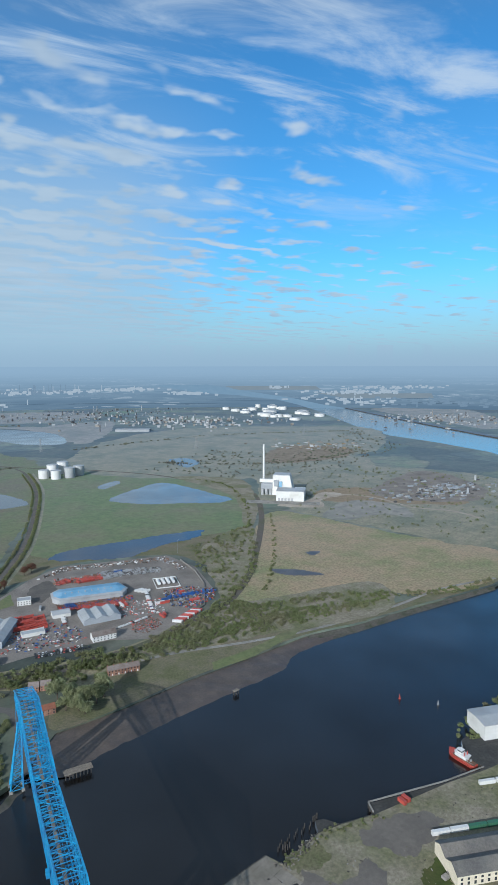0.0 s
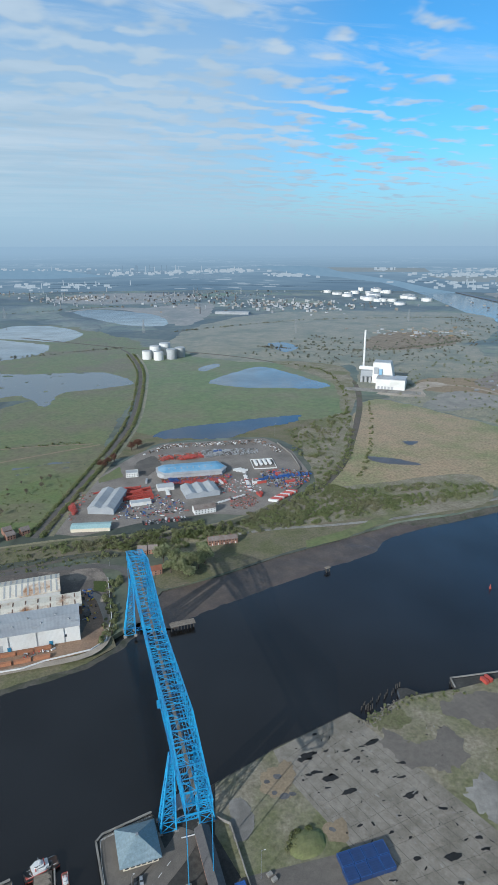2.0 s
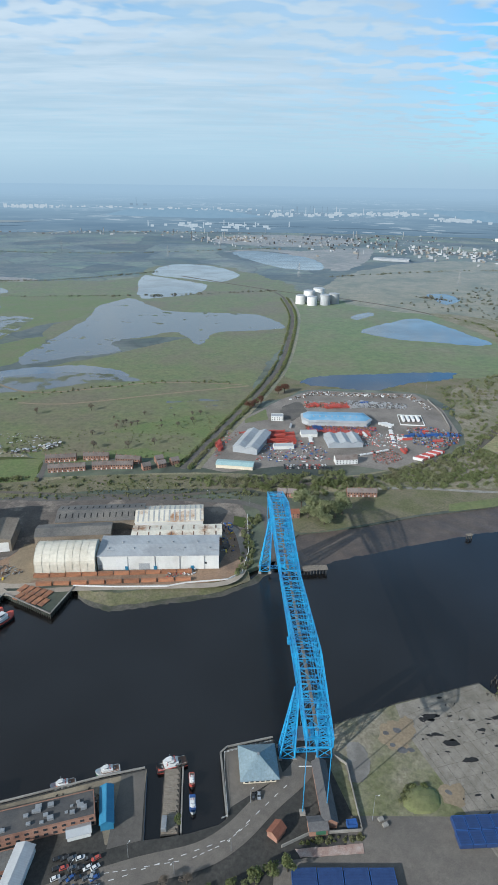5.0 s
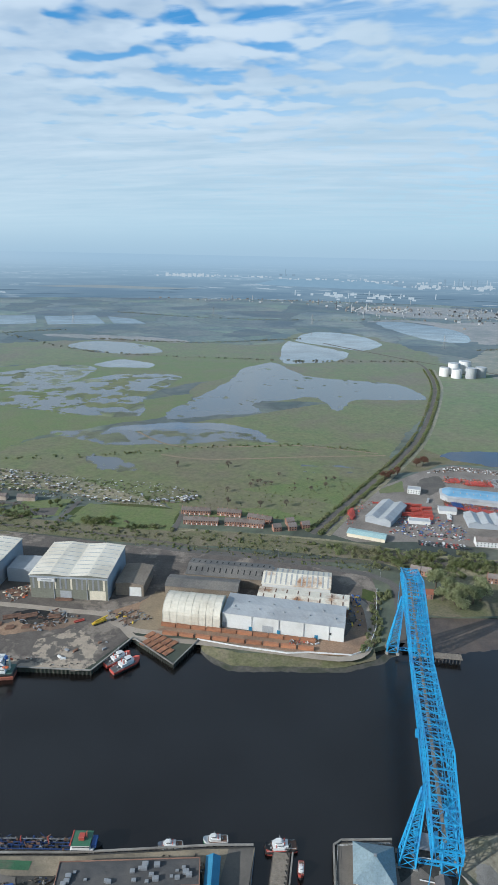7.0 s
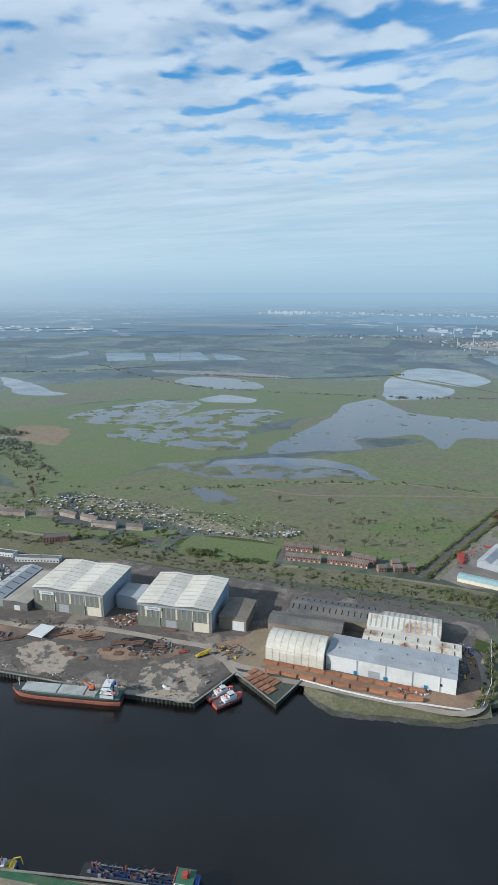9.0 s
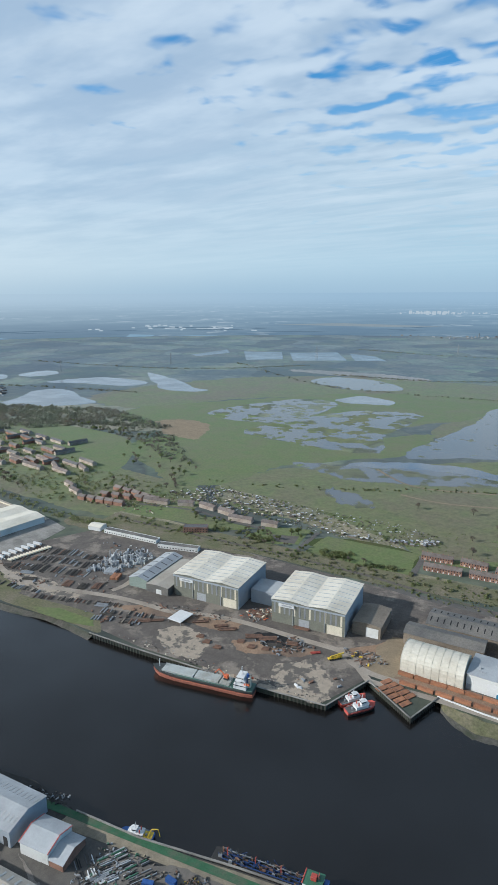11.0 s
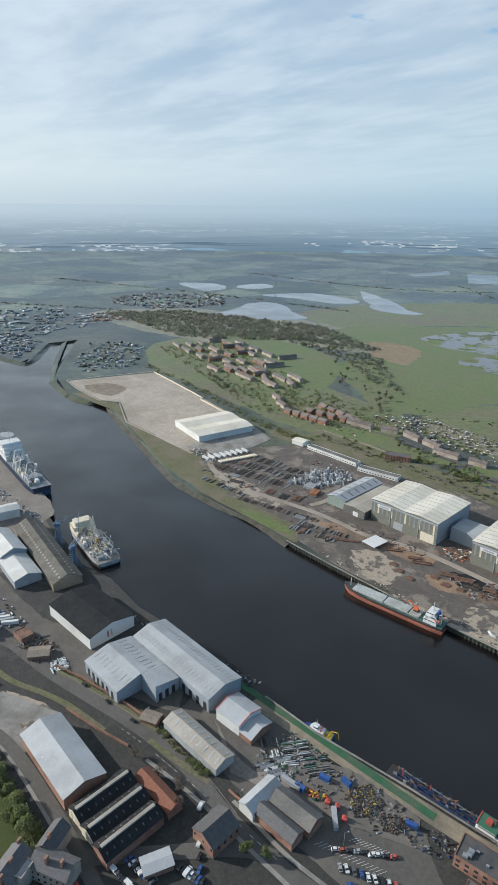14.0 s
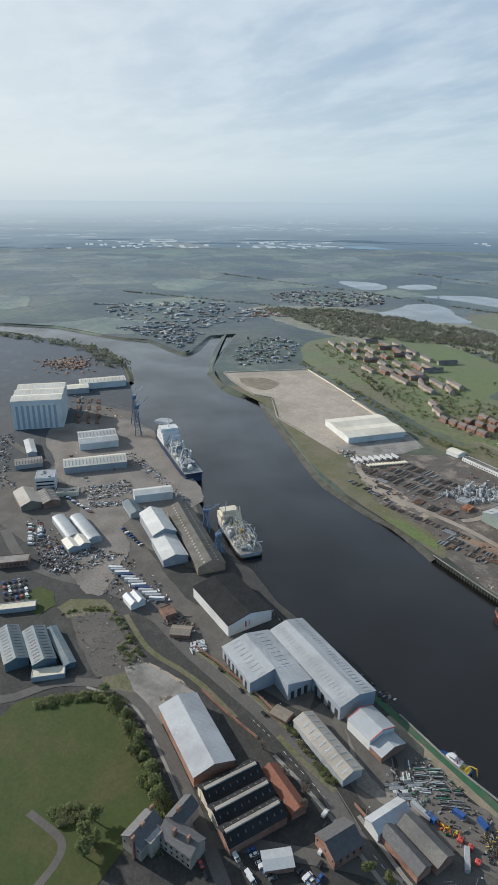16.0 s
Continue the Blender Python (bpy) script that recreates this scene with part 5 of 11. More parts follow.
def shed(name, label, ax, ay, ang, L, D, eave, rise, axis="x", wall=WHITEWALL, roof=PALEROOF, bays=1, lights=0, light_mat=None, light_w=1.2, doors=(), windows=(), band=None, over=0.5, category="warehouse", light_span=(0.15, 0.8), slats=0):
    """A gabled building; the corner (ax, ay) is the front's left end, L runs along the front and D away from it. axis: the ridges run along x (the front) or y."""
    root = empty(name, ax, ay, G, ang)
    tagged(root, label, category)
    across = D if axis == "x" else L
    along = L if axis == "x" else D
    w = across / bays

    def P(u, v, z):
        return (v, u, z) if axis == "x" else (u, v, z)
    prof = [(0, eave)]
    for k in range(bays):
        prof += [(w * (k + 0.5), eave + rise), (w * (k + 1), eave)]
    bm = bmesh.new()
    rings = []
    for v in (0, along):
        rings.append([bm.verts.new(P(u, v, z)) for u, z in [(0, -0.3)] + prof + [(across, -0.3)]])
    m = len(rings[0])
    for r in rings:
        bm.faces.new(r)
    for i in range(m):
        bm.faces.new((rings[0][i], rings[0][(i + 1) % m], rings[1][(i + 1) % m], rings[1][i]))
    bmesh.ops.recalc_face_normals(bm, faces=bm.faces)
    part("wall", bm, wall, root)
    slope = rise / (w / 2)
    rr = None
    for k in range(bays):
        bm = bmesh.new()
        t = 0.22
        e0 = over if k == 0 else 0.0
        e1 = over if k == bays - 1 else 0.0
        pts = [(w * k - e0, eave - e0 * slope), (w * (k + 0.5), eave + rise), (w * (k + 1) + e1, eave - e1 * slope)]
        lo = [[bm.verts.new(P(u, v, z + 0.03)) for u, z in pts] for v in (-over, along + over)]
        hi = [[bm.verts.new(P(u, v, z + 0.03 + t)) for u, z in pts] for v in (-over, along + over)]
        for i in range(2):
            bm.faces.new((hi[0][i], hi[0][i + 1], hi[1][i + 1], hi[1][i]))
            bm.faces.new((lo[0][i + 1], lo[0][i], lo[1][i], lo[1][i + 1]))
        for q in (0, 1):
            for i in range(2):
                bm.faces.new((lo[q][i], lo[q][i + 1], hi[q][i + 1], hi[q][i]))
        bm.faces.new((lo[0][0], lo[1][0], hi[1][0], hi[0][0]))
        bm.faces.new((lo[0][2], lo[1][2], hi[1][2], hi[0][2]))
        bmesh.ops.recalc_face_normals(bm, faces=bm.faces)
        rr = part("roof", bm, roof, root)
        for s in (0, 1):
            for j in range(lights):
                v = along * (j + 0.5) / lights
                bm = bmesh.new()
                f0, f1 = light_span
                us = [w * (k + 0.5) + (1 if s else -1) * w / 2 * f for f in (1 - f0, 1 - f1)]
                quad = [bm.verts.new(P(u, v + dv, eave + rise - abs(u - w * (k + 0.5)) * slope + t + 0.08)) for u, dv in ((us[0], -light_w / 2), (us[1], -light_w / 2), (us[1], light_w / 2), (us[0], light_w / 2))]
                f = bm.faces.new(quad)
                ext = bmesh.ops.extrude_face_region(bm, geom=[f])
                bmesh.ops.translate(bm, vec=(0, 0, 0.1), verts=[e for e in ext["geom"] if isinstance(e, bmesh.types.BMVert)])
                bmesh.ops.recalc_face_normals(bm, faces=bm.faces)
                part("rooflight", bm, light_mat or SKYLIGHT, rr)
    for side, pos, dw, dh, mm in doors:
        if side == "f":
            bm = cube(pos, -0.12, 0, pos + dw, 0.1, dh)
        elif side == "r":
            bm = cube(L - 0.1, pos, 0, L + 0.12, pos + dw, dh)
        else:
            bm = cube(-0.12, pos, 0, 0.1, pos + dw, dh)
        part("door", bm, mm, root)
    for side, pos, z, ww, wh, mm in windows:
        if side == "f":
            bm = cube(pos, -0.1, z, pos + ww, 0.1, z + wh)
        elif side == "r":
            bm = cube(L - 0.1, pos, z, L + 0.1, pos + ww, z + wh)
        else:
            bm = cube(-0.1, pos, z, 0.1, pos + ww, z + wh)
        part("window", bm, mm, root)
    return root


def block(name, label, ax, ay, ang, L, D, h, wall, roof, parapet=0.5, windows=(), doors=(), category="building", units=0):
    """A flat-roofed building with a parapet."""
    root = empty(name, ax, ay, G, ang)
    tagged(root, label, category)
    part("wall", cube(0, 0, -0.3, L, D, h), wall, root)
    bm = bmesh.new()
    box(bm, 0.35, 0.35, h + 0.004, L - 0.35, D - 0.35, h + 0.12)
    rf = part("roof", bm, roof, root)
    bm = bmesh.new()
    for a in ((-0.05, -0.05, L + 0.05, 0.35), (-0.05, D - 0.35, L + 0.05, D + 0.05), (-0.05, 0.352, 0.35, D - 0.352), (L - 0.35, 0.352, L + 0.05, D - 0.352)):
        box(bm, a[0], a[1], h + 0.002, a[2], a[3], h + parapet)
    part("parapet", bm, wall, root)
    rnd = random.Random(int(ax * 7 + ay))
    for i in range(units):
        x, y, s = rnd.uniform(1.5, L - 3.5), rnd.uniform(1.5, max(1.6, D - 3.5)), rnd.uniform(1.0, 2.2)
        part("roof_unit", cube(x, y, h + 0.12, x + s * 1.4, y + s, h + 0.12 + s * 0.7, 0.05), STEEL, rf)
    for side, pos, z, ww, wh, mm in windows:
        bm = cube(pos, -0.1, z, pos + ww, 0.1, z + wh) if side == "f" else cube(L - 0.1, pos, z, L + 0.1, pos + ww, z + wh)
        part("window", bm, mm, root)
    for side, pos, dw, dh, mm in doors:
        bm = cube(pos, -0.12, 0, pos + dw, 0.1, dh) if side == "f" else cube(L - 0.1, pos, 0, L + 0.12, pos + dw, dh)
        part("door", bm, mm, root)
    return root


def hall(ax, ay, ang, L, D):
    strips = [("f", 2 + (L - 6) * k / 13, 9.5, 1.7, 10, CREAMWALL if k % 3 == 1 else STEEL) for k in range(14)]
    root = shed("shipyard_hall", "huge olive-grey shipbuilding hall with a ribbed cream roof", ax, ay, ang, L, D, 22.5, 1.6, "y", OLIVEWALL, CREAMROOF, bays=2, over=0.8, category="hall",
                windows=strips, doors=[("f", 2, 14, 8, OLIVEWALL), ("f", 26, 10, 8, GREYPAINT), ("f", L - 16, 14, 9, CREAMWALL)])
    part("side_cladding", cube(L + 0.02, 0, 0, L + 0.2, D, 21.4), SLATEBLUEWALL, root, "slate-blue side cladding")
    part("fascia", cube(-0.4, -0.9, 20.2, L + 0.4, -0.3, 21.6), SLATEBLUEWALL, root)
    for x in (L * 0.3, L * 0.73):
        part("downpipe", cube(x, -0.5, 0, x + 0.5, 0, 20), GREYPAINT, root)
    for k in range(8):
        y = D * (k + 0.5) / 8
        for b in range(2):
            for s in (-1, 1):
                xm, w = L / 4 + b * L / 2, L / 2
                bm = bmesh.new()
                bar(bm, (xm + s * 1.0, y, 24.4), (xm + s * (w / 2 - 1.5), y, 22.5 + 1.6 * 3 / w + 0.38), 0.6, 0.25)
                part("rooflight", bm, PALEROOF, root)
    sign = part("sign_board", cube(7, -1.15, 16.9, 22, -0.95, 20.0), WHITE, root, "white sign board with dark bars")
    part("lettering", cube(10, -1.22, 17.8, 19.5, -1.16, 19.2), GREYPAINT, sign)
    return root


hall(-427, 178, 6.6, 71, 61)
hall(-320, 186, 8.0, 68, 61)
block("connector_building", "pale grey low building between the two halls", -355, 206, 7, 33, 26, 13, SLATEBLUEWALL, PALEROOF, category="workshop")
shed("side_workshop", "brown-roofed workshop beside the hall", -250, 206, 6, 25, 36, 11.5, 1.5, "y", BROWNROOF, BROWNROOF, doors=[("f", 12, 11, 9, WHITEWALL)], category="workshop")
# curved white tent and the long white sheds
root = empty("fabric_shed", -196, 174, G, 2.5)
tagged(root, "round-topped cream fabric shed in the shipyard", "shed")
bm = bmesh.new()
arc = [(0, 0)] + [(15 - 15 * math.cos(a), 9 + 9.5 * math.sin(a)) for a in [math.pi * k / 12 for k in range(13)]] + [(30, 0)]
for a0, a1 in ((0, 48),):
    r0 = [bm.verts.new((a0, y, z)) for y, z in arc]
    r1 = [bm.verts.new((a1, y, z)) for y, z in arc]
    bm.faces.new(r0)
    bm.faces.new(r1[::-1])
    for i in range(len(arc) - 1):
        bm.faces.new((r0[i], r1[i], r1[i + 1], r0[i + 1]))
bmesh.ops.recalc_face_normals(bm, faces=bm.faces)
part("cover", bm, TENT, root)
for k in range(9):
    bm = bmesh.new()
    pp = [(0.1 + 47.6 * k / 8, y, z) for y, z in [(-0.15, 0)] + [(15 - 15.15 * math.cos(a), 9 + 9.65 * math.sin(a)) for a in [math.pi * j / 12 for j in range(13)]]]
    for a, b in zip(pp, pp[1:]):
        bar(bm, a, b, 0.16)
    part("rib", bm, TENT, root)
shed("long_white_shed", "long white-clad shipyard shed with a grey roof", -147, 180, 0.3, 98, 31, 13.0, 1.2, "x", WHITEWALL, PALEROOF, over=0.4, lights=0,
     doors=[("f", 15, 11, 10, WHITE), ("f", 33, 9, 6, GREYPAINT), ("f", 0.5, 3, 5, GREYPAINT)], windows=[("f", 86, 5, 2.2, 2, GLASS)])
lw = bpy.data.objects["long_white_shed"]
for x in (24, 46, 66, 86):
    part("downpipe", cube(x, -0.45, 0, x + 0.5, -0.05, 12.6), GREYPAINT, lw)
for x in (22, 45, 75):
    part("side_door", cube(x, -0.5, 0, x + 2.6, 0.05, 3.4), BLUESHED, lw)
for k in range(9):
    v = empty("roof_vent", -139 + k * 10.3, 190 + 9 * (k % 2), G + 13.3, 0)
    tagged(v, "small round steel roof vent on the long shed", "vent", group="vents on the long shed")
    bm = bmesh.new()
    cyl(bm, 0, 0, 0, 1.1, 0.55, n=10)
    part("stack", bm, STEEL, v)
    bm = bmesh.new()
    cyl(bm, 0, 0, 1.1, 1.8, 0.9, 0.5, n=10)
    part("cap", bm, STEEL, v)
for k in range(10):
    r = part("roof_patch", cube(-140 + 9.4 * k, 186 + 6 * (k % 3), G + 13.9, -134.5 + 9.4 * k, 187.6 + 6 * (k % 3), G + 14.1), GREYPAINT)
    r.parent = None
    tagged(r, "grey flat rooflight panel on the long shed", "rooflight", group="panels on the long shed")
shed("dark_workshop", "old workshop with a weathered dark sheet roof", -207, 214, 4, 64, 20, 10.5, 2.6, "x", BROWNROOF, DARKROOF, lights=0, category="workshop")
shed("dark_shed", "long low shed under a dark spotted roof", -196, 240, 3.5, 78, 30, 9.5, 3.5, "x", BROWNROOF, DARKROOF, lights=14, light_mat=BLACKROOF, light_w=0.9, category="workshop", light_span=(0.3, 0.7))
shed("cream_shed", "cream and grey roofed shed with rust stains", -125, 240, 2.5, 61, 30, 9.0, 4.0, "x", WHITEWALL, RUSTROOF, lights=13, light_w=1.4, category="workshop", doors=[("f", 20, 10, 5, WHITE)], light_span=(0.05, 0.95))
shed("lean_to", "rust-stained cream lean-to roof", -125, 214, 1.5, 78, 22, 8.0, 1.2, "x", RUST, RUSTROOF, lights=8, light_mat=RUST, light_w=1.0, category="workshop")



# ---------- repeated things ----------
def rows_of_windows(L, n, z, w=1.1, h=1.3, m=None, x0=1.0):
    return [("f", x0 + (L - 2 * x0 - w) * k / max(1, n - 1), z, w, h, m or GLASS) for k in range(n)]


def terrace(ax, ay, ang, n, unit=5.6, far=False, D=8.5, eave=5.4, rise=2.6, roof=None, wall=None, label="row of red-brick terraced houses with brown tiled roofs"):
    L = n * unit
    wins, doors = [], []
    for k in range(0 if far else n):
        for z in (0.9, 3.5):
            wins.append(("f", k * unit + 0.6, z, 1.3, 1.3, GLASS))
            if z > 1:
                wins.append(("f", k * unit + 3.4, z, 1.3, 1.3, GLASS))
        doors.append(("f", k * unit + 3.5, 0.95, 2.1, WHITE))
    root = shed("terraced_house", label, ax, ay, ang, L, D, eave, rise, "x", wall or BRICK, roof or TILE, windows=wins, doors=doors, over=0.3, category="house")
    for k in range(n if not far else 0):
        part("chimney", cube(k * unit - 0.4 if k else 0.1, D / 2 - 0.5, eave + rise - 0.6, k * unit + 0.4 if k else 0.9, D / 2 + 0.5, eave + rise + 1.2), BRICK, root)
    return root


def house(ax, ay, ang, L=9, D=8, wall=None, roof=None, label="detached red-brick house with a tiled roof"):
    return shed("house", label, ax, ay, ang, L, D, 5.2, 3.0, "x", wall or BRICK, roof or TILE, windows=rows_of_windows(L, 3, 3.2) + rows_of_windows(L, 3, 0.8), over=0.35, category="house")


def car_kind(paint, van=False):
    root = empty("van" if van else "car", 0, 0, -60, 0)
    L, W = (5.4, 2.0) if van else (4.4, 1.8)
    bm = bmesh.new()
    prof = [(-L / 2, 0.45), (-L / 2, 1.0), (-L / 2 + 0.15, 1.9), (L / 2 - 1.5, 2.0), (L / 2 - 0.8, 1.2), (L / 2, 1.0), (L / 2, 0.45)] if van else [(-L / 2, 0.4), (-L / 2, 0.85), (-L / 2 + 0.4, 0.95), (L / 2 - 1.2, 0.92), (L / 2 - 0.1, 0.75), (L / 2, 0.4)]
    a = [bm.verts.new((x, -W / 2, z)) for x, z in prof]
    b = [bm.verts.new((x, W / 2, z)) for x, z in prof]
    bm.faces.new(a)
    bm.faces.new(b[::-1])
    for i in range(len(prof)):
        j = (i + 1) % len(prof)
        bm.faces.new((a[j], a[i], b[i], b[j]))
    bmesh.ops.recalc_face_normals(bm, faces=bm.faces)
    if not van:
        box(bm, -1.4, -W / 2 + 0.2, 1.36, 0.36, W / 2 - 0.2, 1.44)
    part("body", bm, paint, root)
    if van:
        part("windscreen", cube(L / 2 - 1.45, -W / 2 - 0.02, 1.25, L / 2 - 0.95, W / 2 + 0.02, 1.75), GLASS, root)
    else:
        bm = bmesh.new()
        lo = [(-1.9, 0.93), (1.1, 0.9)]
        hi = [(-1.4, 1.38), (0.35, 1.38)]
        vs = [bm.verts.new((x, s * (W / 2 - 0.06), z)) for s in (-1, 1) for x, z in lo] + [bm.verts.new((x, s * (W / 2 - 0.22), z)) for s in (-1, 1) for x, z in hi]
        for f in ((0, 1, 5, 4), (3, 2, 6, 7), (1, 3, 7, 5), (2, 0, 4, 6)):
            bm.faces.new([vs[i] for i in f])
        bmesh.ops.recalc_face_normals(bm, faces=bm.faces)
        part("window", bm, GLASS, root)

    for x in (-L * 0.3, L * 0.3):
        for s in (-1, 1):
            bm = bmesh.new()
            cyl(bm, 0, 0, -0.11, 0.11, 0.33, n=10)
            w = part("wheel", bm, BLACK, root)
            w.matrix_basis = pose(x, s * (W / 2 - 0.1), 0.33, 90, 0, 0)
    return root


CAR_PAINT = {"white": WHITE, "silver": mat("silver_car_paint", (0.45, 0.46, 0.47), (0.42, 0.43, 0.44), 0.5, 0.3, metal=0.5), "black": mat("black_car_paint", (0.02, 0.02, 0.022), (0.03, 0.03, 0.03), 0.5, 0.25),
             "blue": BLUE, "red": RED, "grey": mat("grey_car_paint", (0.13, 0.135, 0.14), (0.15, 0.15, 0.16), 0.5, 0.3, metal=0.4)}
CARS = {k: car_kind(m) for k, m in CAR_PAINT.items()}
VANS = {"white": car_kind(WHITE, True)}
FIRST = set()


def place(proto, x, y, ang, label, category, group="", z=G + 0.24, size=1.0):
    """The prototype itself the first time, copies after that."""
    m = pose(x, y, z, 0, 0, ang)
    if proto.name not in FIRST:
        FIRST.add(proto.name)
        proto.matrix_basis = m
        ob = proto
    else:
        ob = copy_thing(proto, m)
    return tagged(ob, label, category, group)


def cars(x0, y0, x1, y1, n, ang, seed, group, jitter=1.0, vans=0.12):
    rnd = random.Random(seed)
    for k in range(n):
        f = (k + 0.5) / n
        c = rnd.choice(["white", "silver", "black", "blue", "red", "grey", "black", "black", "red", "blue", "grey"])
        x, y = x0 + (x1 - x0) * f + rnd.uniform(-0.3, 0.3) * jitter, y0 + (y1 - y0) * f + rnd.uniform(-0.3, 0.3) * jitter
        if rnd.random() < vans:
            place(VANS["white"], x, y, ang + rnd.uniform(-4, 4), "white panel van parked on tarmac", "van", group)
        else:
            place(CARS[c], x, y, ang + rnd.uniform(-5, 5) + rnd.choice((0, 180)), c + " car parked on tarmac", "car", group)


def container_kind(paint, L=12.0):
    root = empty("container", 0, 0, -60, 0)
    bm = bmesh.new()
    n = int(L / 0.6)
    for s in (-1, 1):
        pts = []
        for i in range(n + 1):
            d = 0.06 * (i % 2)
            pts.append((-L / 2 + L * i / n, s * (1.22 - d)))
        lo = [bm.verts.new((x, y, 0.15)) for x, y in pts]
        hi = [bm.verts.new((x, y, 2.5)) for x, y in pts]
        for i in range(n):
            bm.faces.new((lo[i], lo[i + 1], hi[i + 1], hi[i]))
    box(bm, -L / 2, -1.22, 2.5, L / 2, 1.22, 2.6)
    box(bm, -L / 2, -1.22, 0, L / 2, 1.22, 0.15)
    box(bm, -L / 2, -1.2, 0.15, -L / 2 + 0.1, 1.2, 2.5)
    part("body", bm, paint, root)
    bm = cube(L / 2 - 0.1, -1.2, 0.15, L / 2, 1.2, 2.5)
    for y in (-0.8, -0.3, 0.3, 0.8):
        bar(bm, (L / 2 + 0.03, y, 0.2), (L / 2 + 0.03, y, 2.45), 0.06)
    part("door", bm, paint, root)
    return root


CONT = {"navy": container_kind(NAVY), "red": container_kind(RED), "blue": container_kind(BLUE), "rust": container_kind(BINRUST), "white": container_kind(WHITE), "green": container_kind(GREEN), "grey": container_kind(GREYPAINT),
        "short blue": container_kind(BLUE, 6.0), "short red": container_kind(RED, 6.0)}


def containers(kind, x, y, ang, n, step, label, levels=1, turn=0.0, group="containers in the yard", seed=1, z=G + 0.24):
    rnd = random.Random(seed)
    for k in range(n):
        for lv in range(levels):
            px, py = x + step * k * math.cos(radians(ang)), y + step * k * math.sin(radians(ang))
            place(CONT[kind], px, py, ang + 90 + turn + rnd.uniform(-1.5, 1.5), label, "container", group, z=z + 2.62 * lv)


def hull_mesh(L, B, z0, z1, bow=0.3, stern=0.1, flare=0.75):
    """A ship's hull from x = 0 (stern) to L (bow)."""
    bm = bmesh.new()
    N, M = 18, 5
    grid = []
    for i in range(N + 1):
        f = i / N
        wf = 1.0
        if f > 1 - bow:
            wf = math.sqrt(max(0.0, 1 - ((f - 1 + bow) / bow) ** 2)) * 0.98 + 0.02
        elif f < stern:
            wf = 0.8 + 0.2 * f / stern
        row = []
        for j in range(M + 1):
            g = j / M
            lean = flare + (1 - flare) * g ** 0.6
            sheer = 1.6 * max(0, (f - 0.7) / 0.3) ** 2
            xx = L * f * (0.97 + 0.03 * g)
            row.append((xx, B / 2 * wf * lean, z0 + (z1 - z0 + sheer) * g))
        grid.append(row)
    left = [[bm.verts.new((x, y, z)) for x, y, z in r] for r in grid]
    right = [[bm.verts.new((x, -y, z)) for x, y, z in r] for r in grid]
    for i in range(N):
        for j in range(M):
            bm.faces.new((left[i + 1][j], left[i][j], left[i][j + 1], left[i + 1][j + 1]))
            bm.faces.new((right[i][j], right[i + 1][j], right[i + 1][j + 1], right[i][j + 1]))
        bm.faces.new((left[i][M], right[i][M], right[i + 1][M], left[i + 1][M]))
    bm.faces.new([left[0][j] for j in range(M + 1)] + [right[0][j] for j in range(M, -1, -1)])
    bmesh.ops.recalc_face_normals(bm, faces=bm.faces)
    return bm


def vessel(name, label, x, y, ang, L, B, top, lower, upper, deck=GREYPAINT, house=(), boot=1.2, category="ship"):
    """A ship: red or dark boot band, hull, deck, and deck houses given as (x0, width, z0, x1, z1, material)."""
    root = empty(name, x, y, 0, ang)
    tagged(root, label, category)
    part("lower_hull", hull_mesh(L, B, -1.0, boot), lower, root)
    hb = part("hull", hull_mesh(L, B + 0.15, boot - 0.02, top), upper, root)
    part("bulwark", hull_mesh(L, B + 0.2, top - 0.02, top + 0.9, flare=1.0), upper, root)
    bm = bmesh.new()
    prism(bm, [(0.6, -B / 2 * 0.86), (L * 0.7, -B / 2 * 0.92), (L * 0.9, -B / 2 * 0.5), (L * 0.9, B / 2 * 0.5), (L * 0.7, B / 2 * 0.92), (0.6, B / 2 * 0.86)], top + 0.9, top + 1.05)
    part("deck", bm, deck, root)
    for k, (x0, w, z0, x1, z1, m) in enumerate(house):
        h = part("deck_house", cube(x0, -w / 2, z0, x1, w / 2, z1, 0.12), m, root)
        if m in (WHITE, CREAMWALL) and z1 - z0 > 1.8:
            part("window", cube(x0 + 0.3, -w / 2 - 0.04, z1 - 1.1, x1 + 0.04, w / 2 + 0.04, z1 - 0.5), GLASS, h)
    return root


def mast(root, x, y, z0, z1, w=0.3, m=None, arms=2):
    bm = bmesh.new()
    bar(bm, (x, y, z0), (x, y, z1), w)
    for k in range(arms):
        z = z1 - 0.8 - 1.2 * k
        bar(bm, (x, y - 1.2 + 0.3 * k, z), (x, y + 1.2 - 0.3 * k, z), w * 0.6)
    part("mast", bm, m or WHITE, root)


def tree_kind(name, h, r, leaves, leafm, seed, leaf=0.9, trunk=True, gaps=0.35):
    """Trunk with limbs, and a crown of many small leaf clumps in uneven lobes."""
    rng = np.random.RandomState(seed)
    root = empty(name, 0, 0, -80, 0)
    bm = bmesh.new()
    cyl(bm, 0, 0, 0, h * 0.5, 0.045 * h, 0.025 * h, n=8)
    lobes = []
    for k in range(9):
        a, t = rng.uniform(0, 6.28), rng.uniform(0.4, 1.0)
        d = r * rng.uniform(0.25, 0.75)
        p = (d * math.cos(a), d * math.sin(a), h * (0.38 + 0.5 * t * (1 - 0.4 * d / r)))
        bar(bm, (0, 0, h * rng.uniform(0.25, 0.45)), p, 0.016 * h)
        lobes.append((*p, r * rng.uniform(0.3, 0.55)))
    lobes.append((0, 0, h * 0.82, r * 0.45))
    part("trunk", bm, BARK, root)
    v, f = leaf_cloud(lobes, leaves, leaf, rng)
    raw("crown", v, f, leafm, root)
    return root


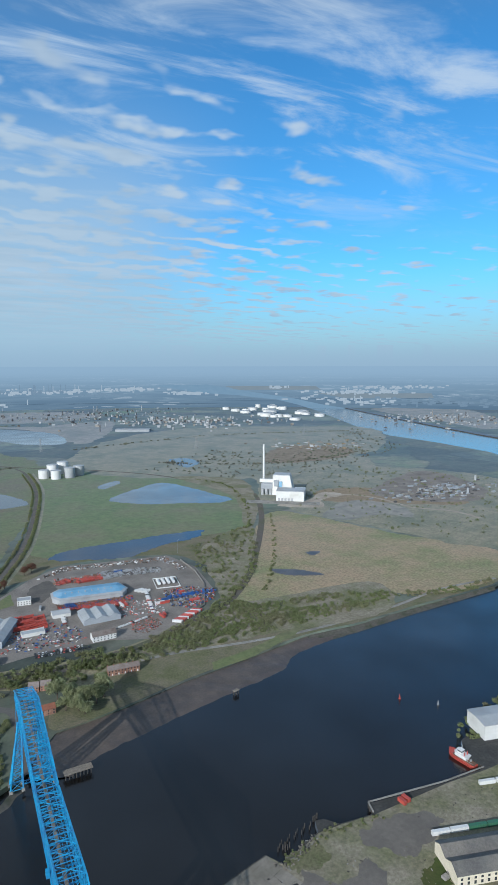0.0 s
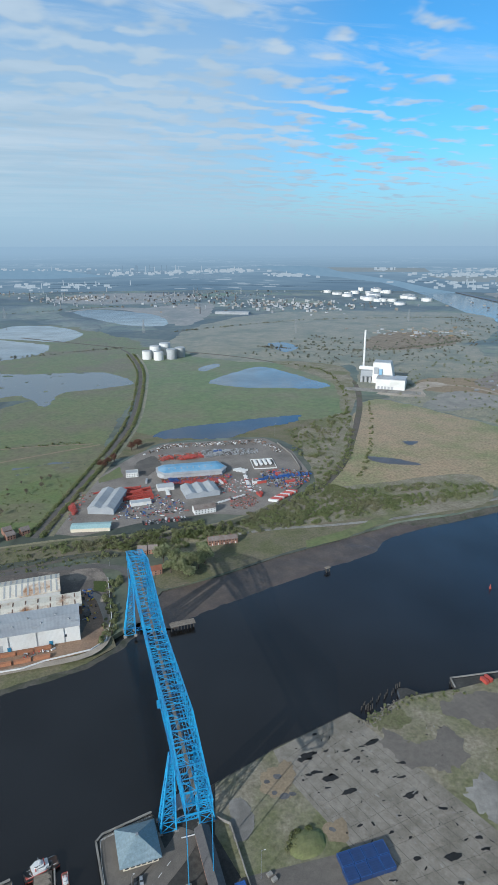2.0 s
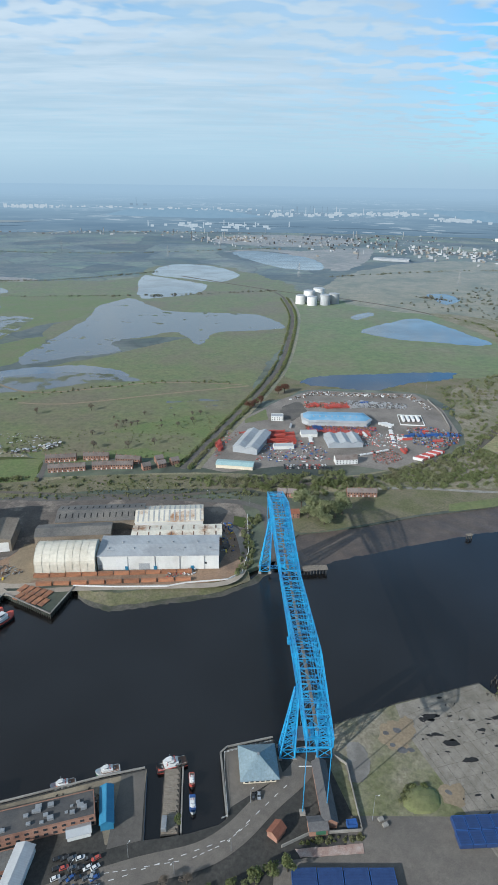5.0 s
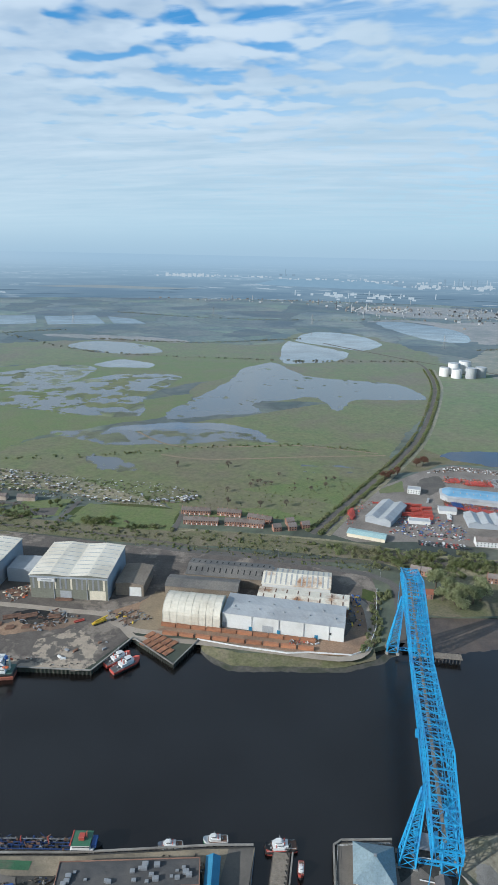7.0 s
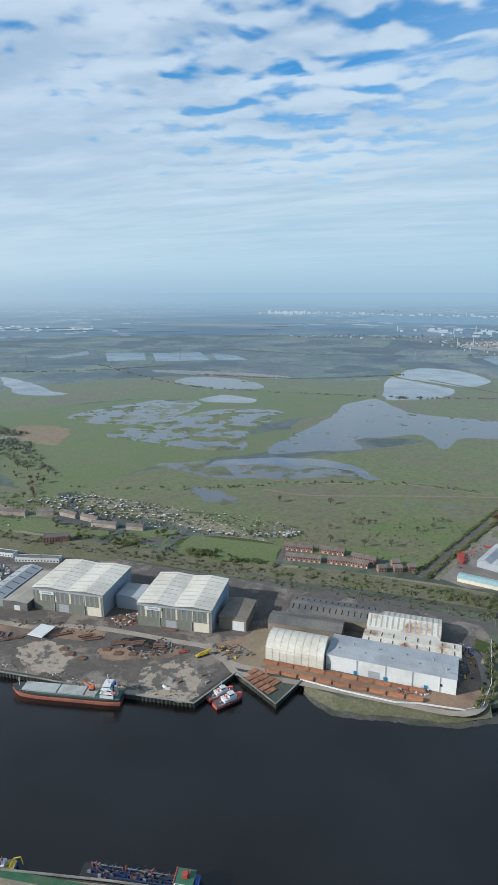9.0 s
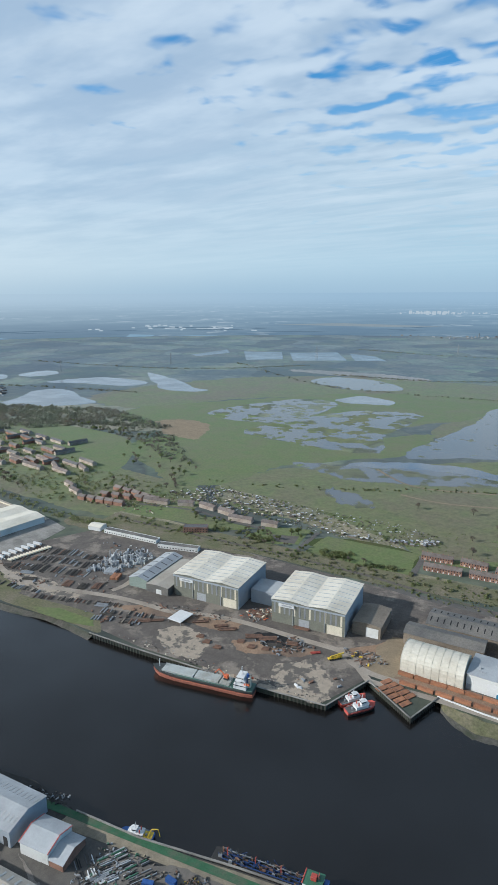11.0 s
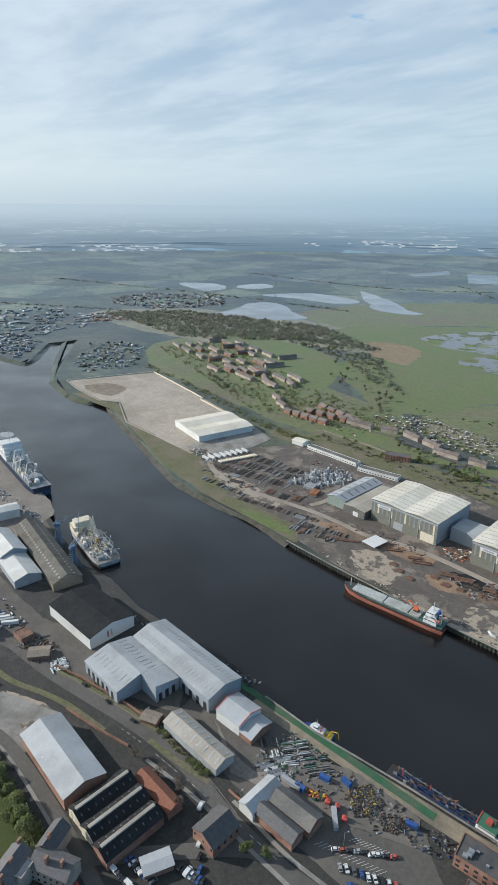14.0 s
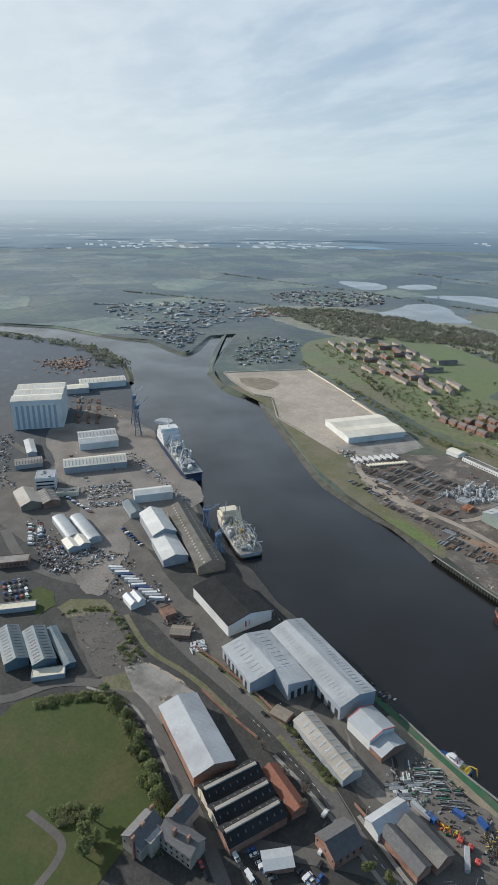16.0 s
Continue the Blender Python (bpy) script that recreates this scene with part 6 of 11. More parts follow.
def leaf_cloud(lobes, count, size, rng):
    lob = np.array(lobes)
    wts = lob[:, 3] ** 2
    pick = rng.choice(len(lob), count, p=wts / wts.sum())
    d = rng.normal(size=(count, 3))
    d /= np.linalg.norm(d, axis=1)[:, None]
    rad = lob[pick, 3] * rng.uniform(0.55, 1.12, count)
    c = lob[pick, :3] + d * rad[:, None] * np.array([1, 1, 0.8])
    u = rng.normal(size=(count, 3))
    u /= np.linalg.norm(u, axis=1)[:, None]
    w = np.cross(u, d + 0.3 * rng.normal(size=(count, 3)))
    w /= np.linalg.norm(w, axis=1)[:, None] + 1e-6
    s = (size * rng.uniform(0.5, 1.2, count))[:, None]
    quad = np.stack([c - u * s, c + w * s * 0.7, c + u * s, c - w * s * 0.7], 1).reshape(-1, 3)
    idx = np.arange(count * 4).reshape(-1, 4)
    return quad.tolist(), idx.tolist()


def scrub(name, label, spots, material, seed, leaf=0.8, per=60, squash=0.8):
    """Many bushes as one mass; spots are (x, y, radius)."""
    rng = np.random.RandomState(seed)
    lobes = [(x, y, G + r * squash * 0.6, r) for x, y, r in spots]
    v, f = leaf_cloud(lobes, per * len(lobes), leaf, rng)
    return tagged(raw(name, v, f, material), label, "bushes", kind="stuff")


def spread(poly, n, r0, r1, seed):
    """Spots in an outline."""
    rnd = random.Random(seed)
    xs, ys = [p[0] for p in poly], [p[1] for p in poly]
    out = []
    while len(out) < n:
        x, y = rnd.uniform(min(xs), max(xs)), rnd.uniform(min(ys), max(ys))
        inside = False
        for (ax, ay), (bx, by) in zip(poly, poly[1:] + poly[:1]):
            if (ay > y) != (by > y) and x < (bx - ax) * (y - ay) / (by - ay) + ax:
                inside = not inside
        if inside:
            out.append((x, y, rnd.uniform(r0, r1)))
    return out


def along(pts, n, width, r0, r1, seed):
    rnd = random.Random(seed)
    ring = smooth_ring(pts, 6, closed=False)
    out = []
    for _ in range(n):
        i = rnd.randrange(len(ring) - 1)
        f = rnd.random()
        a, b = ring[i], ring[i + 1]
        out.append((a[0] + (b[0] - a[0]) * f + rnd.uniform(-width, width), a[1] + (b[1] - a[1]) * f + rnd.uniform(-width, width), rnd.uniform(r0, r1)))
    return out


# ---------- south bank, west of the bridge ----------
shed("grey_warehouse", "long warehouse with a pale blue-grey roof by the quay", -398.5, -99.4, 6, 80, 27, 10.5, 3.4, "x", SLATEBLUEWALL, PALEROOF, lights=26, light_w=1.2, doors=[("f", 40 + 7 * k, 3, 6, BLACK) for k in range(6)], light_span=(0.25, 0.6))
shed("grey_warehouse_wing", "wide wing of the warehouse with a pale blue-grey roof", -397, -136, 6, 38, 36, 9.2, 3.8, "x", SLATEBLUEWALL, PALEROOF, lights=9, light_w=1.2, doors=[("f", 3 + 5.6 * k, 2.6, 6, BLACK) for k in range(6)], light_span=(0.3, 0.65))
wa = empty("grey_warehouse_annex", -397, -136, G, 6)
tagged(wa, "lean-to bay joining the warehouse and its wing", "warehouse")
bm = bmesh.new()
ends = [[bm.verts.new((x, y, z)) for y, z in ((18, -0.3), (18, 12.9), (36, 9.1), (36, -0.3))] for x in (38.6, 54)]
for e in ends:
    bm.faces.new(e)
for k in range(4):
    bm.faces.new((ends[0][k], ends[0][(k + 1) % 4], ends[1][(k + 1) % 4], ends[1][k]))
bmesh.ops.recalc_face_normals(bm, faces=bm.faces)
part("wall", bm, SLATEBLUEWALL, wa)
bm = bmesh.new()
bar(bm, (46.3, 17.6, 13.15), (46.3, 36.0, 9.27), 16.2, 0.22)
part("roof", bm, PALEROOF, wa)
for k in range(3):
    part("door", cube(53.9, 20 + 5 * k, 0, 54.12, 22.6 + 5 * k, 6), BLACK, wa)
shed("dark_roof_warehouse", "white-walled warehouse with a black roof", -470, -132, 8, 55, 37, 9.5, 4.0, "x", WHITEWALL, BLACKROOF, windows=[("r", 14, 3, 1.2, 5, RED), ("r", 17, 3, 1.2, 5, GREYPAINT)])
shed("brick_side_warehouse", "brick-sided warehouse with a wide pale grey roof", -364, -189.5, 3.5, 54, 24, 8, 3.6, "x", BRICK, PALEROOF)
shed("striped_shed", "cream-roofed shed with grey rooflights", -325, -119, 7, 46, 13.5, 5.6, 2.6, "x", PALEROOF, BEIGEROOF, lights=9, light_w=1.3, light_span=(0.2, 0.85))
osh = shed("office_shed", "pale blue roofed shed edged with red trim", -312, -90, 9, 19, 19, 7.6, 2.8, "x", WHITEWALL, PALEROOF)
for x in (-0.3, 19.3):
    bm = bmesh.new()
    bar(bm, (x, -0.4, 7.75), (x, 9.5, 10.75), 0.5, 0.25)
    bar(bm, (x, 9.5, 10.75), (x, 19.4, 7.75), 0.5, 0.25)
    part("verge_trim", bm, RED, osh, "red painted verge trim")
shed("brick_office", "low brick office with a pale blue roof", -292.6, -87, 9, 9, 18, 4.6, 2.6, "x", BRICK, PALEROOF)
for k, (x, y, m) in enumerate(((-306, -185.5, CREAMWALL), (-293, -184.5, CREAMWALL), (-280.5, -184, BRICK))):
    gw = shed("gabled_workshop", "old gabled workshop with a black roof and pale lit strip", x, y, 7, 12, 33, 6.2, 3.2, "y", m, BLACKROOF, category="workshop", lights=8, light_mat=SLATE, light_w=0.6, light_span=(0.3, 0.5))
    part("ridge_lantern", cube(5.0, 1, 9.2, 7.0, 32, 10.1, 0.1), BEIGEROOF, gw, "pale ridge lantern")
shed("red_roof_building", "brick building with a rusty red tiled roof", -302, -150, 6, 29, 9, 5, 2.6, "x", BRICK, REDTILE, category="building")
shed("white_roof_shed", "narrow shed with a white roof", -256, -115, 8, 9.5, 22, 6, 2.4, "y", WHITEWALL, PALEROOF, category="shed")
shed("slate_shed", "brick shed with a dark slate roof", -247, -112, 9, 24, 9, 5.4, 2.6, "x", BRICK, SLATE, category="shed")
shed("slate_shed", "tall brick shed with a grey-brown roof", -247, -102, 10, 25, 11, 6.0, 3.2, "x", BRICK, DARKROOF, category="shed")
shed("brick_house", "old red-brick works house with a slate roof", -258, -142, 7, 15, 17, 7, 4.0, "y", BRICK, SLATE, windows=rows_of_windows(15, 3, 4.2) + [("r", 3 + 4 * k, 3.6, 1.2, 1.8, GLASS) for k in range(4)], category="house")
# old villa by the park
shed("stone_villa", "large old grey-roofed villa beside the park", -293, -228, 32, 12, 16, 9, 4, "y", FAWNWALL, SLATE, windows=rows_of_windows(12, 3, 5.5), category="house")
shed("stone_villa_wing", "slate-roofed wing of the old villa", -287, -212, 32, 20, 11, 8.5, 3.5, "x", FAWNWALL, SLATE, windows=rows_of_windows(20, 6, 5) + rows_of_windows(20, 6, 1.4), category="house")
shed("stone_villa_wing", "slate-roofed wing of the old villa", -294, -206, 32, 9, 14, 8.5, 3.5, "y", FAWNWALL, SLATE, category="house")
block("villa_flat_roof", "flat lead roof of the old villa", -291, -222, 32, 10, 9, 9.5, FAWNWALL, STEEL, category="house")
for x, y in ((-291, -218), (-286, -224), (-282, -205), (-276, -200), (-292, -200), (-298, -212)):
    ch = part("chimney_stack", cube(-0.6, -1.1, 0, 0.6, 1.1, 14.5, 0.05), BRICK)
    ch.matrix_basis = pose(x, y, G, 0, 0, 32)
    tagged(ch, "tall brick chimney stack of the old villa", "chimney", "villa chimneys")
for x, y in ((-478, -276), (-470, -259)):
    shed("blue_shed", "blue-grey corrugated shed with dark rooflights", x, y, 5, 38, 15, 6.5, 2.6, "x", TEALROOF, TEALROOF, lights=11, light_w=0.9, light_mat=SLATE, light_span=(0.2, 0.8))
shed("blue_lean_to", "low blue-grey lean-to beside the twin sheds", -470, -243.5, 9, 44, 7.5, 4, 0.8, "x", TEALROOF, TEALROOF, category="shed")
block("low_flat_building", "low building with a pale cream flat roof", -424, -258, 78, 21, 8, 3.4, GREYWALL, CREAMWALL)
block("low_flat_building", "low building with a pale flat roof", -507, -275, 78, 28, 8, 3.4, GREYWALL, CREAMWALL)
block("low_flat_building", "long low office with a pale flat roof", -572, -272, 78, 26, 12, 5, BRICK, CONCRETE, windows=rows_of_windows(26, 8, 2))
shed("assembly_hall", "very tall pale hall with vertical ribs by the dock", -919, -234, 77.5, 65, 84, 40, 3.0, "x", WHITEWALL, CREAMROOF, bays=3, category="hall", windows=[("f", 5 + 7 * k, 1, 3.4, 32, SLATEBLUEWALL) for k in range(8)], lights=7, light_mat=PALELIGHT)
shed("dock_shed", "long dock shed with a white roof", -810, -164, 85, 47, 20, 9, 3, "x", WHITEWALL, WHITEROOF)
shed("dock_shed", "dock shed with a striped pale roof behind its twin", -831, -162, 85, 47, 24, 9, 3, "x", WHITEWALL, WHITEROOF, lights=11, light_mat=BEIGEROOF)
shed("dock_shed", "long dock shed with a striped cream roof", -746, -192, 83, 70, 26, 8, 4, "x", GREYWALL, CREAMROOF, lights=18)
shed("dock_shed", "white dock shed near the quay", -644, -136, 82.6, 39, 16, 9, 2, "x", WHITEWALL, WHITEROOF)
shed("dock_shed", "long pale dock shed beside the river", -1076, -120, 86, 74, 30, 10, 3, "x", WHITEWALL, CREAMROOF, lights=12)
shed("dock_shed", "low pale dock shed by the river", -1056, -150, 86, 40, 26, 9, 2, "x", GREYWALL, CREAMROOF)
shed("asbestos_shed", "long shed with a mottled asbestos roof", -609, -113, -3, 112, 24, 7, 5.5, "x", BROWNROOF, ASBESTOS, lights=22, light_mat=BEIGEROOF, light_w=1.3, light_span=(0.42, 0.56))
shed("white_roof_warehouse", "pale-roofed warehouse beside the asbestos shed", -604, -141, 1, 46, 22, 10, 5, "x", GREYWALL, WHITEROOF)
shed("white_roof_warehouse", "lower pale-roofed warehouse by the dock", -557.5, -142, 0, 38, 22, 7, 3.5, "x", GREYWALL, WHITEROOF, doors=[("r", 5, 5, 5, GREYPAINT)])
for x, y, L in ((-637, -219, 46), (-632, -203, 52)):
    root = empty("arched_shed", x, y, G, 10)
    tagged(root, "long grey shed with barrel roof", "shed")
    bm = bmesh.new()
    arc = [(0, 0)] + [(6.5 - 6.5 * math.cos(math.pi * k / 10), 4 + 3.2 * math.sin(math.pi * k / 10)) for k in range(11)] + [(13, 0)]
    r0, r1 = [bm.verts.new((0, y2, z2)) for y2, z2 in arc], [bm.verts.new((L, y2, z2)) for y2, z2 in arc]
    bm.faces.new(r0)
    bm.faces.new(r1[::-1])
    for i in range(len(arc) - 1):
        bm.faces.new((r0[i], r1[i], r1[i + 1], r0[i + 1]))
    bmesh.ops.recalc_face_normals(bm, faces=bm.faces)
    part("shell", bm, PALEROOF, root)
    part("door", cube(L - 0.1, 3, 0, L + 0.15, 10, 4.5), GREYPAINT, root)
shed("lean_to_shed", "pale lean-to beside the barrel sheds", -590, -216, 10, 18, 20, 5, 2, "x", GREYWALL, CREAMROOF, bays=2, category="shed")
block("office_tower", "white modern office block with dark window bands", -712, -226, 78, 20, 22, 15, WHITEWALL, GREYPAINT, windows=[("f", 1, z, 18, 1.6, GLASS) for z in (2, 6, 10)], units=5)
shed("gabled_works", "works with a pale sheet roof beside the offices", -708, -249, 7, 38, 20, 6, 4, "x", BROWNROOF, BEIGEROOF, category="workshop")
shed("slate_workshop", "brick workshop with a striped grey roof", -698, -227, 7, 30, 17, 6, 2.5, "x", BRICK, DARKROOF, lights=7, light_mat=BEIGEROOF, category="workshop")
shed("striped_store", "low store with a striped grey roof behind the offices", -780, -242, 87, 30, 20, 5, 1.5, "x", GREYWALL, CONCRETE, lights=9, light_mat=SLATE, category="store")
shed("white_store", "narrow white-roofed store by the dock road", -812, -226, 90, 11, 46, 6, 1.6, "y", GREYWALL, WHITEROOF, category="store")
block("office_annex", "low pale office annex near the dock", -690, -208, 75, 22, 10, 5, CREAMWALL, CONCRETE, units=3)
shed("small_store", "small blue-grey store in the yard", -643, -149, 3, 29, 12, 5, 2.4, "x", SLATEBLUEWALL, TEALROOF)
shed("corner_store", "small store with a white roof", -486, -184, 12, 14, 12, 5, 2, "x", WHITEWALL, PALEROOF, bays=2, category="store")
block("brick_store", "small roofless brick store", -462, -162, 8, 12, 9, 4, BRICK, RUST, category="store")
# offices along the south quay
block("quay_offices", "long brick quay offices with a flat grey felt roof", -172, -52, 14, 68, 14, 7, BRICK, FELT, windows=rows_of_windows(68, 16, 1.2, 2.0, 1.4) + rows_of_windows(68, 16, 4.4, 2.0, 1.4), units=26, category="office")
block("quay_store", "low brick store with a dark roof", -160, -64, 14, 22, 10, 4, BRICK, DARKROOF, windows=rows_of_windows(22, 6, 1.2), category="office")
shed("long_white_roof", "narrow white-roofed shed beside the car park", -134, -69, 84, 21, 8.5, 4.5, 1.6, "x", WHITEWALL, PALEROOF, category="shed")
shed("blue_boat_shed", "bright blue gabled shed on the quay", -97, -38, 100, 20.3, 6.3, 5, 1.6, "x", BLUESHED, BLUESHED, category="shed")
shed("grey_pavilion", "long grey-roofed shed by the car park", -166, -78, 10, 16, 9, 4, 1.8, "x", WHITEWALL, GREYWALL, category="shed")
shed("kiosk", "small white lodge on the quay road", -118, -44, 14, 11, 5, 3.2, 1.4, "x", WHITEWALL, PALEROOF, category="lodge")
# visitor pavilion with a pyramid roof
root = empty("visitor_centre", -37, -17, G, 3)
tagged(root, "square pavilion with a pale blue-grey pyramid roof on the quay", "pavilion")
part("wall", cube(2, 2, 0, 23, 25, 4.2), CREAMWALL, root)
bm = bmesh.new()
base, topc = [(0, 0), (25, 0), (25, 27), (0, 27)], [(11.5, 12.5), (13.5, 12.5), (13.5, 14.5), (11.5, 14.5)]
lo = [bm.verts.new((x, y, 4.0)) for x, y in base]
mid = [bm.verts.new((x, y, 4.3)) for x, y in base]
hi = [bm.verts.new((x, y, 10.5)) for x, y in topc]
for a, b in ((lo, mid), (mid, hi)):
    for i in range(4):
        bm.faces.new((a[i], a[(i + 1) % 4], b[(i + 1) % 4], b[i]))
bm.faces.new(hi)
bm.faces.new(lo[::-1])
rf = part("roof", bm, mat("blue_grey_metal_roof", (0.17, 0.235, 0.265), (0.20, 0.265, 0.295), 0.1, 0.6, ribs=0.6, bump=0.3), root)
part("cupola", cube(11.8, 12.8, 10.3, 13.2, 14.2, 11.4), STEEL, rf)
for k in range(6):
    part("window", cube(3 + 3.4 * k, 1.9, 1, 5.4 + 3.4 * k, 2.1, 3.4), GLASS, root)
root.location, root.scale = (-35, -17, G), (0.83, 0.83, 0.95)
shed("ticket_hut", "small green-shuttered hut by the bridge road", -2, -44, 4, 9, 7, 4.0, 1.2, "x", BRICK, SLATE, windows=[("f", 3, 0.6, 5, 2.6, GREEN)], category="hut")
shed("engine_house", "long narrow brick building with a slate roof under the bridge", 12, -40, 92, 34, 7, 4.6, 2.4, "x", BRICK, SLATE, category="building")
shed("gate_lodge", "tiny red-brick lodge by the road", -18, -47, 50, 7, 6, 3.6, 2.2, "x", BRICK, REDTILE, category="lodge")
block("blue_tarp_store", "low store with a bright blue cover", 17, -41, 4, 5, 3.5, 2.2, BLUE, BLUE, category="store")
w = empty("boundary_wall", 0, 0, G, 0)
tagged(w, "pale boundary wall round the bridge yard", "wall")
bm = bmesh.new()
for a, b in (((-16, -49), (-2, -43)), ((-2, -43), (24, -42)), ((24, -42), (23, -5)), ((23, -5), (15, 2))):
    bar(bm, (*a, 1.0), (*b, 1.0), 0.4, 2.0)
part("wall", bm, CONCRETE, w)
# dark blue portable units standing wall to wall in the south yard


def unit_kind(L, W, h=2.7):
    root = part("portable_unit", cube(-L / 2, -W / 2, 0, L / 2, W / 2, h, 0.08), NAVY)
    root.matrix_basis = pose(0, 0, -60)
    bm = bmesh.new()
    for x in (-L / 2 + 0.15, L / 2 - 0.15):
        bar(bm, (x, -W / 2, h + 0.06), (x, W / 2, h + 0.06), 0.25, 0.12)
    for y in (-W / 2 + 0.15, W / 2 - 0.15):
        bar(bm, (-L / 2 + 0.3, y, h + 0.05), (L / 2 - 0.3, y, h + 0.05), 0.2, 0.1)
    part("roof_frame", bm, BLUE, root)
    bm = bmesh.new()
    n = int(W / 1.2)
    for k in range(n):
        y = -W / 2 + W * (k + 0.5) / n
        bar(bm, (-L / 2 + 0.4, y, h + 0.02), (L / 2 - 0.4, y, h + 0.02), 0.5, 0.06)
    part("roof_rib", bm, NAVY, root)
    return root


UNITS = [unit_kind(6.2, 7.3), unit_kind(11.4, 9.0)]
for k in range(4):
    for j in range(2):
        place(UNITS[0], 72.2 + 6.5 * k - 0.4 * j, -40.6 - 7.6 * j + 0.15 * k, 1 + 0.6 * (k % 2), "dark blue portable unit in a tight block on tarmac", "portable unit", "blue units in the south yard", z=G + 0.24)
for k in range(5):
    for j in range(2):
        if (k, j) != (4, 0):
            place(UNITS[1], -7 + 11.9 * k, -64.8 - 9.3 * j - 0.3 * k - (2.2 if k == 4 else 0), -1, "large dark blue portable unit in a row on tarmac", "portable unit", "large blue units in the south yard", z=G + 0.24)
# brick building and container stacks at the far end of the waste ground
shed("brick_engine_shed", "long old yellow-brick shed with round windows and a grey roof", 204, -14, -14, 60, 26, 7.5, 3.4, "x", CREAMWALL, DARKROOF, bays=2, windows=[("f", 2 + 4.2 * k, 4.4, 1.4, 1.4, GLASS) for k in range(14)] + [("f", 2 + 4.2 * k, 1.2, 1.4, 2.0, GLASS) for k in range(14)], category="shed")
for k in range(6):
    place(CONT["green" if k in (2, 3) else "white"], 224 + 12.4 * k, 21 - 3.0 * k, -14, "green container on a row of containers" if k in (2, 3) else "white container in a row", "container", "containers by the brick shed", z=G + 0.24)
for x, y, c in ((220, 53, "rust"), (224, 54, "rust")):
    place(CONT["short red"], x, y, 100, "orange-red skip container on the quay", "container", "skips on the quay", z=G + 0.24)
for k in range(3):
    place(CONT["white"], 286 + 13 * k, 43 - 3 * k, -14, "white container on the quay", "container", "containers on the quay", z=G + 0.24)
shed("quay_warehouse", "white stacked warehouse block at the river bend", 322, 80, -12, 40, 24, 12, 1, "x", WHITEWALL, PALEROOF)

# ---------- vessels ----------
ship = vessel("cargo_ship", "coastal cargo ship with red hull and grey hatches at quay", -280, 93.5, 192.5, 86, 13, 4.6, mat("hull_red", (0.46, 0.175, 0.115), (0.38, 0.13, 0.085), 0.15, 0.7, c3=(0.30, 0.11, 0.08), big=0.05), mat("hull_dark", (0.045, 0.05, 0.05), (0.06, 0.065, 0.06), 0.3, 0.5), deck=mat("deck_green", (0.07, 0.14, 0.11), (0.09, 0.16, 0.13), 0.5, 0.7), boot=2.6,
              house=[(5, 11, 5.6, 15, 9.5, WHITE), (6, 10, 9.5, 14, 12.5, WHITE), (7, 9, 12.5, 13, 15.2, WHITE), (3, 3, 5.6, 5, 14, CREAMWALL)])
for x0, x1 in ((19, 27), (28, 48), (49, 76)):
    hc = part("hatch_cover", cube(x0, -4.6, 5.6, x1, 4.6, 7.2, 0.1), mat("hatch_grey", (0.36, 0.38, 0.36), (0.41, 0.43, 0.41), 0.15, 0.7, c3=(0.30, 0.30, 0.27), big=0.08), ship)
mast(ship, 10, 0, 15.2, 22, 0.4)
for y in (-4.6, 4.6):
    part("lifeboat", cube(2.2, y - 0.9, 9.6, 6.6, y + 0.9, 11.3, 0.5), ORANGE, ship, "orange lifeboat")
    bm = bmesh.new()
    bar(bm, (5, y * 1.2, 5.6), (5, y * 1.2, 12.5), 0.3)
    bar(bm, (5, y * 1.2, 12.5), (14, y * 1.2, 12.9), 0.25)
    bar(bm, (13.5, y * 1.2, 5.6), (13.5, y * 1.2, 12.9), 0.3)
    part("wing_support", bm, WHITE, ship)
part("bridge_wing", cube(9, -6.4, 12.4, 12.6, 6.4, 12.9), WHITE, ship)
bm = bmesh.new()
cyl(bm, 5.2, 0, 9.5, 16.5, 1.3, 1.1, n=12)
part("funnel", bm, BLUE, ship)
bm = bmesh.new()
for k in range(4):
    bar(bm, (9.2 + 1.0 * (k % 2), -0.8 + 1.6 * (k // 2), 15.2), (9.9, 0, 21), 0.14)
part("mast_stay", bm, WHITE, ship)
mast(ship, 80, 0, 6, 13, 0.35)
bm = bmesh.new()
for k in range(24):
    for s in (-1, 1):
        bar(bm, (17 + 2.6 * k, s * 5.6, 5.6), (17 + 2.6 * k, s * 5.6, 7.0), 0.25)
part("frame_post", bm, GREYPAINT, ship)
lb = empty("deck_excavator", -303, 89.5, 0, 190)
tagged(lb, "orange excavator standing on the ship's hatches", "excavator")
part("cab", cube(-1.6, -1.5, 8.6, 1.6, 1.5, 11, 0.15), ORANGE, lb)
part("undercarriage", cube(-2, -1.6, 7.2, 2, 1.6, 8.6, 0.2), BLACK, lb)
bm = bmesh.new()
bar(bm, (1, 0, 10), (6, 0, 14.5), 0.7)
bar(bm, (6, 0, 14.5), (9.5, 0, 10.5), 0.5)
part("boom", bm, ORANGE, lb)
part("bucket", cube(9, -0.6, 9.6, 10.2, 0.6, 10.6, 0.1), BLACK, lb)


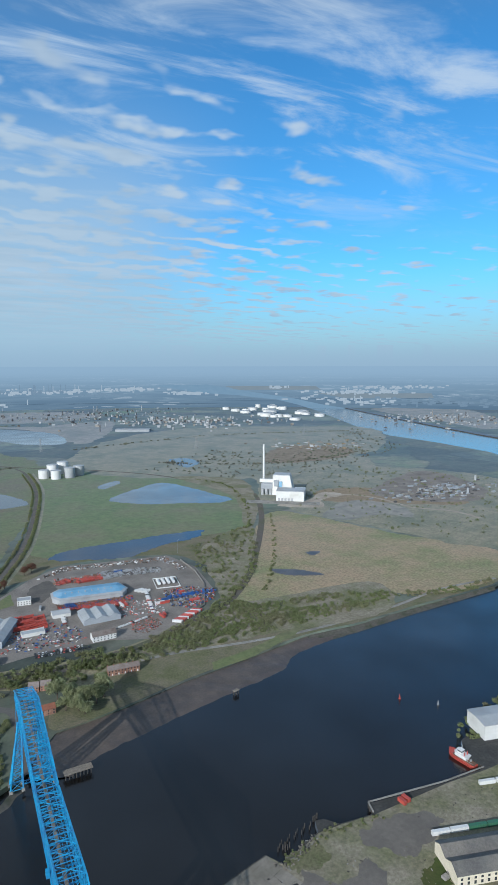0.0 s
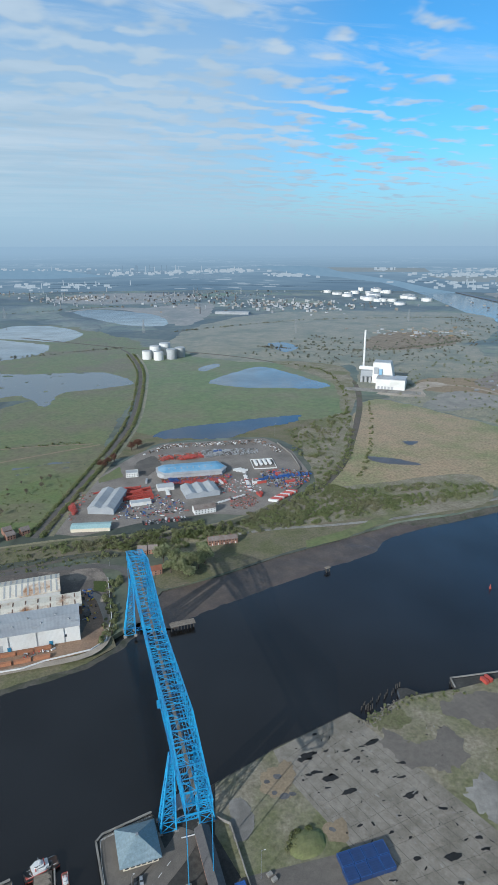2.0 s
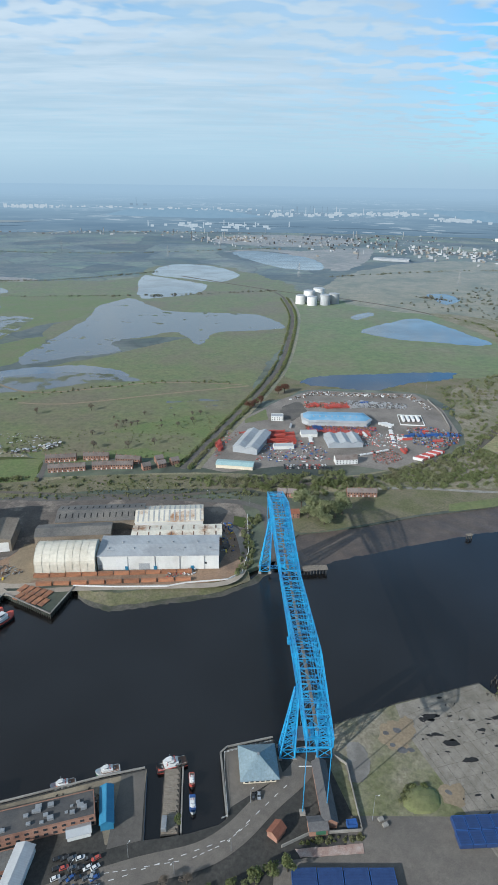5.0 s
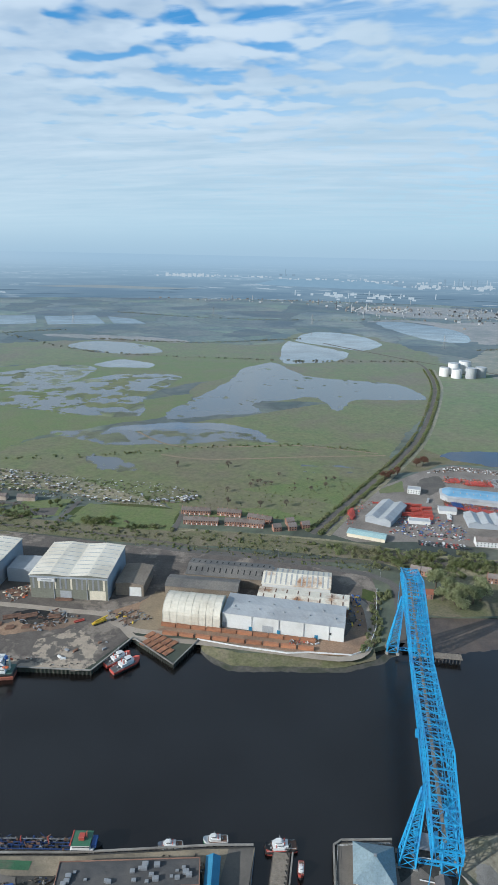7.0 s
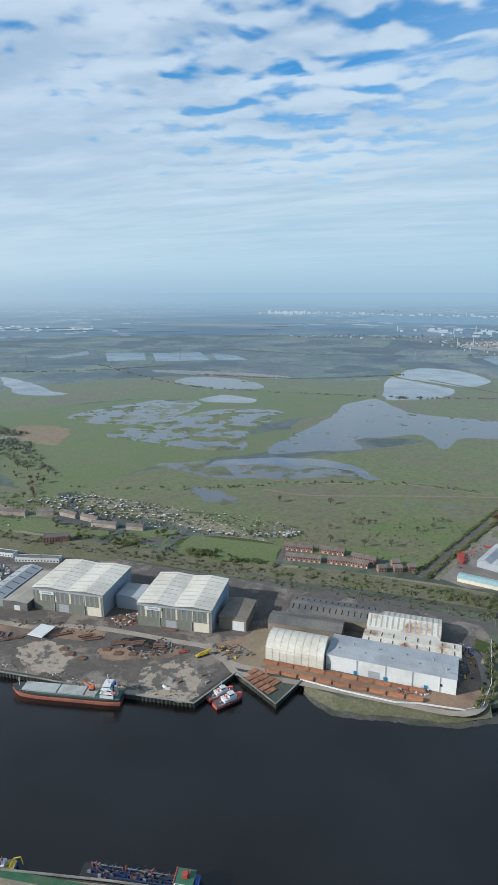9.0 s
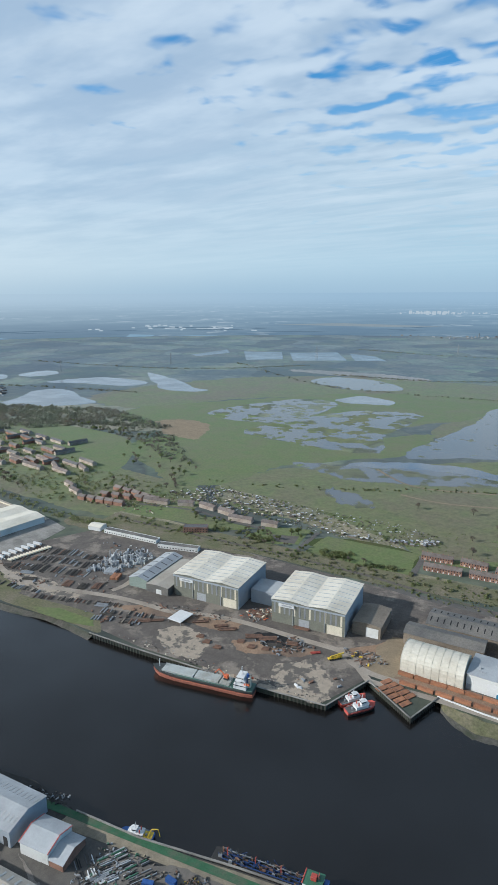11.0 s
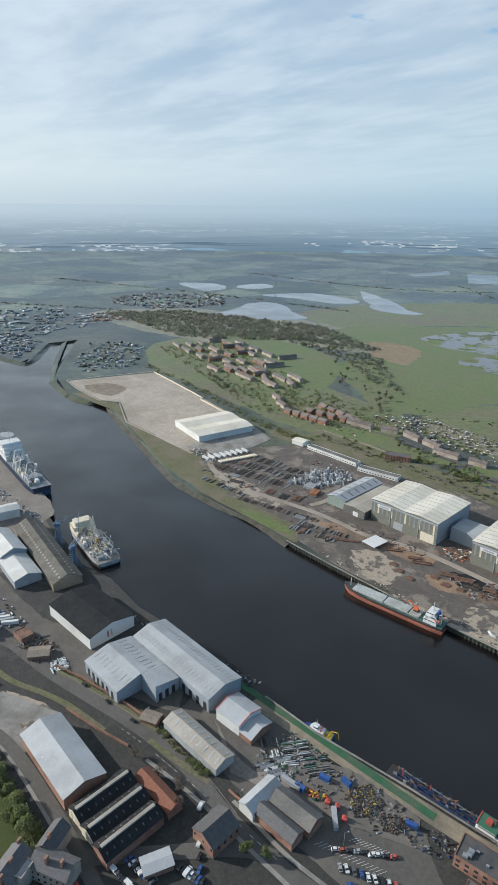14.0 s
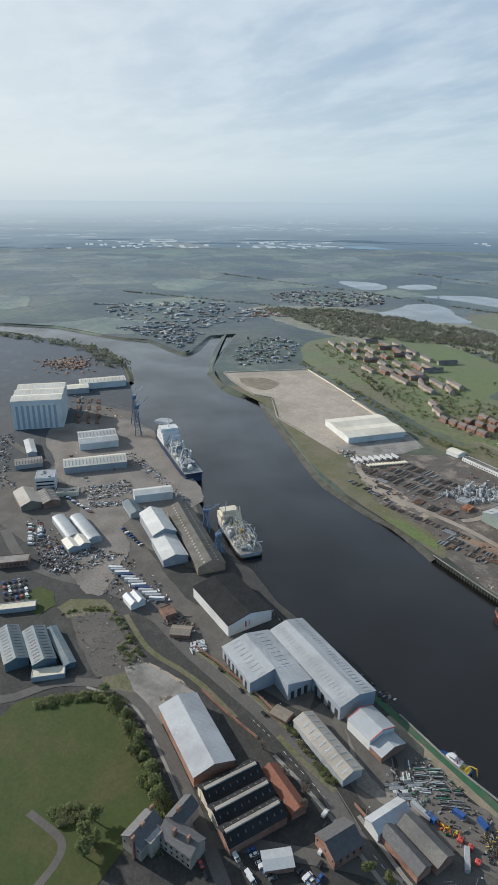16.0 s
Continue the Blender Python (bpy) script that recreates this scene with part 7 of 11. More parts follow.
def tug(x, y, ang, L=22, hullm=None, lower=None, label="small harbour tug with a white wheelhouse and red hull", deck=None, cabin=None):
    k = L / 24
    t = vessel("tugboat", label, x, y, ang, L, L * 0.34, 1.9 * max(k, 0.7), lower or RED, hullm or BLACK, deck=deck or RUST, boot=0.8 * max(k, 0.7), category="boat")
    z0 = 1.9 * max(k, 0.7) + 1.0

    def ring(x0, x1, w, z, h, nose):
        """A house with a rounded front."""
        bm = bmesh.new()
        prism(bm, [(x0, -w / 2), (x1 - nose, -w / 2), (x1, -w / 4), (x1, w / 4), (x1 - nose, w / 2), (x0, w / 2)], z, z + h)
        return bm
    part("deck_house", ring(L * 0.30, L * 0.76, L * 0.25, z0, 2.4 * k, 1.4 * k), cabin or WHITE, t)
    part("bridge_deck", ring(L * 0.29, L * 0.775, L * 0.265, z0 + 2.3 * k, 0.15, 1.6 * k), WHITE, t)
    wh = part("wheelhouse", ring(L * 0.50, L * 0.68, L * 0.16, z0 + 2.3 * k + 0.15, 2.3 * k, 1.0 * k), WHITE, t)
    part("window", ring(L * 0.497, L * 0.684, L * 0.163, z0 + 3.5 * k + 0.15, 0.8 * k, 1.0 * k), GLASS, wh)
    part("wheelhouse_roof", ring(L * 0.485, L * 0.695, L * 0.175, z0 + 4.6 * k + 0.15, 0.16, 1.0 * k), WHITE, wh)
    for s2 in (-1, 1):
        bm = bmesh.new()
        cyl(bm, L * 0.40, s2 * L * 0.07, z0 + 2.3 * k, z0 + 5.0 * k, 0.5 * k, 0.42 * k, n=10)
        part("funnel", bm, RED, t)
        bm = bmesh.new()
        bar(bm, (L * 0.06, s2 * L * 0.14, z0 + 0.9 * k), (L * 0.80, s2 * L * 0.145, z0 + 1.0 * k), 0.1)
        part("rail", bm, WHITE, t)
    bm = bmesh.new()
    for s2 in (-1, 1):
        bar(bm, (L * 0.53, s2 * 0.9 * k, z0 + 4.7 * k), (L * 0.55, 0, z0 + 9.4 * k), 0.16 * k)
    bar(bm, (L * 0.55, -1.3 * k, z0 + 7.2 * k), (L * 0.55, 1.3 * k, z0 + 7.2 * k), 0.14 * k)
    bar(bm, (L * 0.55, 0, z0 + 9.2 * k), (L * 0.55, 0, z0 + 10.6 * k), 0.12 * k)
    part("mast", bm, WHITE, t)
    bm = bmesh.new()
    cyl(bm, L * 0.22, 0, z0, z0 + 1.1 * k, 0.8 * k, n=10)
    part("tow_winch", bm, STEEL, t)
    for q in range(5):
        bm = bmesh.new()
        cyl(bm, 0, 0, -0.25, 0.25, 0.55 * k, n=10)
        f = part("tyre_fender", bm, BLACK, t)
        f.matrix_basis = pose(L * (0.15 + 0.14 * q), -L * 0.172, z0 - 1.4 * k, 90, 0, 0)
    return t


tug(-221, 116, 54, 22, RED, deck=SLATE, label="harbour tug with red hull and white house at the pier")
tug(-213, 110, 54, 24, RED, BLACK, deck=SLATE, label="harbour tug with red hull and white house at the pier")
tug(296, 62, 100, 24, RED, label="red-hulled tug with a white wheelhouse moored at the quay")
tug(-64, 2, 195, 17, BLACK, RED, label="old white and orange tug moored off the pontoon", cabin=WHITE)
tug(-80, -3.5, 15, 14, BLACK, RED, label="small red-decked workboat alongside the pontoon", deck=RED)
tug(-122, -10, 195, 13, GREYPAINT, BLACK, label="grey launch with an orange canopy at the quay", cabin=ORANGE)
tug(-100, -2, 195, 13, WHITE, GREEN, label="small white fishing boat at the quay")
tug(-61, -6, 275, 9, RED, BLACK, label="small red and grey boat in the dock")
tug(-60, -19, 275, 10, BLUE, WHITE, label="small blue and white cabin boat in the dock", deck=BLUE)
yb = tug(-260, -43, 200, 19, BLUE, BLACK, label="yellow and white workboat at the green quay", deck=YELLOW)
bm = bmesh.new()
bar(bm, (3, 0, 3), (1, 0, 7), 0.4)
bar(bm, (1, 0, 7), (-3, 0, 8), 0.4)
bar(bm, (-3, 0, 8), (-4, 0, 3), 0.35)
bar(bm, (3, 2, 3), (1, 2, 7), 0.3)
part("crane_arm", bm, YELLOW, yb)
dr = vessel("dredger", "long dark dredger with blue pipework moored at the south quay", -226, -33, 11, 66, 9, 2.2, BLACK, BLACK, deck=BLACK, boot=0.9,
            house=[(50, 8, 3.2, 62, 5.6, WHITE), (51, 8.4, 5.6, 60, 8.2, WHITE), (50.6, 8.8, 8.2, 60.4, 8.5, GREEN), (60.5, 6, 5.6, 63, 7.4, BLUE), (50, 9, 8.45, 50.7, 8.75, RED), (54, 3, 8.5, 57, 10.6, RED)])
rnd = random.Random(29)
for q, m in enumerate((RUST, DARKTIMBER, STEEL, NAVY, BLACK)):
    bm = bmesh.new()
    for _ in range(16):
        a, b, h = rnd.uniform(3, 47), rnd.uniform(-3.8, 3.2), rnd.uniform(0.5, 2.2)
        box(bm, a, b, 3.1, a + rnd.uniform(0.4, 2.4), b + rnd.uniform(0.3, 1.0), 3.2 + h)
        if rnd.random() < 0.4:
            bar(bm, (a, b, 3.2), (a + rnd.uniform(-5, 5), b, 3.6 + 2 * h), 0.22)
    part("deck_gear", bm, m, dr)["kind"] = "stuff"
for y0, m in ((-2.8, NAVY), (2.8, STEEL), (0.8, NAVY), (-0.9, NAVY)):
    bm = bmesh.new()
    bar(bm, (6, y0, 4.2), (50, y0, 4.2), 0.4)
    for k in range(16):
        bar(bm, (6 + 2.8 * k, y0, 3.1), (6 + 2.8 * k, y0 + 0.5, 4.9), 0.2)
    part("pipe_run", bm, m, dr)
for x0 in (8, 24, 38):
    mast(dr, x0, 0, 3, 9, 0.4, RED, 1)
mast(dr, 58, 0, 9, 13, 0.3, RED)
# barge and timber pontoon in the dock
pt = empty("timber_pontoon", -74.5, -41, 0, 2)
tagged(pt, "old timber hulk with a weathered plank deck in the dock", "pontoon")
part("hull", cube(0, 0, -1, 9, 38, 2.2, 0.2), DARKTIMBER, pt)
for k in range(36):
    part("plank", cube(0.5, 1 + k, 2.2, 8.4 - 0.6 * (k % 3), 1.85 + k, 2.42), TIMBER, pt)
part("side_rail", cube(9.6, 1, 1.0, 10.4, 38, 2.8), CONCRETE, pt)
part("cabin", cube(0.5, 2, 2.4, 3, 9, 4.8, 0.1), STEEL, pt)
# big offshore vessel
bs = vessel("offshore_vessel", "large blue and white offshore ship with a helideck", -680, -60, 178, 160, 25, 9, mat("hull_navy", (0.03, 0.05, 0.10), (0.04, 0.06, 0.12), 0.3, 0.5), mat("hull_blue_black", (0.022, 0.030, 0.050), (0.032, 0.042, 0.065), 0.3, 0.5), deck=STEEL, boot=5.5,
            house=[(92, 22, 10, 128, 16, WHITE), (95, 22, 16, 126, 20, WHITE), (98, 21, 20, 124, 24, WHITE), (102, 22, 24, 118, 28, WHITE), (20, 16, 10, 34, 14, GREYPAINT), (70, 10, 10, 84, 18, GREYPAINT)])
bm = bmesh.new()
cyl(bm, 134, 0, 27, 27.8, 12, n=10)
hd = part("helideck", bm, GREYPAINT, bs)
bm = bmesh.new()
for a in range(6):
    bar(bm, (134 + 8 * math.cos(a), 8 * math.sin(a), 27), (130 + 3 * math.cos(a), 3 * math.sin(a), 12), 0.5)
part("helideck_strut", bm, WHITE, hd)
for x0, y0, h0 in ((60, 9, 30), (44, -9, 26), (76, -9, 28)):
    bm = bmesh.new()
    bar(bm, (x0, y0, 10), (x0, y0, 20), 1.6)
    bar(bm, (x0, y0, 20), (x0 - 20, y0 * 0.5, h0), 1.0)
    part("deck_crane", bm, WHITE, bs)
for m in (WHITE, STEEL):
    bm = bmesh.new()
    for q in range(40):
        a, b, c = 12 + 2.0 * q, -9 + 18 * ((q * 7) % 11) / 10, 10 + (q * 5) % 9
        bar(bm, (a, b, c), (a + 6 - (q * 3) % 12, b * 0.6, c + 2 + (q % 4) * 2), 0.6)
    part("deck_pipework", bm, m, bs)["kind"] = "stuff"
mast(bs, 110, 0, 28, 40, 0.8, WHITE, 3)
rnd = random.Random(17)
for k in range(34):
    x0, y0, s = rnd.uniform(8, 90), rnd.uniform(-10, 8), rnd.uniform(1.2, 4.0)
    part("deck_gear", cube(x0, y0, 9.8, x0 + s * 1.6, y0 + s, 10 + s * rnd.uniform(0.5, 1.6), 0.15), rnd.choice([WHITE, STEEL, GREYPAINT, WHITE, CREAMWALL]), bs)
for x0 in (30, 52, 74):
    bm = bmesh.new()
    for s1 in (-1, 1):
        bar(bm, (x0, s1 * 9, 10), (x0 + 3, s1 * 3, 27), 0.9)
        bar(bm, (x0 + 8, s1 * 9, 10), (x0 + 3, s1 * 3, 27), 0.7)
    bar(bm, (x0 + 3, -3, 27), (x0 + 3, 3, 27), 0.9)
    part("gantry", bm, WHITE, bs)
# work barge with a dense rig
rg = vessel("rig_barge", "rusty white drilling barge crowded with pipework and a derrick", -510, -64, 176, 82, 24, 4, BLACK, GREYPAINT, deck=CONCRETE, boot=1.6, house=[(60, 20, 5, 74, 12, CREAMWALL), (62, 16, 12, 72, 16, CREAMWALL)])
rnd = random.Random(3)
for k in range(46):
    x0, y0, s = rnd.uniform(4, 58), rnd.uniform(-9, 9), rnd.uniform(1, 3.2)
    part("deck_machine", cube(x0, y0, 5, x0 + s * 1.5, y0 + s, 5 + s * rnd.uniform(0.6, 1.8), 0.1), rnd.choice([CREAMWALL, STEEL, WHITE, CREAMWALL, GREYPAINT, YELLOW]), rg)
bm = bmesh.new()
for s1 in (-1, 1):
    for s2 in (-1, 1):
        bar(bm, (38 + 4 * s1, 4 * s2, 5), (38 + s1, s2, 32), 0.5)
for k in range(7):
    z = 8 + 3.4 * k
    w = 4 - 3 * (z - 5) / 27
    for a, b in (((-1, -1), (1, -1)), ((1, -1), (1, 1)), ((1, 1), (-1, 1)), ((-1, 1), (-1, -1))):
        bar(bm, (38 + w * a[0], w * a[1], z), (38 + w * b[0], w * b[1], z + 1.5), 0.3)
part("derrick", bm, CREAMWALL, rg)
for m in (CREAMWALL, STEEL, WHITE):
    bm = bmesh.new()
    for _ in range(60):
        a, b, c = rnd.uniform(3, 74), rnd.uniform(-10, 10), rnd.uniform(5, 13)
        bar(bm, (a, b, c), (a + rnd.uniform(-9, 9), b + rnd.uniform(-5, 5), c + rnd.uniform(-4, 6)), 0.35)
    part("pipework", bm, m, rg)["kind"] = "stuff"
for x0, y0 in ((10, -8), (54, 8)):
    bm = bmesh.new()
    bar(bm, (x0, y0, 5), (x0, y0, 16), 1.0)
    bar(bm, (x0, y0, 16), (x0 + 14, y0 * 0.3, 24), 0.7)
    part("deck_crane", bm, STEEL, rg)


def dock_crane(x, y, ang, h=38, reach=34, m=None):
    c = empty("dock_crane", x, y, G, ang)
    tagged(c, "tall blue lattice dock crane on the quay", "crane")
    bm = bmesh.new()
    for s1 in (-1, 1):
        for s2 in (-1, 1):
            bar(bm, (4 * s1, 4 * s2, 0), (2 * s1, 2 * s2, h * 0.4), 0.8)
            bar(bm, (2 * s1, 2 * s2, h * 0.4), (1.2 * s1, 1.2 * s2, h * 0.8), 0.5)
    for k in range(9):
        z = h * 0.08 * (k + 1)
        w = 4 - 2.6 * z / (h * 0.8)
        for a, b in (((-1, -1), (1, -1)), ((1, -1), (1, 1)), ((1, 1), (-1, 1)), ((-1, 1), (-1, -1))):
            bar(bm, (w * a[0], w * a[1], z), (w * b[0], w * b[1], z + 2), 0.3)
    part("tower", bm, m or CRANEBLUE, c)
    part("cab", cube(-2.5, -2, h * 0.8, 3, 2, h * 0.9, 0.2), m or CRANEBLUE, c)
    bm = bmesh.new()
    for s in (-1, 1):
        bar(bm, (2, s * 1.2, h * 0.85), (reach * 0.5, 0, h * 1.15), 0.45)
        bar(bm, (-2, s, h * 0.9), (4, s * 0.4, h * 1.1), 0.35)
    bar(bm, (4, 0, h * 1.1), (reach * 0.5, 0, h * 1.15), 0.2)
    part("jib", bm, m or CRANEBLUE, c)


CRANEBLUE = mat("crane_grey_blue", (0.070, 0.125, 0.200), (0.090, 0.150, 0.230), 0.3, 0.6)
dock_crane(-838, -84, 75, 46)
dock_crane(-880, -78, 110, 46)
dock_crane(-563, -88, 60, 26, 26)
dock_crane(-520, -92, 110, 24, 26)


# ---------- north bank ----------
dw = empty("depot_warehouse", 54, 500, G, -4)
tagged(dw, "long depot warehouse with a blue roof and a wide pale rim", "warehouse")
rim = [(0, 12), (8, 0), (86, 0), (94, 14), (86, 40), (10, 40), (0, 30)]
bm = bmesh.new()
prism(bm, [(x * 0.97 + 1.4, y * 0.95 + 1) for x, y in rim], -0.3, 6.6)
part("wall", bm, PALEROOF, dw)
bm = bmesh.new()
outer = [bm.verts.new((x, y, 6.6)) for x, y in rim]
under = [bm.verts.new((x, y, 6.2)) for x, y in rim]
inner = [bm.verts.new((47 + (x - 47) * 0.94, 20 + (y - 20) * 0.80, 7.8)) for x, y in rim]
for i in range(7):
    bm.faces.new((outer[i], outer[(i + 1) % 7], inner[(i + 1) % 7], inner[i]))
    bm.faces.new((under[i], under[(i + 1) % 7], outer[(i + 1) % 7], outer[i]))
bm.faces.new(under[::-1])
part("rim", bm, PALEROOF, dw, "pale sloping roof rim")
bm = bmesh.new()
lo = [bm.verts.new((47 + (x - 47) * 0.939, 20 + (y - 20) * 0.799, 7.82)) for x, y in rim]
rg0, rg1 = bm.verts.new((14, 20, 10.2)), bm.verts.new((80, 20, 10.2))
bm.faces.new((lo[1], lo[2], rg1, rg0))
bm.faces.new((lo[2], lo[3], rg1))
bm.faces.new((lo[3], lo[4], rg1))
bm.faces.new((lo[4], lo[5], rg0, rg1))
bm.faces.new((lo[5], lo[6], rg0))
bm.faces.new((lo[6], lo[0], rg0))
bm.faces.new((lo[0], lo[1], rg0))
rf = part("roof", bm, STEELBLUE, dw, "blue sheet roof")
for k in range(8):
    part("rooflight", cube(16 + 8 * k, 12, 9.45, 17.4 + 8 * k, 17, 9.75), PALEROOF, rf)
shed("twin_gable_shed", "twin-gabled shed with white and grey striped roof", -36, 418, -20, 30, 58, 7, 3, "y", GREYWALL, PALEROOF, bays=2, lights=6)
shed("three_bay_shed", "pale blue three-bay shed with a brick end", 79, 428, 3, 42, 32, 5.5, 2.6, "y", SLATEBLUEWALL, PALEROOF, bays=3, lights=4)
shed("small_grey_shed", "small pale grey shed in the depot", 50, 462, 2, 20, 14, 4.5, 1.8, "x", WHITEWALL, PALEROOF)
shed("roadside_inn", "white-painted two-storey inn with a tiled roof", 80, 381, 4, 25, 11, 6.2, 3.2, "x", WHITE, TILE, windows=rows_of_windows(25, 7, 1.0) + rows_of_windows(25, 7, 3.8), category="inn")
shed("teal_shed", "long low shed with a pale teal roof", -55, 374, -10, 41, 14, 4.2, 1.2, "x", CREAMWALL, mat("pale_teal_roof", (0.30, 0.44, 0.44), (0.35, 0.49, 0.48), 0.1, 0.55, ribs=1.0, bump=0.2), category="shed")
block("low_white_office", "low white depot office", 13, 424, 3, 24, 10, 3.6, WHITEWALL, PALEROOF)
block("depot_office", "small white depot office", 16, 520, -4, 16, 12, 6, WHITEWALL, GREYPAINT, windows=rows_of_windows(16, 5, 1.2) + rows_of_windows(16, 5, 3.8))
terrace(79, 304, -2, 5, 6, label="short row of red-brick riverside cottages")
house(8, 305, -14)
house(18, 304, -14)
house(14, 261, 5, 12, 7, roof=REDTILE, label="low house with a bright red roof by the bridge")
# red frames, trailers and tanks in the depot


def frame_kind(paint, L=11.0, W=2.3, h=1.3):
    """A low steel cradle: two long beams, cross bars and end posts."""
    bm = bmesh.new()
    for y in (-W / 2, W / 2):
        bar(bm, (-L / 2, y, 0.7), (L / 2, y, 0.7), 0.5, 0.7)
    for k in range(5):
        x = -L / 2 + 0.3 + (L - 0.6) * k / 4
        bar(bm, (x, -W / 2, 0.8), (x, W / 2, 0.8), 0.9, 0.35)
    for x in (-L / 2, L / 2):
        for y in (-W / 2, W / 2):
            bar(bm, (x, y, 0), (x, y, h + 0.8), 0.35)
    ob = part("cradle_frame", bm, paint)
    ob.matrix_basis = pose(0, 0, -60)
    return ob


FRAMES = {"red": frame_kind(RED), "rust": frame_kind(RUST), "grey": frame_kind(GREYPAINT), "blue": frame_kind(BLUE)}


def frame_row(kind, x0, y0, x1, y1, n, ang, label, group, levels=1, seed=1):
    rnd = random.Random(seed)
    for k in range(n):
        f = k / max(1, n - 1)
        for lv in range(levels if rnd.random() < 0.7 else 1):
            place(FRAMES[kind], x0 + (x1 - x0) * f + rnd.uniform(-0.6, 0.6), y0 + (y1 - y0) * f + rnd.uniform(-1.2, 1.2), ang + rnd.uniform(-4, 4), label, "steel frame", group, z=G + 0.24 + 1.5 * lv)


frame_row("red", 71, 577, 86, 580, 5, 100, "red steel cradle in a row behind the warehouse", "red cradles", 2, 2)
frame_row("red", 97, 573, 128, 575, 11, 98, "red steel cradle in a row behind the warehouse", "red cradles", 2, 3)
frame_row("grey", 132, 572, 158, 580, 9, 98, "grey steel cradle in a row behind the warehouse", "grey cradles", 2, 4)
frame_row("red", 62, 487, 116, 478, 18, 96, "red steel cradle in a row before the warehouse", "red cradles", 1, 5)
frame_row("rust", 60, 496, 136, 492, 20, 92, "rusty steel cradle against the warehouse", "rusty cradles", 1, 6)
frame_row("blue", 70, 492, 78, 490, 3, 96, "blue steel cradle before the warehouse", "blue cradles", 2, 7)
frame_row("red", 121, 482, 136, 476, 5, 92, "red steel cradle beside the lorries", "red cradles", 1, 8)
for row in range(3):
    frame_row("red", 12, 478 - 14 * row, 36, 474 - 14 * row, 3, 8, "bright red steel cradle in a stack", "stacked red cradles", 3, 20 + row)
    frame_row("red", 12, 474 - 14 * row, 36, 470 - 14 * row, 3, 8, "bright red steel cradle in a stack", "stacked red cradles", 3, 30 + row)
frame_row("red", -54, 443, -50, 424, 5, 70, "bright red steel cradle beside the twin-gabled shed", "stacked red cradles", 2, 40)
frame_row("red", -22, 478, 0, 466, 5, 20, "red steel cradle behind the twin-gabled shed", "red cradles", 1, 41)
for k in range(11):
    f = k / 10
    place(CONT["red" if k % 3 else "white"], 177 + 32 * f, 393 + 22 * f, 148, "red and white lorry trailer in a fan of trailers", "trailer", "fan of trailers", z=G + 0.24)
for k, (x, y, a, c) in enumerate(((186, 463, 5, "blue"), (192, 468, 10, "short blue"), (198, 465, 100, "short blue"), (204, 466, 95, "blue"), (209, 465, 98, "short blue"), (216, 467, 12, "blue"), (223, 468, 100, "short blue"), (228, 466, 95, "short blue"), (237, 467, 80, "blue"), (242, 466, 84, "short blue"), (247, 465, 78, "short blue"),
                                   (181, 453, 5, "red"), (175, 455, 5, "white"), (217, 444, 4, "red"), (217, 447, 4, "red"), (166, 416, 100, "red"), (170, 420, 95, "short red"), (163, 507, 8, "white"), (166, 503, 6, "white"), (170, 500, 8, "white"), (126, 470, 100, "short red"), (131, 469, 100, "white"), (136, 468, 100, "short red"),
                                   (206, 470, 8, "short red"), (212, 478, 20, "short red"), (40, 498, 80, "grey"), (155, 590, 8, "blue"), (168, 588, 4, "grey"))):
    place(CONT[c], x, y, a, c.split()[-1] + " container in the depot yard", "container", "containers in the depot", z=G + 0.24)
for k in range(4):
    t = empty("storage_tank", 193 + 6.6 * k, 521, G + 0.24, -6)
    tagged(t, "white horizontal storage tank in a bund", "tank", "white horizontal tanks")
    bm = bmesh.new()
    cyl(bm, 0, 0, -8, 8, 2.1, n=14)
    c = part("drum", bm, WHITE, t)
    c.matrix_basis = pose(0, 0, 3, 90, 0, 0)
    part("saddle", cube(-1.6, -6, 0, 1.6, 6, 1.2), CONCRETE, t)
bm = bmesh.new()
for a, b in (((186, 504), (217, 500)), ((217, 500), (222, 537)), ((222, 537), (191, 541)), ((191, 541), (186, 504))):
    bar(bm, (*a, G + 0.8), (*b, G + 0.8), 0.5, 1.2)
tagged(part("tank_bund", bm, WHITE), "low white bund wall round the tanks", "bund wall", kind="structure")
bm = bmesh.new()
for a, b in (((252, 604), (255, 550)), ((255, 550), (248, 493)), ((248, 493), (222, 425)), ((222, 425), (180, 388))):
    bar(bm, (*a, G + 1.1), (*b, G + 1.1), 0.4, 2.2)
tagged(part("depot_wall", bm, CONCRETE), "pale concrete wall round the depot", "wall", kind="structure")
cars(20, 372, 75, 372, 18, 90, 21, "cars at the depot")
cars(20, 378, 70, 379, 14, 90, 22, "cars at the depot")
cars(60, 440, 62, 475, 8, 0, 23, "cars at the depot", vans=0.5)
cars(100, 400, 150, 420, 12, 30, 24, "vehicles at the depot", vans=0.6)
cars(160, 430, 170, 500, 14, 0, 25, "vehicles at the depot", vans=0.6)
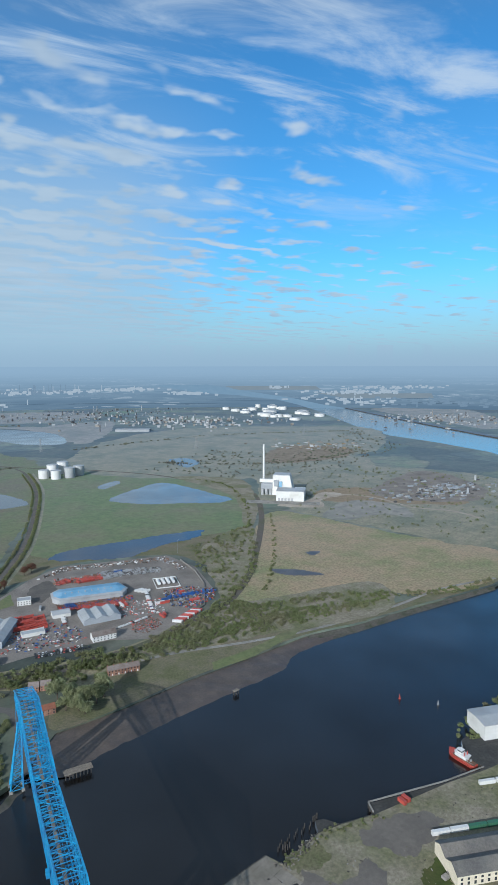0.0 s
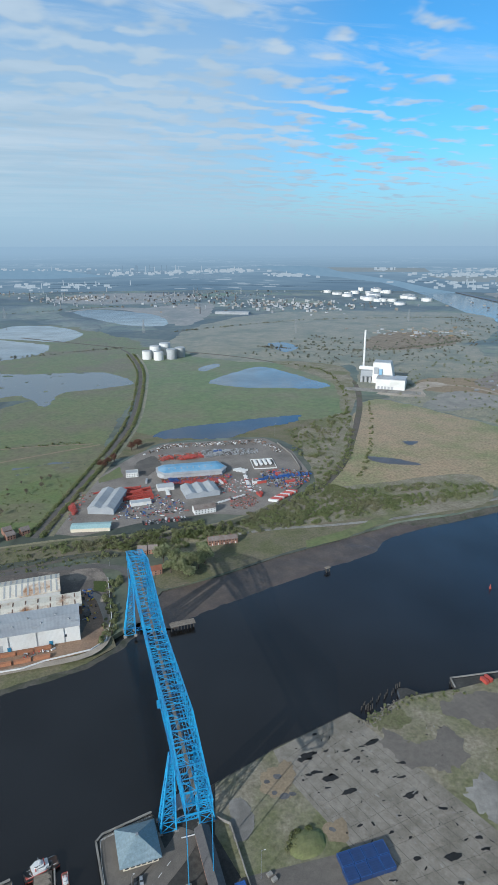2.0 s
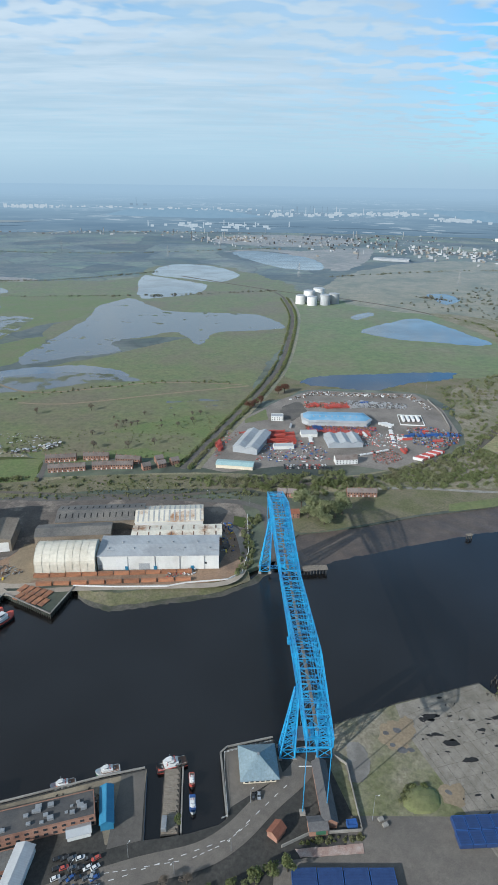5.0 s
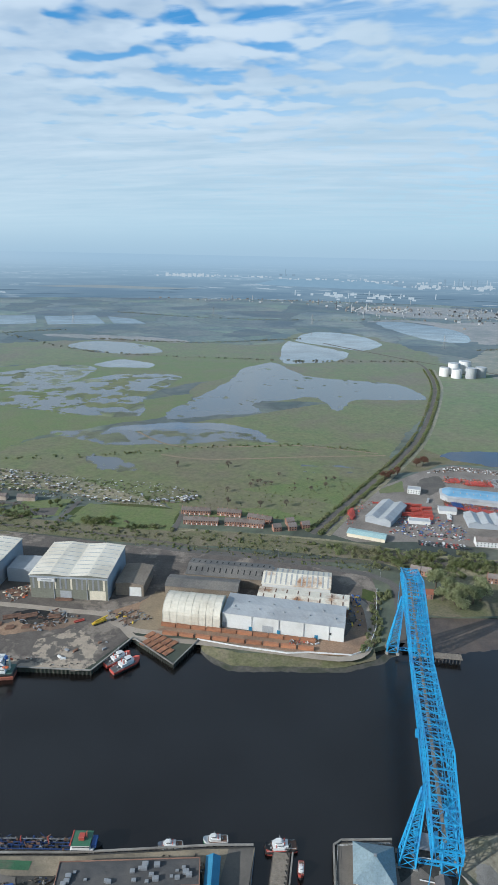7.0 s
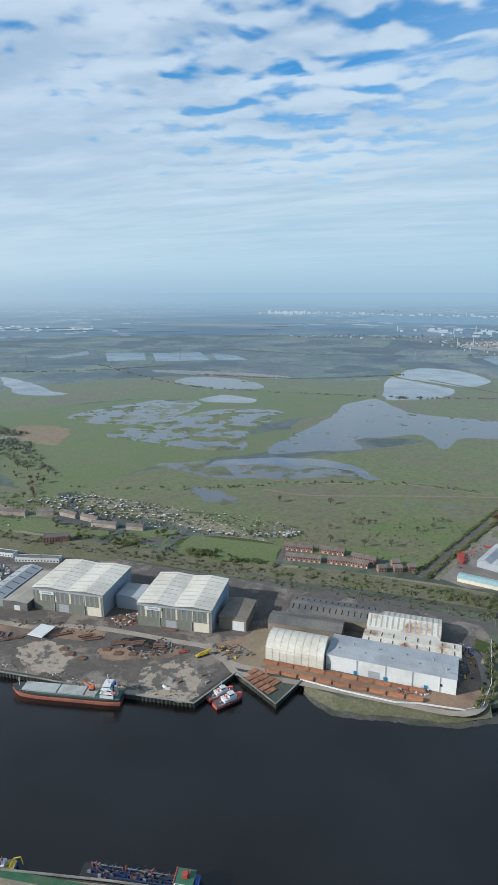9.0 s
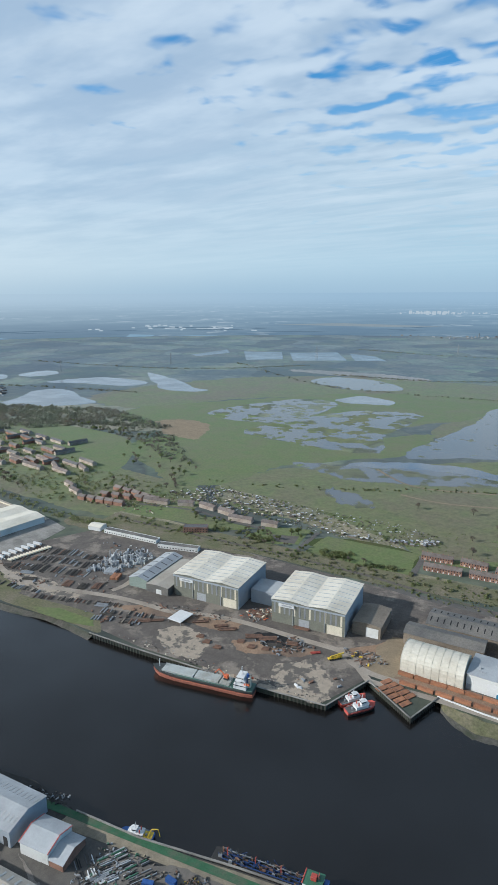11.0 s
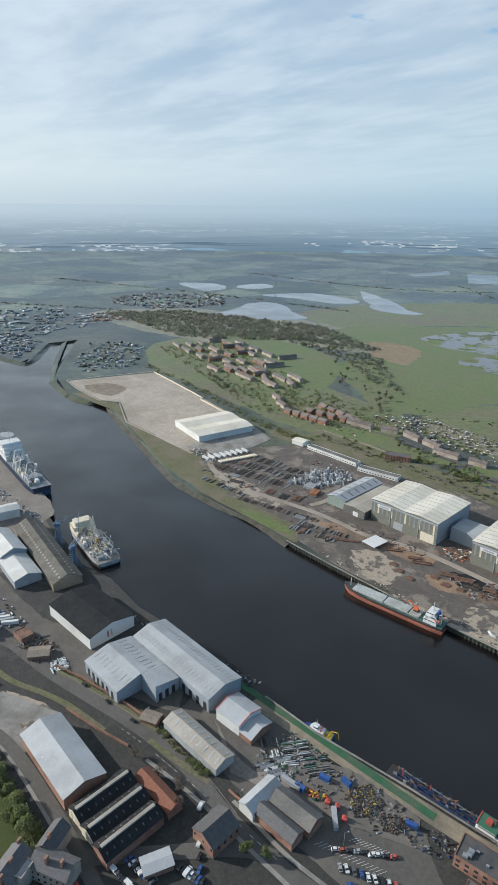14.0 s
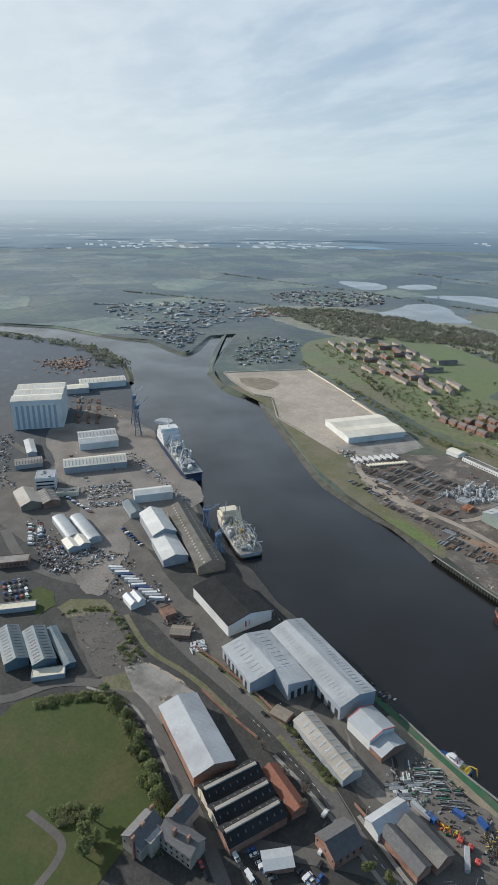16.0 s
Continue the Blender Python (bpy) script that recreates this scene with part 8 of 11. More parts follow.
# white waste plant
iw = empty("energy_plant", 565, 897, G, -34.5)
tagged(iw, "tall white and grey energy-from-waste plant with a slim chimney", "power plant")
wl_ = part("tipping_hall", cube(2, 4, 0, 62, 44, 21, 0.3), WHITEWALL, iw)
part("hall_roof", cube(1.5, 3.5, 21, 62.5, 44.5, 22), PALEROOF, wl_)
for k in range(5):
    part("roller_door", cube(6 + 7 * k, 3.7, 0, 10.5 + 7 * k, 4.1, 6.5), GREYPAINT, wl_)
bm = bmesh.new()
lo = [(-14, 62), (34, 62), (34, 104), (-14, 104)]
hi = [(-13, 66), (25, 66), (25, 100), (-13, 100)]
va, vb = [bm.verts.new((x, y, 0)) for x, y in lo], [bm.verts.new((x, y, 44)) for x, y in hi]
bm.faces.new(va[::-1])
bm.faces.new(vb)
for i in range(4):
    bm.faces.new((va[i], va[(i + 1) % 4], vb[(i + 1) % 4], vb[i]))
boiler = part("boiler_house", bm, WHITEWALL, iw)
part("dark_louvre", cube(-10, 61.5, 20, 0, 65.0, 34), GREYWALL, boiler, "grey louvred opening")
part("blue_panel", cube(1, 60.5, 18, 8, 65.5, 31), STEELBLUE, boiler, "bright blue glazed panel")
part("parapet", cube(-12, 67, 44, 24, 99, 45.4), PALEROOF, boiler)
part("link_block", cube(36, 50, 0, 60, 84, 15, 0.2), WHITEWALL, iw)
part("grey_block", cube(-40, 70, 0, -15, 102, 24, 0.3), GREYWALL, iw)
part("bridge_duct", cube(-46, 86, 24, -14, 94, 31, 0.3), WHITEWALL, iw)
for k in range(3):
    bm = bmesh.new()
    cyl(bm, -36 + 9 * k, 64, 0, 13, 3.4, n=14)
    part("silo", bm, PALEROOF, iw)
bm = bmesh.new()
cyl(bm, -40, 112, 0, 108, 2.7, 2.3, n=20)
part("chimney", bm, WHITE, iw, "slim white chimney")
part("apron", cube(-60, -26, 0, 96, 3.4, 0.35), CONCRETE, iw)


def tank(x, y, r, h, label="white cylindrical oil storage tank", m=None):
    t = empty("oil_tank", x, y, G, 0)
    tagged(t, label, "tank", "oil storage tanks")
    bm = bmesh.new()
    cyl(bm, 0, 0, 0, h, r, n=24)
    s = part("shell", bm, m or WHITE, t)
    bm = bmesh.new()
    cyl(bm, 0, 0, h + 0.01, h + r * 0.1, r * 1.01, r * 0.2, n=24)
    part("roof", bm, m or PALEROOF, s)


for x, y, r, h in ((150, 1392, 13, 22), (178, 1372, 13, 22), (176, 1420, 15, 30), (206, 1450, 15, 32), (213, 1378, 14, 26), (240, 1400, 14, 26), (228, 1430, 8, 18)):
    tank(x, y, r, h, m=PALEROOF if x in (213, 240) else None)
rnd = random.Random(11)
for k in range(24):
    tank(1500 + rnd.uniform(0, 380), 2560 + rnd.uniform(0, 900), rnd.uniform(22, 36), rnd.uniform(13, 20))
for k in range(16):
    tank(1900 + rnd.uniform(-150, 250), 3500 + rnd.uniform(0, 700), rnd.uniform(18, 30), rnd.uniform(14, 22))


def works(name, label, cx, cy, rx, ry, n, seed, hmax=18, mats=None, category="industrial works", size=(4, 16), columns=0.04):
    """A far works or village: too many small blocks to count, one mass a colour."""
    rnd = random.Random(seed)
    turn = rnd.uniform(-30, 30)
    for m in (mats or [PALEROOF, GREYWALL, CONCRETE, STEEL, SLATE]):
        bm = bmesh.new()
        for k in range(int(n * 0.6)):
            x, y = rnd.gauss(0, rx), rnd.gauss(0, ry)
            if rnd.random() < columns:
                r = rnd.uniform(1.5, 3.5)
                cyl(bm, x, y, 0, rnd.uniform(hmax * 0.6, hmax * 2), r, r * 0.8, n=8)
            else:
                a, b, h = rnd.uniform(*size), rnd.uniform(size[0] * 0.7, size[1] * 0.5), rnd.uniform(2.0, max(2.4, hmax * 0.6)) * rnd.uniform(0.6, 1)
                box(bm, x, y, 0, x + a, y + b, h)
                bar(bm, (x, y + b / 2, h), (x + a, y + b / 2, h), b * 0.8, b * 0.2)
        ob = part(name, bm, m)
        ob.matrix_basis = pose(cx, cy, G, 0, 0, turn)
        tagged(ob, label, category, kind="stuff")


works("refinery", "distant pale refinery of columns, pipe racks and sheds", 1000, 2700, 260, 160, 90, 1, 22)
works("chemical_works", "distant chemical works with pale sheds", 600, 3300, 300, 200, 60, 2, 22)
works("port_works", "distant dockside sheds and stacks across the river", 2250, 2250, 200, 220, 60, 3, 20)
works("power_station", "distant pale power station blocks", -60, 3400, 130, 90, 34, 4, 26)
works("small_works", "cluster of low industrial sheds and caravans", 960, 830, 70, 40, 60, 5, 7, size=(4, 14))
works("scrap_field", "reddish heaps of scrap steel behind the hall", -1255, -115, 26, 24, 130, 24, 5, [RUST, BRICK, CONCRETE], size=(2, 7), columns=0.0)
works("far_works", "far pale sheds on the plain", -600, 3900, 400, 120, 50, 10, 18)
works("far_works", "far pale storage sheds", 1300, 4200, 500, 160, 70, 14, 20)
works("gravel_works", "gravel works with heaps and sheds", 1120, 1640, 90, 60, 30, 13, 9, [SAND, CONCRETE, PALEROOF, STEEL])
shed("far_long_shed", "long pale distribution shed far off", 570, 2420, -26, 150, 50, 9, 2, "x", GREYWALL, PALEROOF)

# housing north of the railway
for x, y, a, n in ((-236, 362, 8, 7), (-190, 369, 6, 5), (-163, 371, 2, 3), (-246, 388, 7, 6), (-205, 394, 2, 5), (-168, 388, -8, 5)):
    terrace(x, y, a, n)
for x, y in ((-134, 366), (-118, 372), (-104, 380), (-122, 385)):
    house(x, y, 25, label="detached brick house by the bend of the road")
for x, y, a, n in ((-640, 366, 12, 7), (-588, 380, 25, 4), (-560, 392, -8, 5), (-525, 388, -8, 5), (-497, 372, 8, 6), (-450, 378, 10, 4)):
    terrace(x, y, a, n, roof=TILE, wall=FAWNWALL, far=True, label="row of pale-fronted terraced houses with brown roofs")
for k in range(5):
    terrace(-730 + 16 * k, 326 + 2 * k, -2 + 3 * k, 2, 7, far=True)
    terrace(-712 + 18 * k, 352 + 5 * k, 0, 2, 7, far=True)
    terrace(-716 + 20 * k, 384 - 2 * k, -6, 2, 8, far=True)
rnd = random.Random(5)
for row in range(6):
    for col in range(6 if row < 4 else 4):
        x, y = -1240 + 62 * col + 14 * row + rnd.uniform(-5, 5), 440 + 24 * row - 9 * col + rnd.uniform(-4, 4)
        terrace(x, y, rnd.choice((-14, -12, -10, 76)), rnd.randint(5, 8), roof=rnd.choice([TILE, SLATE, SLATE, DARKROOF]), wall=rnd.choice([BRICK, FAWNWALL, FAWNWALL]), far=True)
for x, y, a, n in ((-1010, 418, -10, 9), (-965, 440, -14, 8), (-950, 400, -8, 8), (-905, 425, -30, 7), (-880, 405, -10, 8), (-1020, 385, -6, 7), (-860, 442, -25, 7), (-800, 362, -18, 5), (-770, 345, -16, 5)):
    terrace(x, y, a, n, roof=TILE, wall=FAWNWALL, far=True, label="long row of pale-fronted houses with brown roofs")
block("school_block", "pale two-storey block beside the green", -520, 308, 30, 30, 12, 6.5, BRICK, SLATE, windows=rows_of_windows(30, 9, 1.2) + rows_of_windows(30, 9, 4), category="building")
block("long_store_row", "long white store range with a dark roof", -603, 255, 5.5, 78, 9, 4.4, WHITEWALL, DARKROOF, windows=rows_of_windows(78, 22, 1.2, 1.6, 1.2), category="store")
block("long_store_row", "long white store range with a dark roof", -516, 255, 16, 50, 9, 4.6, WHITEWALL, DARKROOF, windows=rows_of_windows(50, 14, 1.2, 1.6, 1.2), category="store")
shed("small_white_shed", "small white shed with a pale roof", -628, 252, 10, 18, 14, 5, 1.5, "x", WHITEWALL, CREAMROOF, category="shed")
shed("green_gable_shed", "green-fronted workshop with a dark roof", -478, 168, 6, 22, 66, 9.5, 3, "y", mat("pale_green_cladding", (0.20, 0.245, 0.215), (0.24, 0.285, 0.25), 0.1, 0.6, ribs=0.9, bump=0.2), PALEROOF, lights=6, light_mat=SLATE, category="workshop")
shed("brown_flat_shed", "brown-roofed workshop beside the green shed", -455, 168, 6, 26, 64, 8.5, 1.0, "y", DARKROOF, BEIGEROOF, doors=[("f", 12, 6, 5, WHITEWALL)], category="workshop")
shed("wharf_warehouse", "wide white twin-roofed warehouse on the pale wharf", -703, 157, 84, 82, 72, 8.5, 2.0, "x", WHITEWALL, CREAMROOF, bays=2, over=1.0)
for k in range(8):
    place(CONT["white"], -652 + 1.2 * k, 133 + 7.6 * k, 5, "long white trailer parked in a row", "trailer", "white trailers at the wharf", z=G + 0.24)
for k in range(14):
    s = empty("pipe_coil", -632 + 0.7 * k, 140 + 3.6 * k, G + 0.24, 8)
    tagged(s, "pale concrete pipe section lying on the yard", "pipe", "pipe sections at the wharf")
    bm = bmesh.new()
    cyl(bm, 0, 0, -3, 3, 1.3, n=12)
    c = part("pipe", bm, CREAMWALL, s)
    c.matrix_basis = pose(0, 0, 1.3, 0, 90, 0)
# process modules in the yard
md = empty("process_module", -520, 205, G, 20)
tagged(md, "cluster of silver process pipework modules in the yard", "process plant")
rnd = random.Random(8)
for k in range(70):
    x, y = rnd.uniform(-22, 26), rnd.uniform(-14, 14)
    if rnd.random() < 0.5:
        bm = bmesh.new()
        cyl(bm, x, y, 0, rnd.uniform(3, 9), rnd.uniform(0.5, 1.4), n=10)
        part("vessel", bm, rnd.choice([STEEL, WHITE, PALEROOF]), md)
    else:
        bm = bmesh.new()
        bar(bm, (x, y, rnd.uniform(1, 7)), (x + rnd.uniform(-9, 9), y + rnd.uniform(-2, 2), rnd.uniform(1, 7)), 0.5)
        part("pipe", bm, rnd.choice([STEEL, WHITE]), md)
containers("rust", -505, 172, 20, 3, 3, "orange container beside the modules", seed=15)
containers("grey", -520, 178, 20, 4, 3, "blue-grey container beside the modules", seed=16)

# loose things in the shipyard
rnd = random.Random(17)


def steel_stack(x, y, ang, L, n, m, label):
    root = empty("steel_stack", x, y, G + 0.245, ang)
    tagged(root, label, "steel stack", "steel stacks in the shipyard")
    for k in range(n):
        part("beam", cube(-L / 2 + rnd.uniform(-0.8, 0.8), k * 1.1, 0.25, L / 2 + rnd.uniform(-0.8, 0.8), k * 1.1 + 0.7, 0.25 + rnd.uniform(0.4, 0.9)), m, root)
    for s in (-1, 1):
        part("bearer", cube(s * L / 3 - 0.2, -0.2, 0, s * L / 3 + 0.2, n * 1.1, 0.25), TIMBER, root)


for x, y, a, L, n, m in ((-372, 148, 40, 14, 4, RUST), (-352, 152, 40, 12, 4, RUST), (-344, 150, 35, 16, 5, RUST), (-318, 152, 30, 14, 6, RUST), (-306, 156, 32, 16, 6, RUST), (-296, 150, 25, 12, 5, DARKTIMBER), (-285, 160, 20, 10, 5, RUST),
                         (-300, 142, 20, 6, 5, RUST), (-312, 138, 20, 6, 5, RUST), (-324, 140, 20, 6, 5, RUST), (-348, 124, 15, 6, 5, RUST), (-358, 128, 15, 6, 5, RUST), (-336, 122, 15, 6, 5, RUST),
                         (-262, 160, 40, 8, 3, RED), (-530, 138, 110, 12, 8, RUST), (-512, 142, 110, 12, 8, DARKTIMBER),
                         (-500, 150, 110, 12, 8, RUST), (-428, 112, 30, 14, 4, DARKTIMBER), (-418, 120, 35, 16, 5, RUST), (-408, 128, 35, 14, 4, RUST), (-455, 112, 20, 12, 6, DARKTIMBER), (-470, 120, 20, 12, 6, STEEL),
                         (-600, 135, 20, 14, 6, DARKTIMBER), (-590, 128, 20, 14, 6, STEEL), (-575, 120, 25, 16, 6, DARKTIMBER), (-620, 130, 25, 14, 6, DARKTIMBER), (-340, 188, 10, 12, 5, RUST), (-332, 184, 10, 10, 6, RUST), (-290, 186, 8, 14, 4, RUST)):
    steel_stack(x, y, a, L, n, m, "stack of rusty steel sections on bearers" if m is RUST else "stack of dark steel sections on bearers")
for x, y in ((-1016, -131), (-1009, -116), (-1003, -104), (-982, -136), (-976, -123), (-970, -110), (-946, -142), (-940, -129), (-934, -117), (-922, -146), (-916, -134), (-910, -122)):
    steel_stack(x, y, 170, 22, 5, RUST, "stack of brown steel sections behind the tall hall")
for k in range(9):
    containers("rust", -185 + 13.5 * k, 160 + 0.6 * k, 90, 1, 3, "rust-red open steel bin along the works road", seed=30 + k, z=G + 0.24)
for k in range(10):
    containers("rust", -190 + 12.6 * k, 171 + 0.5 * k, 90, 1, 3, "rust-red steel bin along the shed", seed=50 + k, z=G + 0.24)
for k in range(5):
    for j in range(2):
        p = part("steel_plate", cube(-2.2, -4.5, 0, 2.2, 4.5, 0.5, 0.05), BINRUST)
        p.matrix_basis = pose(-200 + 5.2 * k, 146 + 10 * j - 1.2 * k * 1.6, G + 0.24, 0, 0, -28)
        tagged(p, "flat rusty steel plate stored on the pier", "steel plate", "rusty plates on the pier")
mq = empty("marquee", -399, 134, G + 0.24, 0)
tagged(mq, "white flat-topped marquee frame in the yard", "marquee")
part("cover", cube(0, 0, 2.8, 15, 19, 3.4, 0.2), WHITE, mq)
for x, y in ((0.5, 0.5), (14.5, 0.5), (0.5, 18.5), (14.5, 18.5)):
    part("post", cube(x - 0.15, y - 0.15, 0, x + 0.15, y + 0.15, 2.8), STEEL, mq)
ycr = empty("mobile_crane", -246, 162, G + 0.24, 50)
tagged(ycr, "yellow mobile crane in the shipyard", "crane")
part("chassis", cube(-6, -1.4, 0.8, 6, 1.4, 2.0, 0.1), YELLOW, ycr)
part("cab", cube(3, -1.2, 2.0, 5.5, 1.2, 3.6, 0.15), YELLOW, ycr)
bm = bmesh.new()
bar(bm, (-4, 0, 2.8), (8, 0, 4.2), 0.9)
part("jib", bm, YELLOW, ycr)
for x in (-4.4, -2.4, 2.2, 4.4):
    for s in (-1, 1):
        bm = bmesh.new()
        cyl(bm, 0, 0, -0.3, 0.3, 0.7, n=10)
        c = part("wheel", bm, BLACK, ycr)
        c.matrix_basis = pose(x, s * 1.3, 0.7, 90, 0, 0)


def clutter(name, label, poly, n, seed, mats, s0=0.8, s1=3.0, group="", zz=0.22):
    """Loose machines and scrap: each a rough tapered body, some with a bent arm."""
    rnd = random.Random(seed)
    for x, y, _ in spread(poly, max(4, int(n * 0.55)), 1, 1, seed):
        s = 0.75 * rnd.uniform(s0, s1)
        h = s * rnd.uniform(0.25, 0.6)
        bm = cube(-s, -s * 0.4, 0, s, s * 0.4, 0.2 + h, 0.06)
        for v in bm.verts:
            if v.co.z > 0.15:
                v.co.x *= rnd.uniform(0.5, 1.0)
                v.co.z *= rnd.uniform(0.6, 1.2)
        if rnd.random() < 0.6:
            bar(bm, (0, 0, h * 0.5), (s * 0.9, rnd.uniform(-1, 1) * s * 0.5, h * rnd.uniform(1.2, 2.2)), 0.2)
        ob = part(name, bm, rnd.choice(mats))
        ob.matrix_basis = pose(x, y, G + zz, 0, 0, rnd.uniform(0, 180))
        tagged(ob, label, name.replace("_", " "), group)


clutter("yard_scrap", "piece of rusty shipyard scrap on the ground", [(-350, 196), (-330, 200), (-318, 188), (-345, 180)], 22, 61, [RUST, STEEL, CREAMWALL], group="scrap in the shipyard")
clutter("yard_scrap", "piece of rusty shipyard scrap on the ground", [(-250, 178), (-222, 190), (-206, 176), (-226, 160), (-242, 165)], 26, 62, [RUST, STEEL, DARKTIMBER, YELLOW], group="scrap in the shipyard")
clutter("yard_scrap", "heap of dark shipyard scrap", [(-480, 108), (-450, 125), (-440, 140), (-415, 140), (-420, 108), (-450, 98)], 40, 63, [RUST, STEEL, DARKTIMBER], group="scrap in the shipyard")
clutter("yard_scrap", "heap of dark shipyard scrap", [(-640, 112), (-560, 135), (-540, 118), (-600, 100)], 46, 64, [RUST, STEEL, DARKTIMBER], group="scrap in the shipyard")
clutter("yard_scrap", "stored steel frame on the ground", [(-600, 230), (-540, 245), (-480, 240), (-560, 220)], 30, 65, [RUST, STEEL, WHITE], group="scrap in the shipyard")
clutter("yard_scrap", "stored steel frame near the quay", [(-270, 108), (-235, 116), (-222, 140), (-250, 140)], 16, 66, [RUST, STEEL, WHITE], group="scrap in the shipyard")

# quay faces of timber piles, jetty and dolphins


def pile_row(name, label, pts, step, z0, z1, r=0.35, beam=True, category="quay wall"):
    root = empty(name, 0, 0, 0, 0)
    tagged(root, label, category)
    for a, b in zip(pts, pts[1:]):
        L = math.dist(a, b)
        n = max(1, int(L / step))
        for k in range(n):
            x, y = a[0] + (b[0] - a[0]) * k / n, a[1] + (b[1] - a[1]) * k / n
            bm = bmesh.new()
            cyl(bm, x, y, z0, z1 - 0.3, r, n=6)
            part("pile", bm, DARKTIMBER, root)
        if beam:
            bm = bmesh.new()
            bar(bm, (*a, z1), (*b, z1), 1.0, 0.6)
            part("cap_beam", bm, CONCRETE, root)


pile_row("quay_north", "timber-piled quay edge with a concrete cap", [(-445, 82.5), (-389, 86.5), (-278, 97.5), (-227, 105.2), (-212, 150)], 3.0, -2, 4.6)
pile_row("pier_north", "edge of the timber-piled pier", [(-211, 149), (-171, 125), (-161, 158)], 2.2, -2, 4.6)
pile_row("quay_south", "weathered timber quay edge", [(-308, -55), (-265, -49), (-209, -35), (-172, -27), (-132, -16), (-107, -9), (-86, -4.4)], 3.0, -2, 4.5)
pile_row("quay_visitor", "pale concrete quay edge with a rail", [(-42, -33), (-45.5, 4), (-42, 7.6), (-16, 13.6)], 3.0, -2, 4.8)
pile_row("quay_east", "concrete quay edge with old piles", [(197, 53.5), (199.5, 62.6), (261, 56.6), (297, 56.6)], 3.0, -2, 4.8)
jt = empty("timber_jetty", 20, 176, 0, 4)
tagged(jt, "old grey timber jetty on piles beside the tower", "jetty")
for k in range(8):
    for j in (0, 1):
        bm = bmesh.new()
        cyl(bm, 1 + 2.6 * k, 1 + 5 * j, -2, 4.2, 0.3, n=6)
        part("pile", bm, DARKTIMBER, jt)
for k in range(18):
    part("plank", cube(0.1 + 1.15 * k, 0, 4.2, 1.15 + 1.15 * k, 7, 4.45), TIMBER, jt)
for x, y, nn in ((176, 229, 6), (132, 54, 5), (160, 68, 3)):
    dl = empty("mooring_dolphin", x, y, 0, 20)
    tagged(dl, "old timber mooring dolphin standing in the river", "dolphin")
    for k in range(nn):
        bm = bmesh.new()
        cyl(bm, 2 * (k % 3), 2 * (k // 3), -2, 4.0 - 0.4 * (k % 2), 0.4, n=6)
        part("pile", bm, DARKTIMBER, dl)
    if nn == 6:
        part("deck", cube(-0.8, -0.8, 3.8, 5, 3, 4.2), TIMBER, dl)
for k in range(14):
    p = part("old_pile", cube(-0.2, -0.2, -2, 0.2, 0.2, 3.2), DARKTIMBER)
    p.matrix_basis = pose(128 + 2.2 * k, 56 + 0.6 * k + 1.5 * (k % 3), 0, 3 * (k % 3), 4 * (k % 2), 10 * k)
    tagged(p, "leaning old timber pile in the water", "pile", "old piles by the slab")
for x, y, m in ((306, 162, RED), (330, 140, STEEL), (238, 312, WHITE)):
    by = empty("channel_buoy", x, y, 0, 0)
    tagged(by, "small channel buoy floating in the river", "buoy", "buoys in the river")
    bm = bmesh.new()
    cyl(bm, 0, 0, -0.3, 0.8, 1.0, n=12)
    part("float", bm, m, by)
    bm = bmesh.new()
    cyl(bm, 0, 0, 0.8, 4.5, 0.7, 0.15, n=8)
    part("top_mark", bm, m, by)
gq = part("green_quay_strip", cube(-60, -2.4, G + 0.24, 122, 2.4, G + 0.248), ALGAE)
gq.matrix_basis = pose(-312, -58.5, 0, 0, 0, 9.5)
tagged(gq, "bright green painted quay walkway", "walkway", kind="structure")


# ---------- yards and vehicles south of the river ----------
clutter("reclaimed_machine", "coloured machine part in the reclamation yard", [(-243, -84), (-225, -60), (-190, -52), (-192, -66), (-215, -80)], 46, 71, [RUST, STEEL, GREEN, DARKTIMBER, STEEL, RUST, BLACK, SLATE], 0.5, 1.7, group="machines in the reclamation yard")
clutter("stored_machine", "pale grey machine stored on the yard", [(-282, -84), (-262, -62), (-240, -60), (-250, -82)], 70, 72, [STEEL, GREYPAINT, GREEN, DARKTIMBER], 0.5, 1.6, group="machines on the yard")
for x, y, c, a in ((-242, -67.5, "short blue", 20), (-251, -84, "grey", 15), (-246, -82, "short blue", 15), (-233, -60, "short blue", 0), (-196, -52, "short blue", 25), (-222, -80, "grey", -40)):
    place(CONT[c], x, y, a, c.split()[-1] + " container in the reclamation yard", "container", "containers in the reclamation yard", z=G + 0.24)
for x, y in ((-219, -76), (-226, -74), (-231, -76)):
    g = empty("red_grab", x, y, G + 0.24, 30)
    tagged(g, "bright red steel grab in the yard", "grab", "grabs in the yard")
    part("body", cube(-1.4, -1.4, 0, 1.4, 1.4, 2.0, 0.3), RED, g)
    bm = bmesh.new()
    bar(bm, (0, 0, 2), (0.5, 0, 3.6), 0.5)
    part("arm", bm, RED, g)
cars(-212, -92, -190, -70, 9, 60, 31, "cars in the quay car park")
cars(-205, -96, -180, -80, 9, 150, 32, "cars in the quay car park")
cars(-196, -98, -176, -88, 8, 60, 33, "cars in the quay car park")
for k in range(6):
    cars(-121 + 3.6 * k, -50, -118 + 3.6 * k, -72, 5, 20 + 6 * (k % 3), 40 + k, "cars packed in the lot", vans=0.0)
cars(-160, -72, -140, -70, 6, 90, 47, "cars beside the offices", vans=0.5)
cars(-140, -76, -128, -82, 5, 40, 48, "cars beside the offices", vans=0.4)
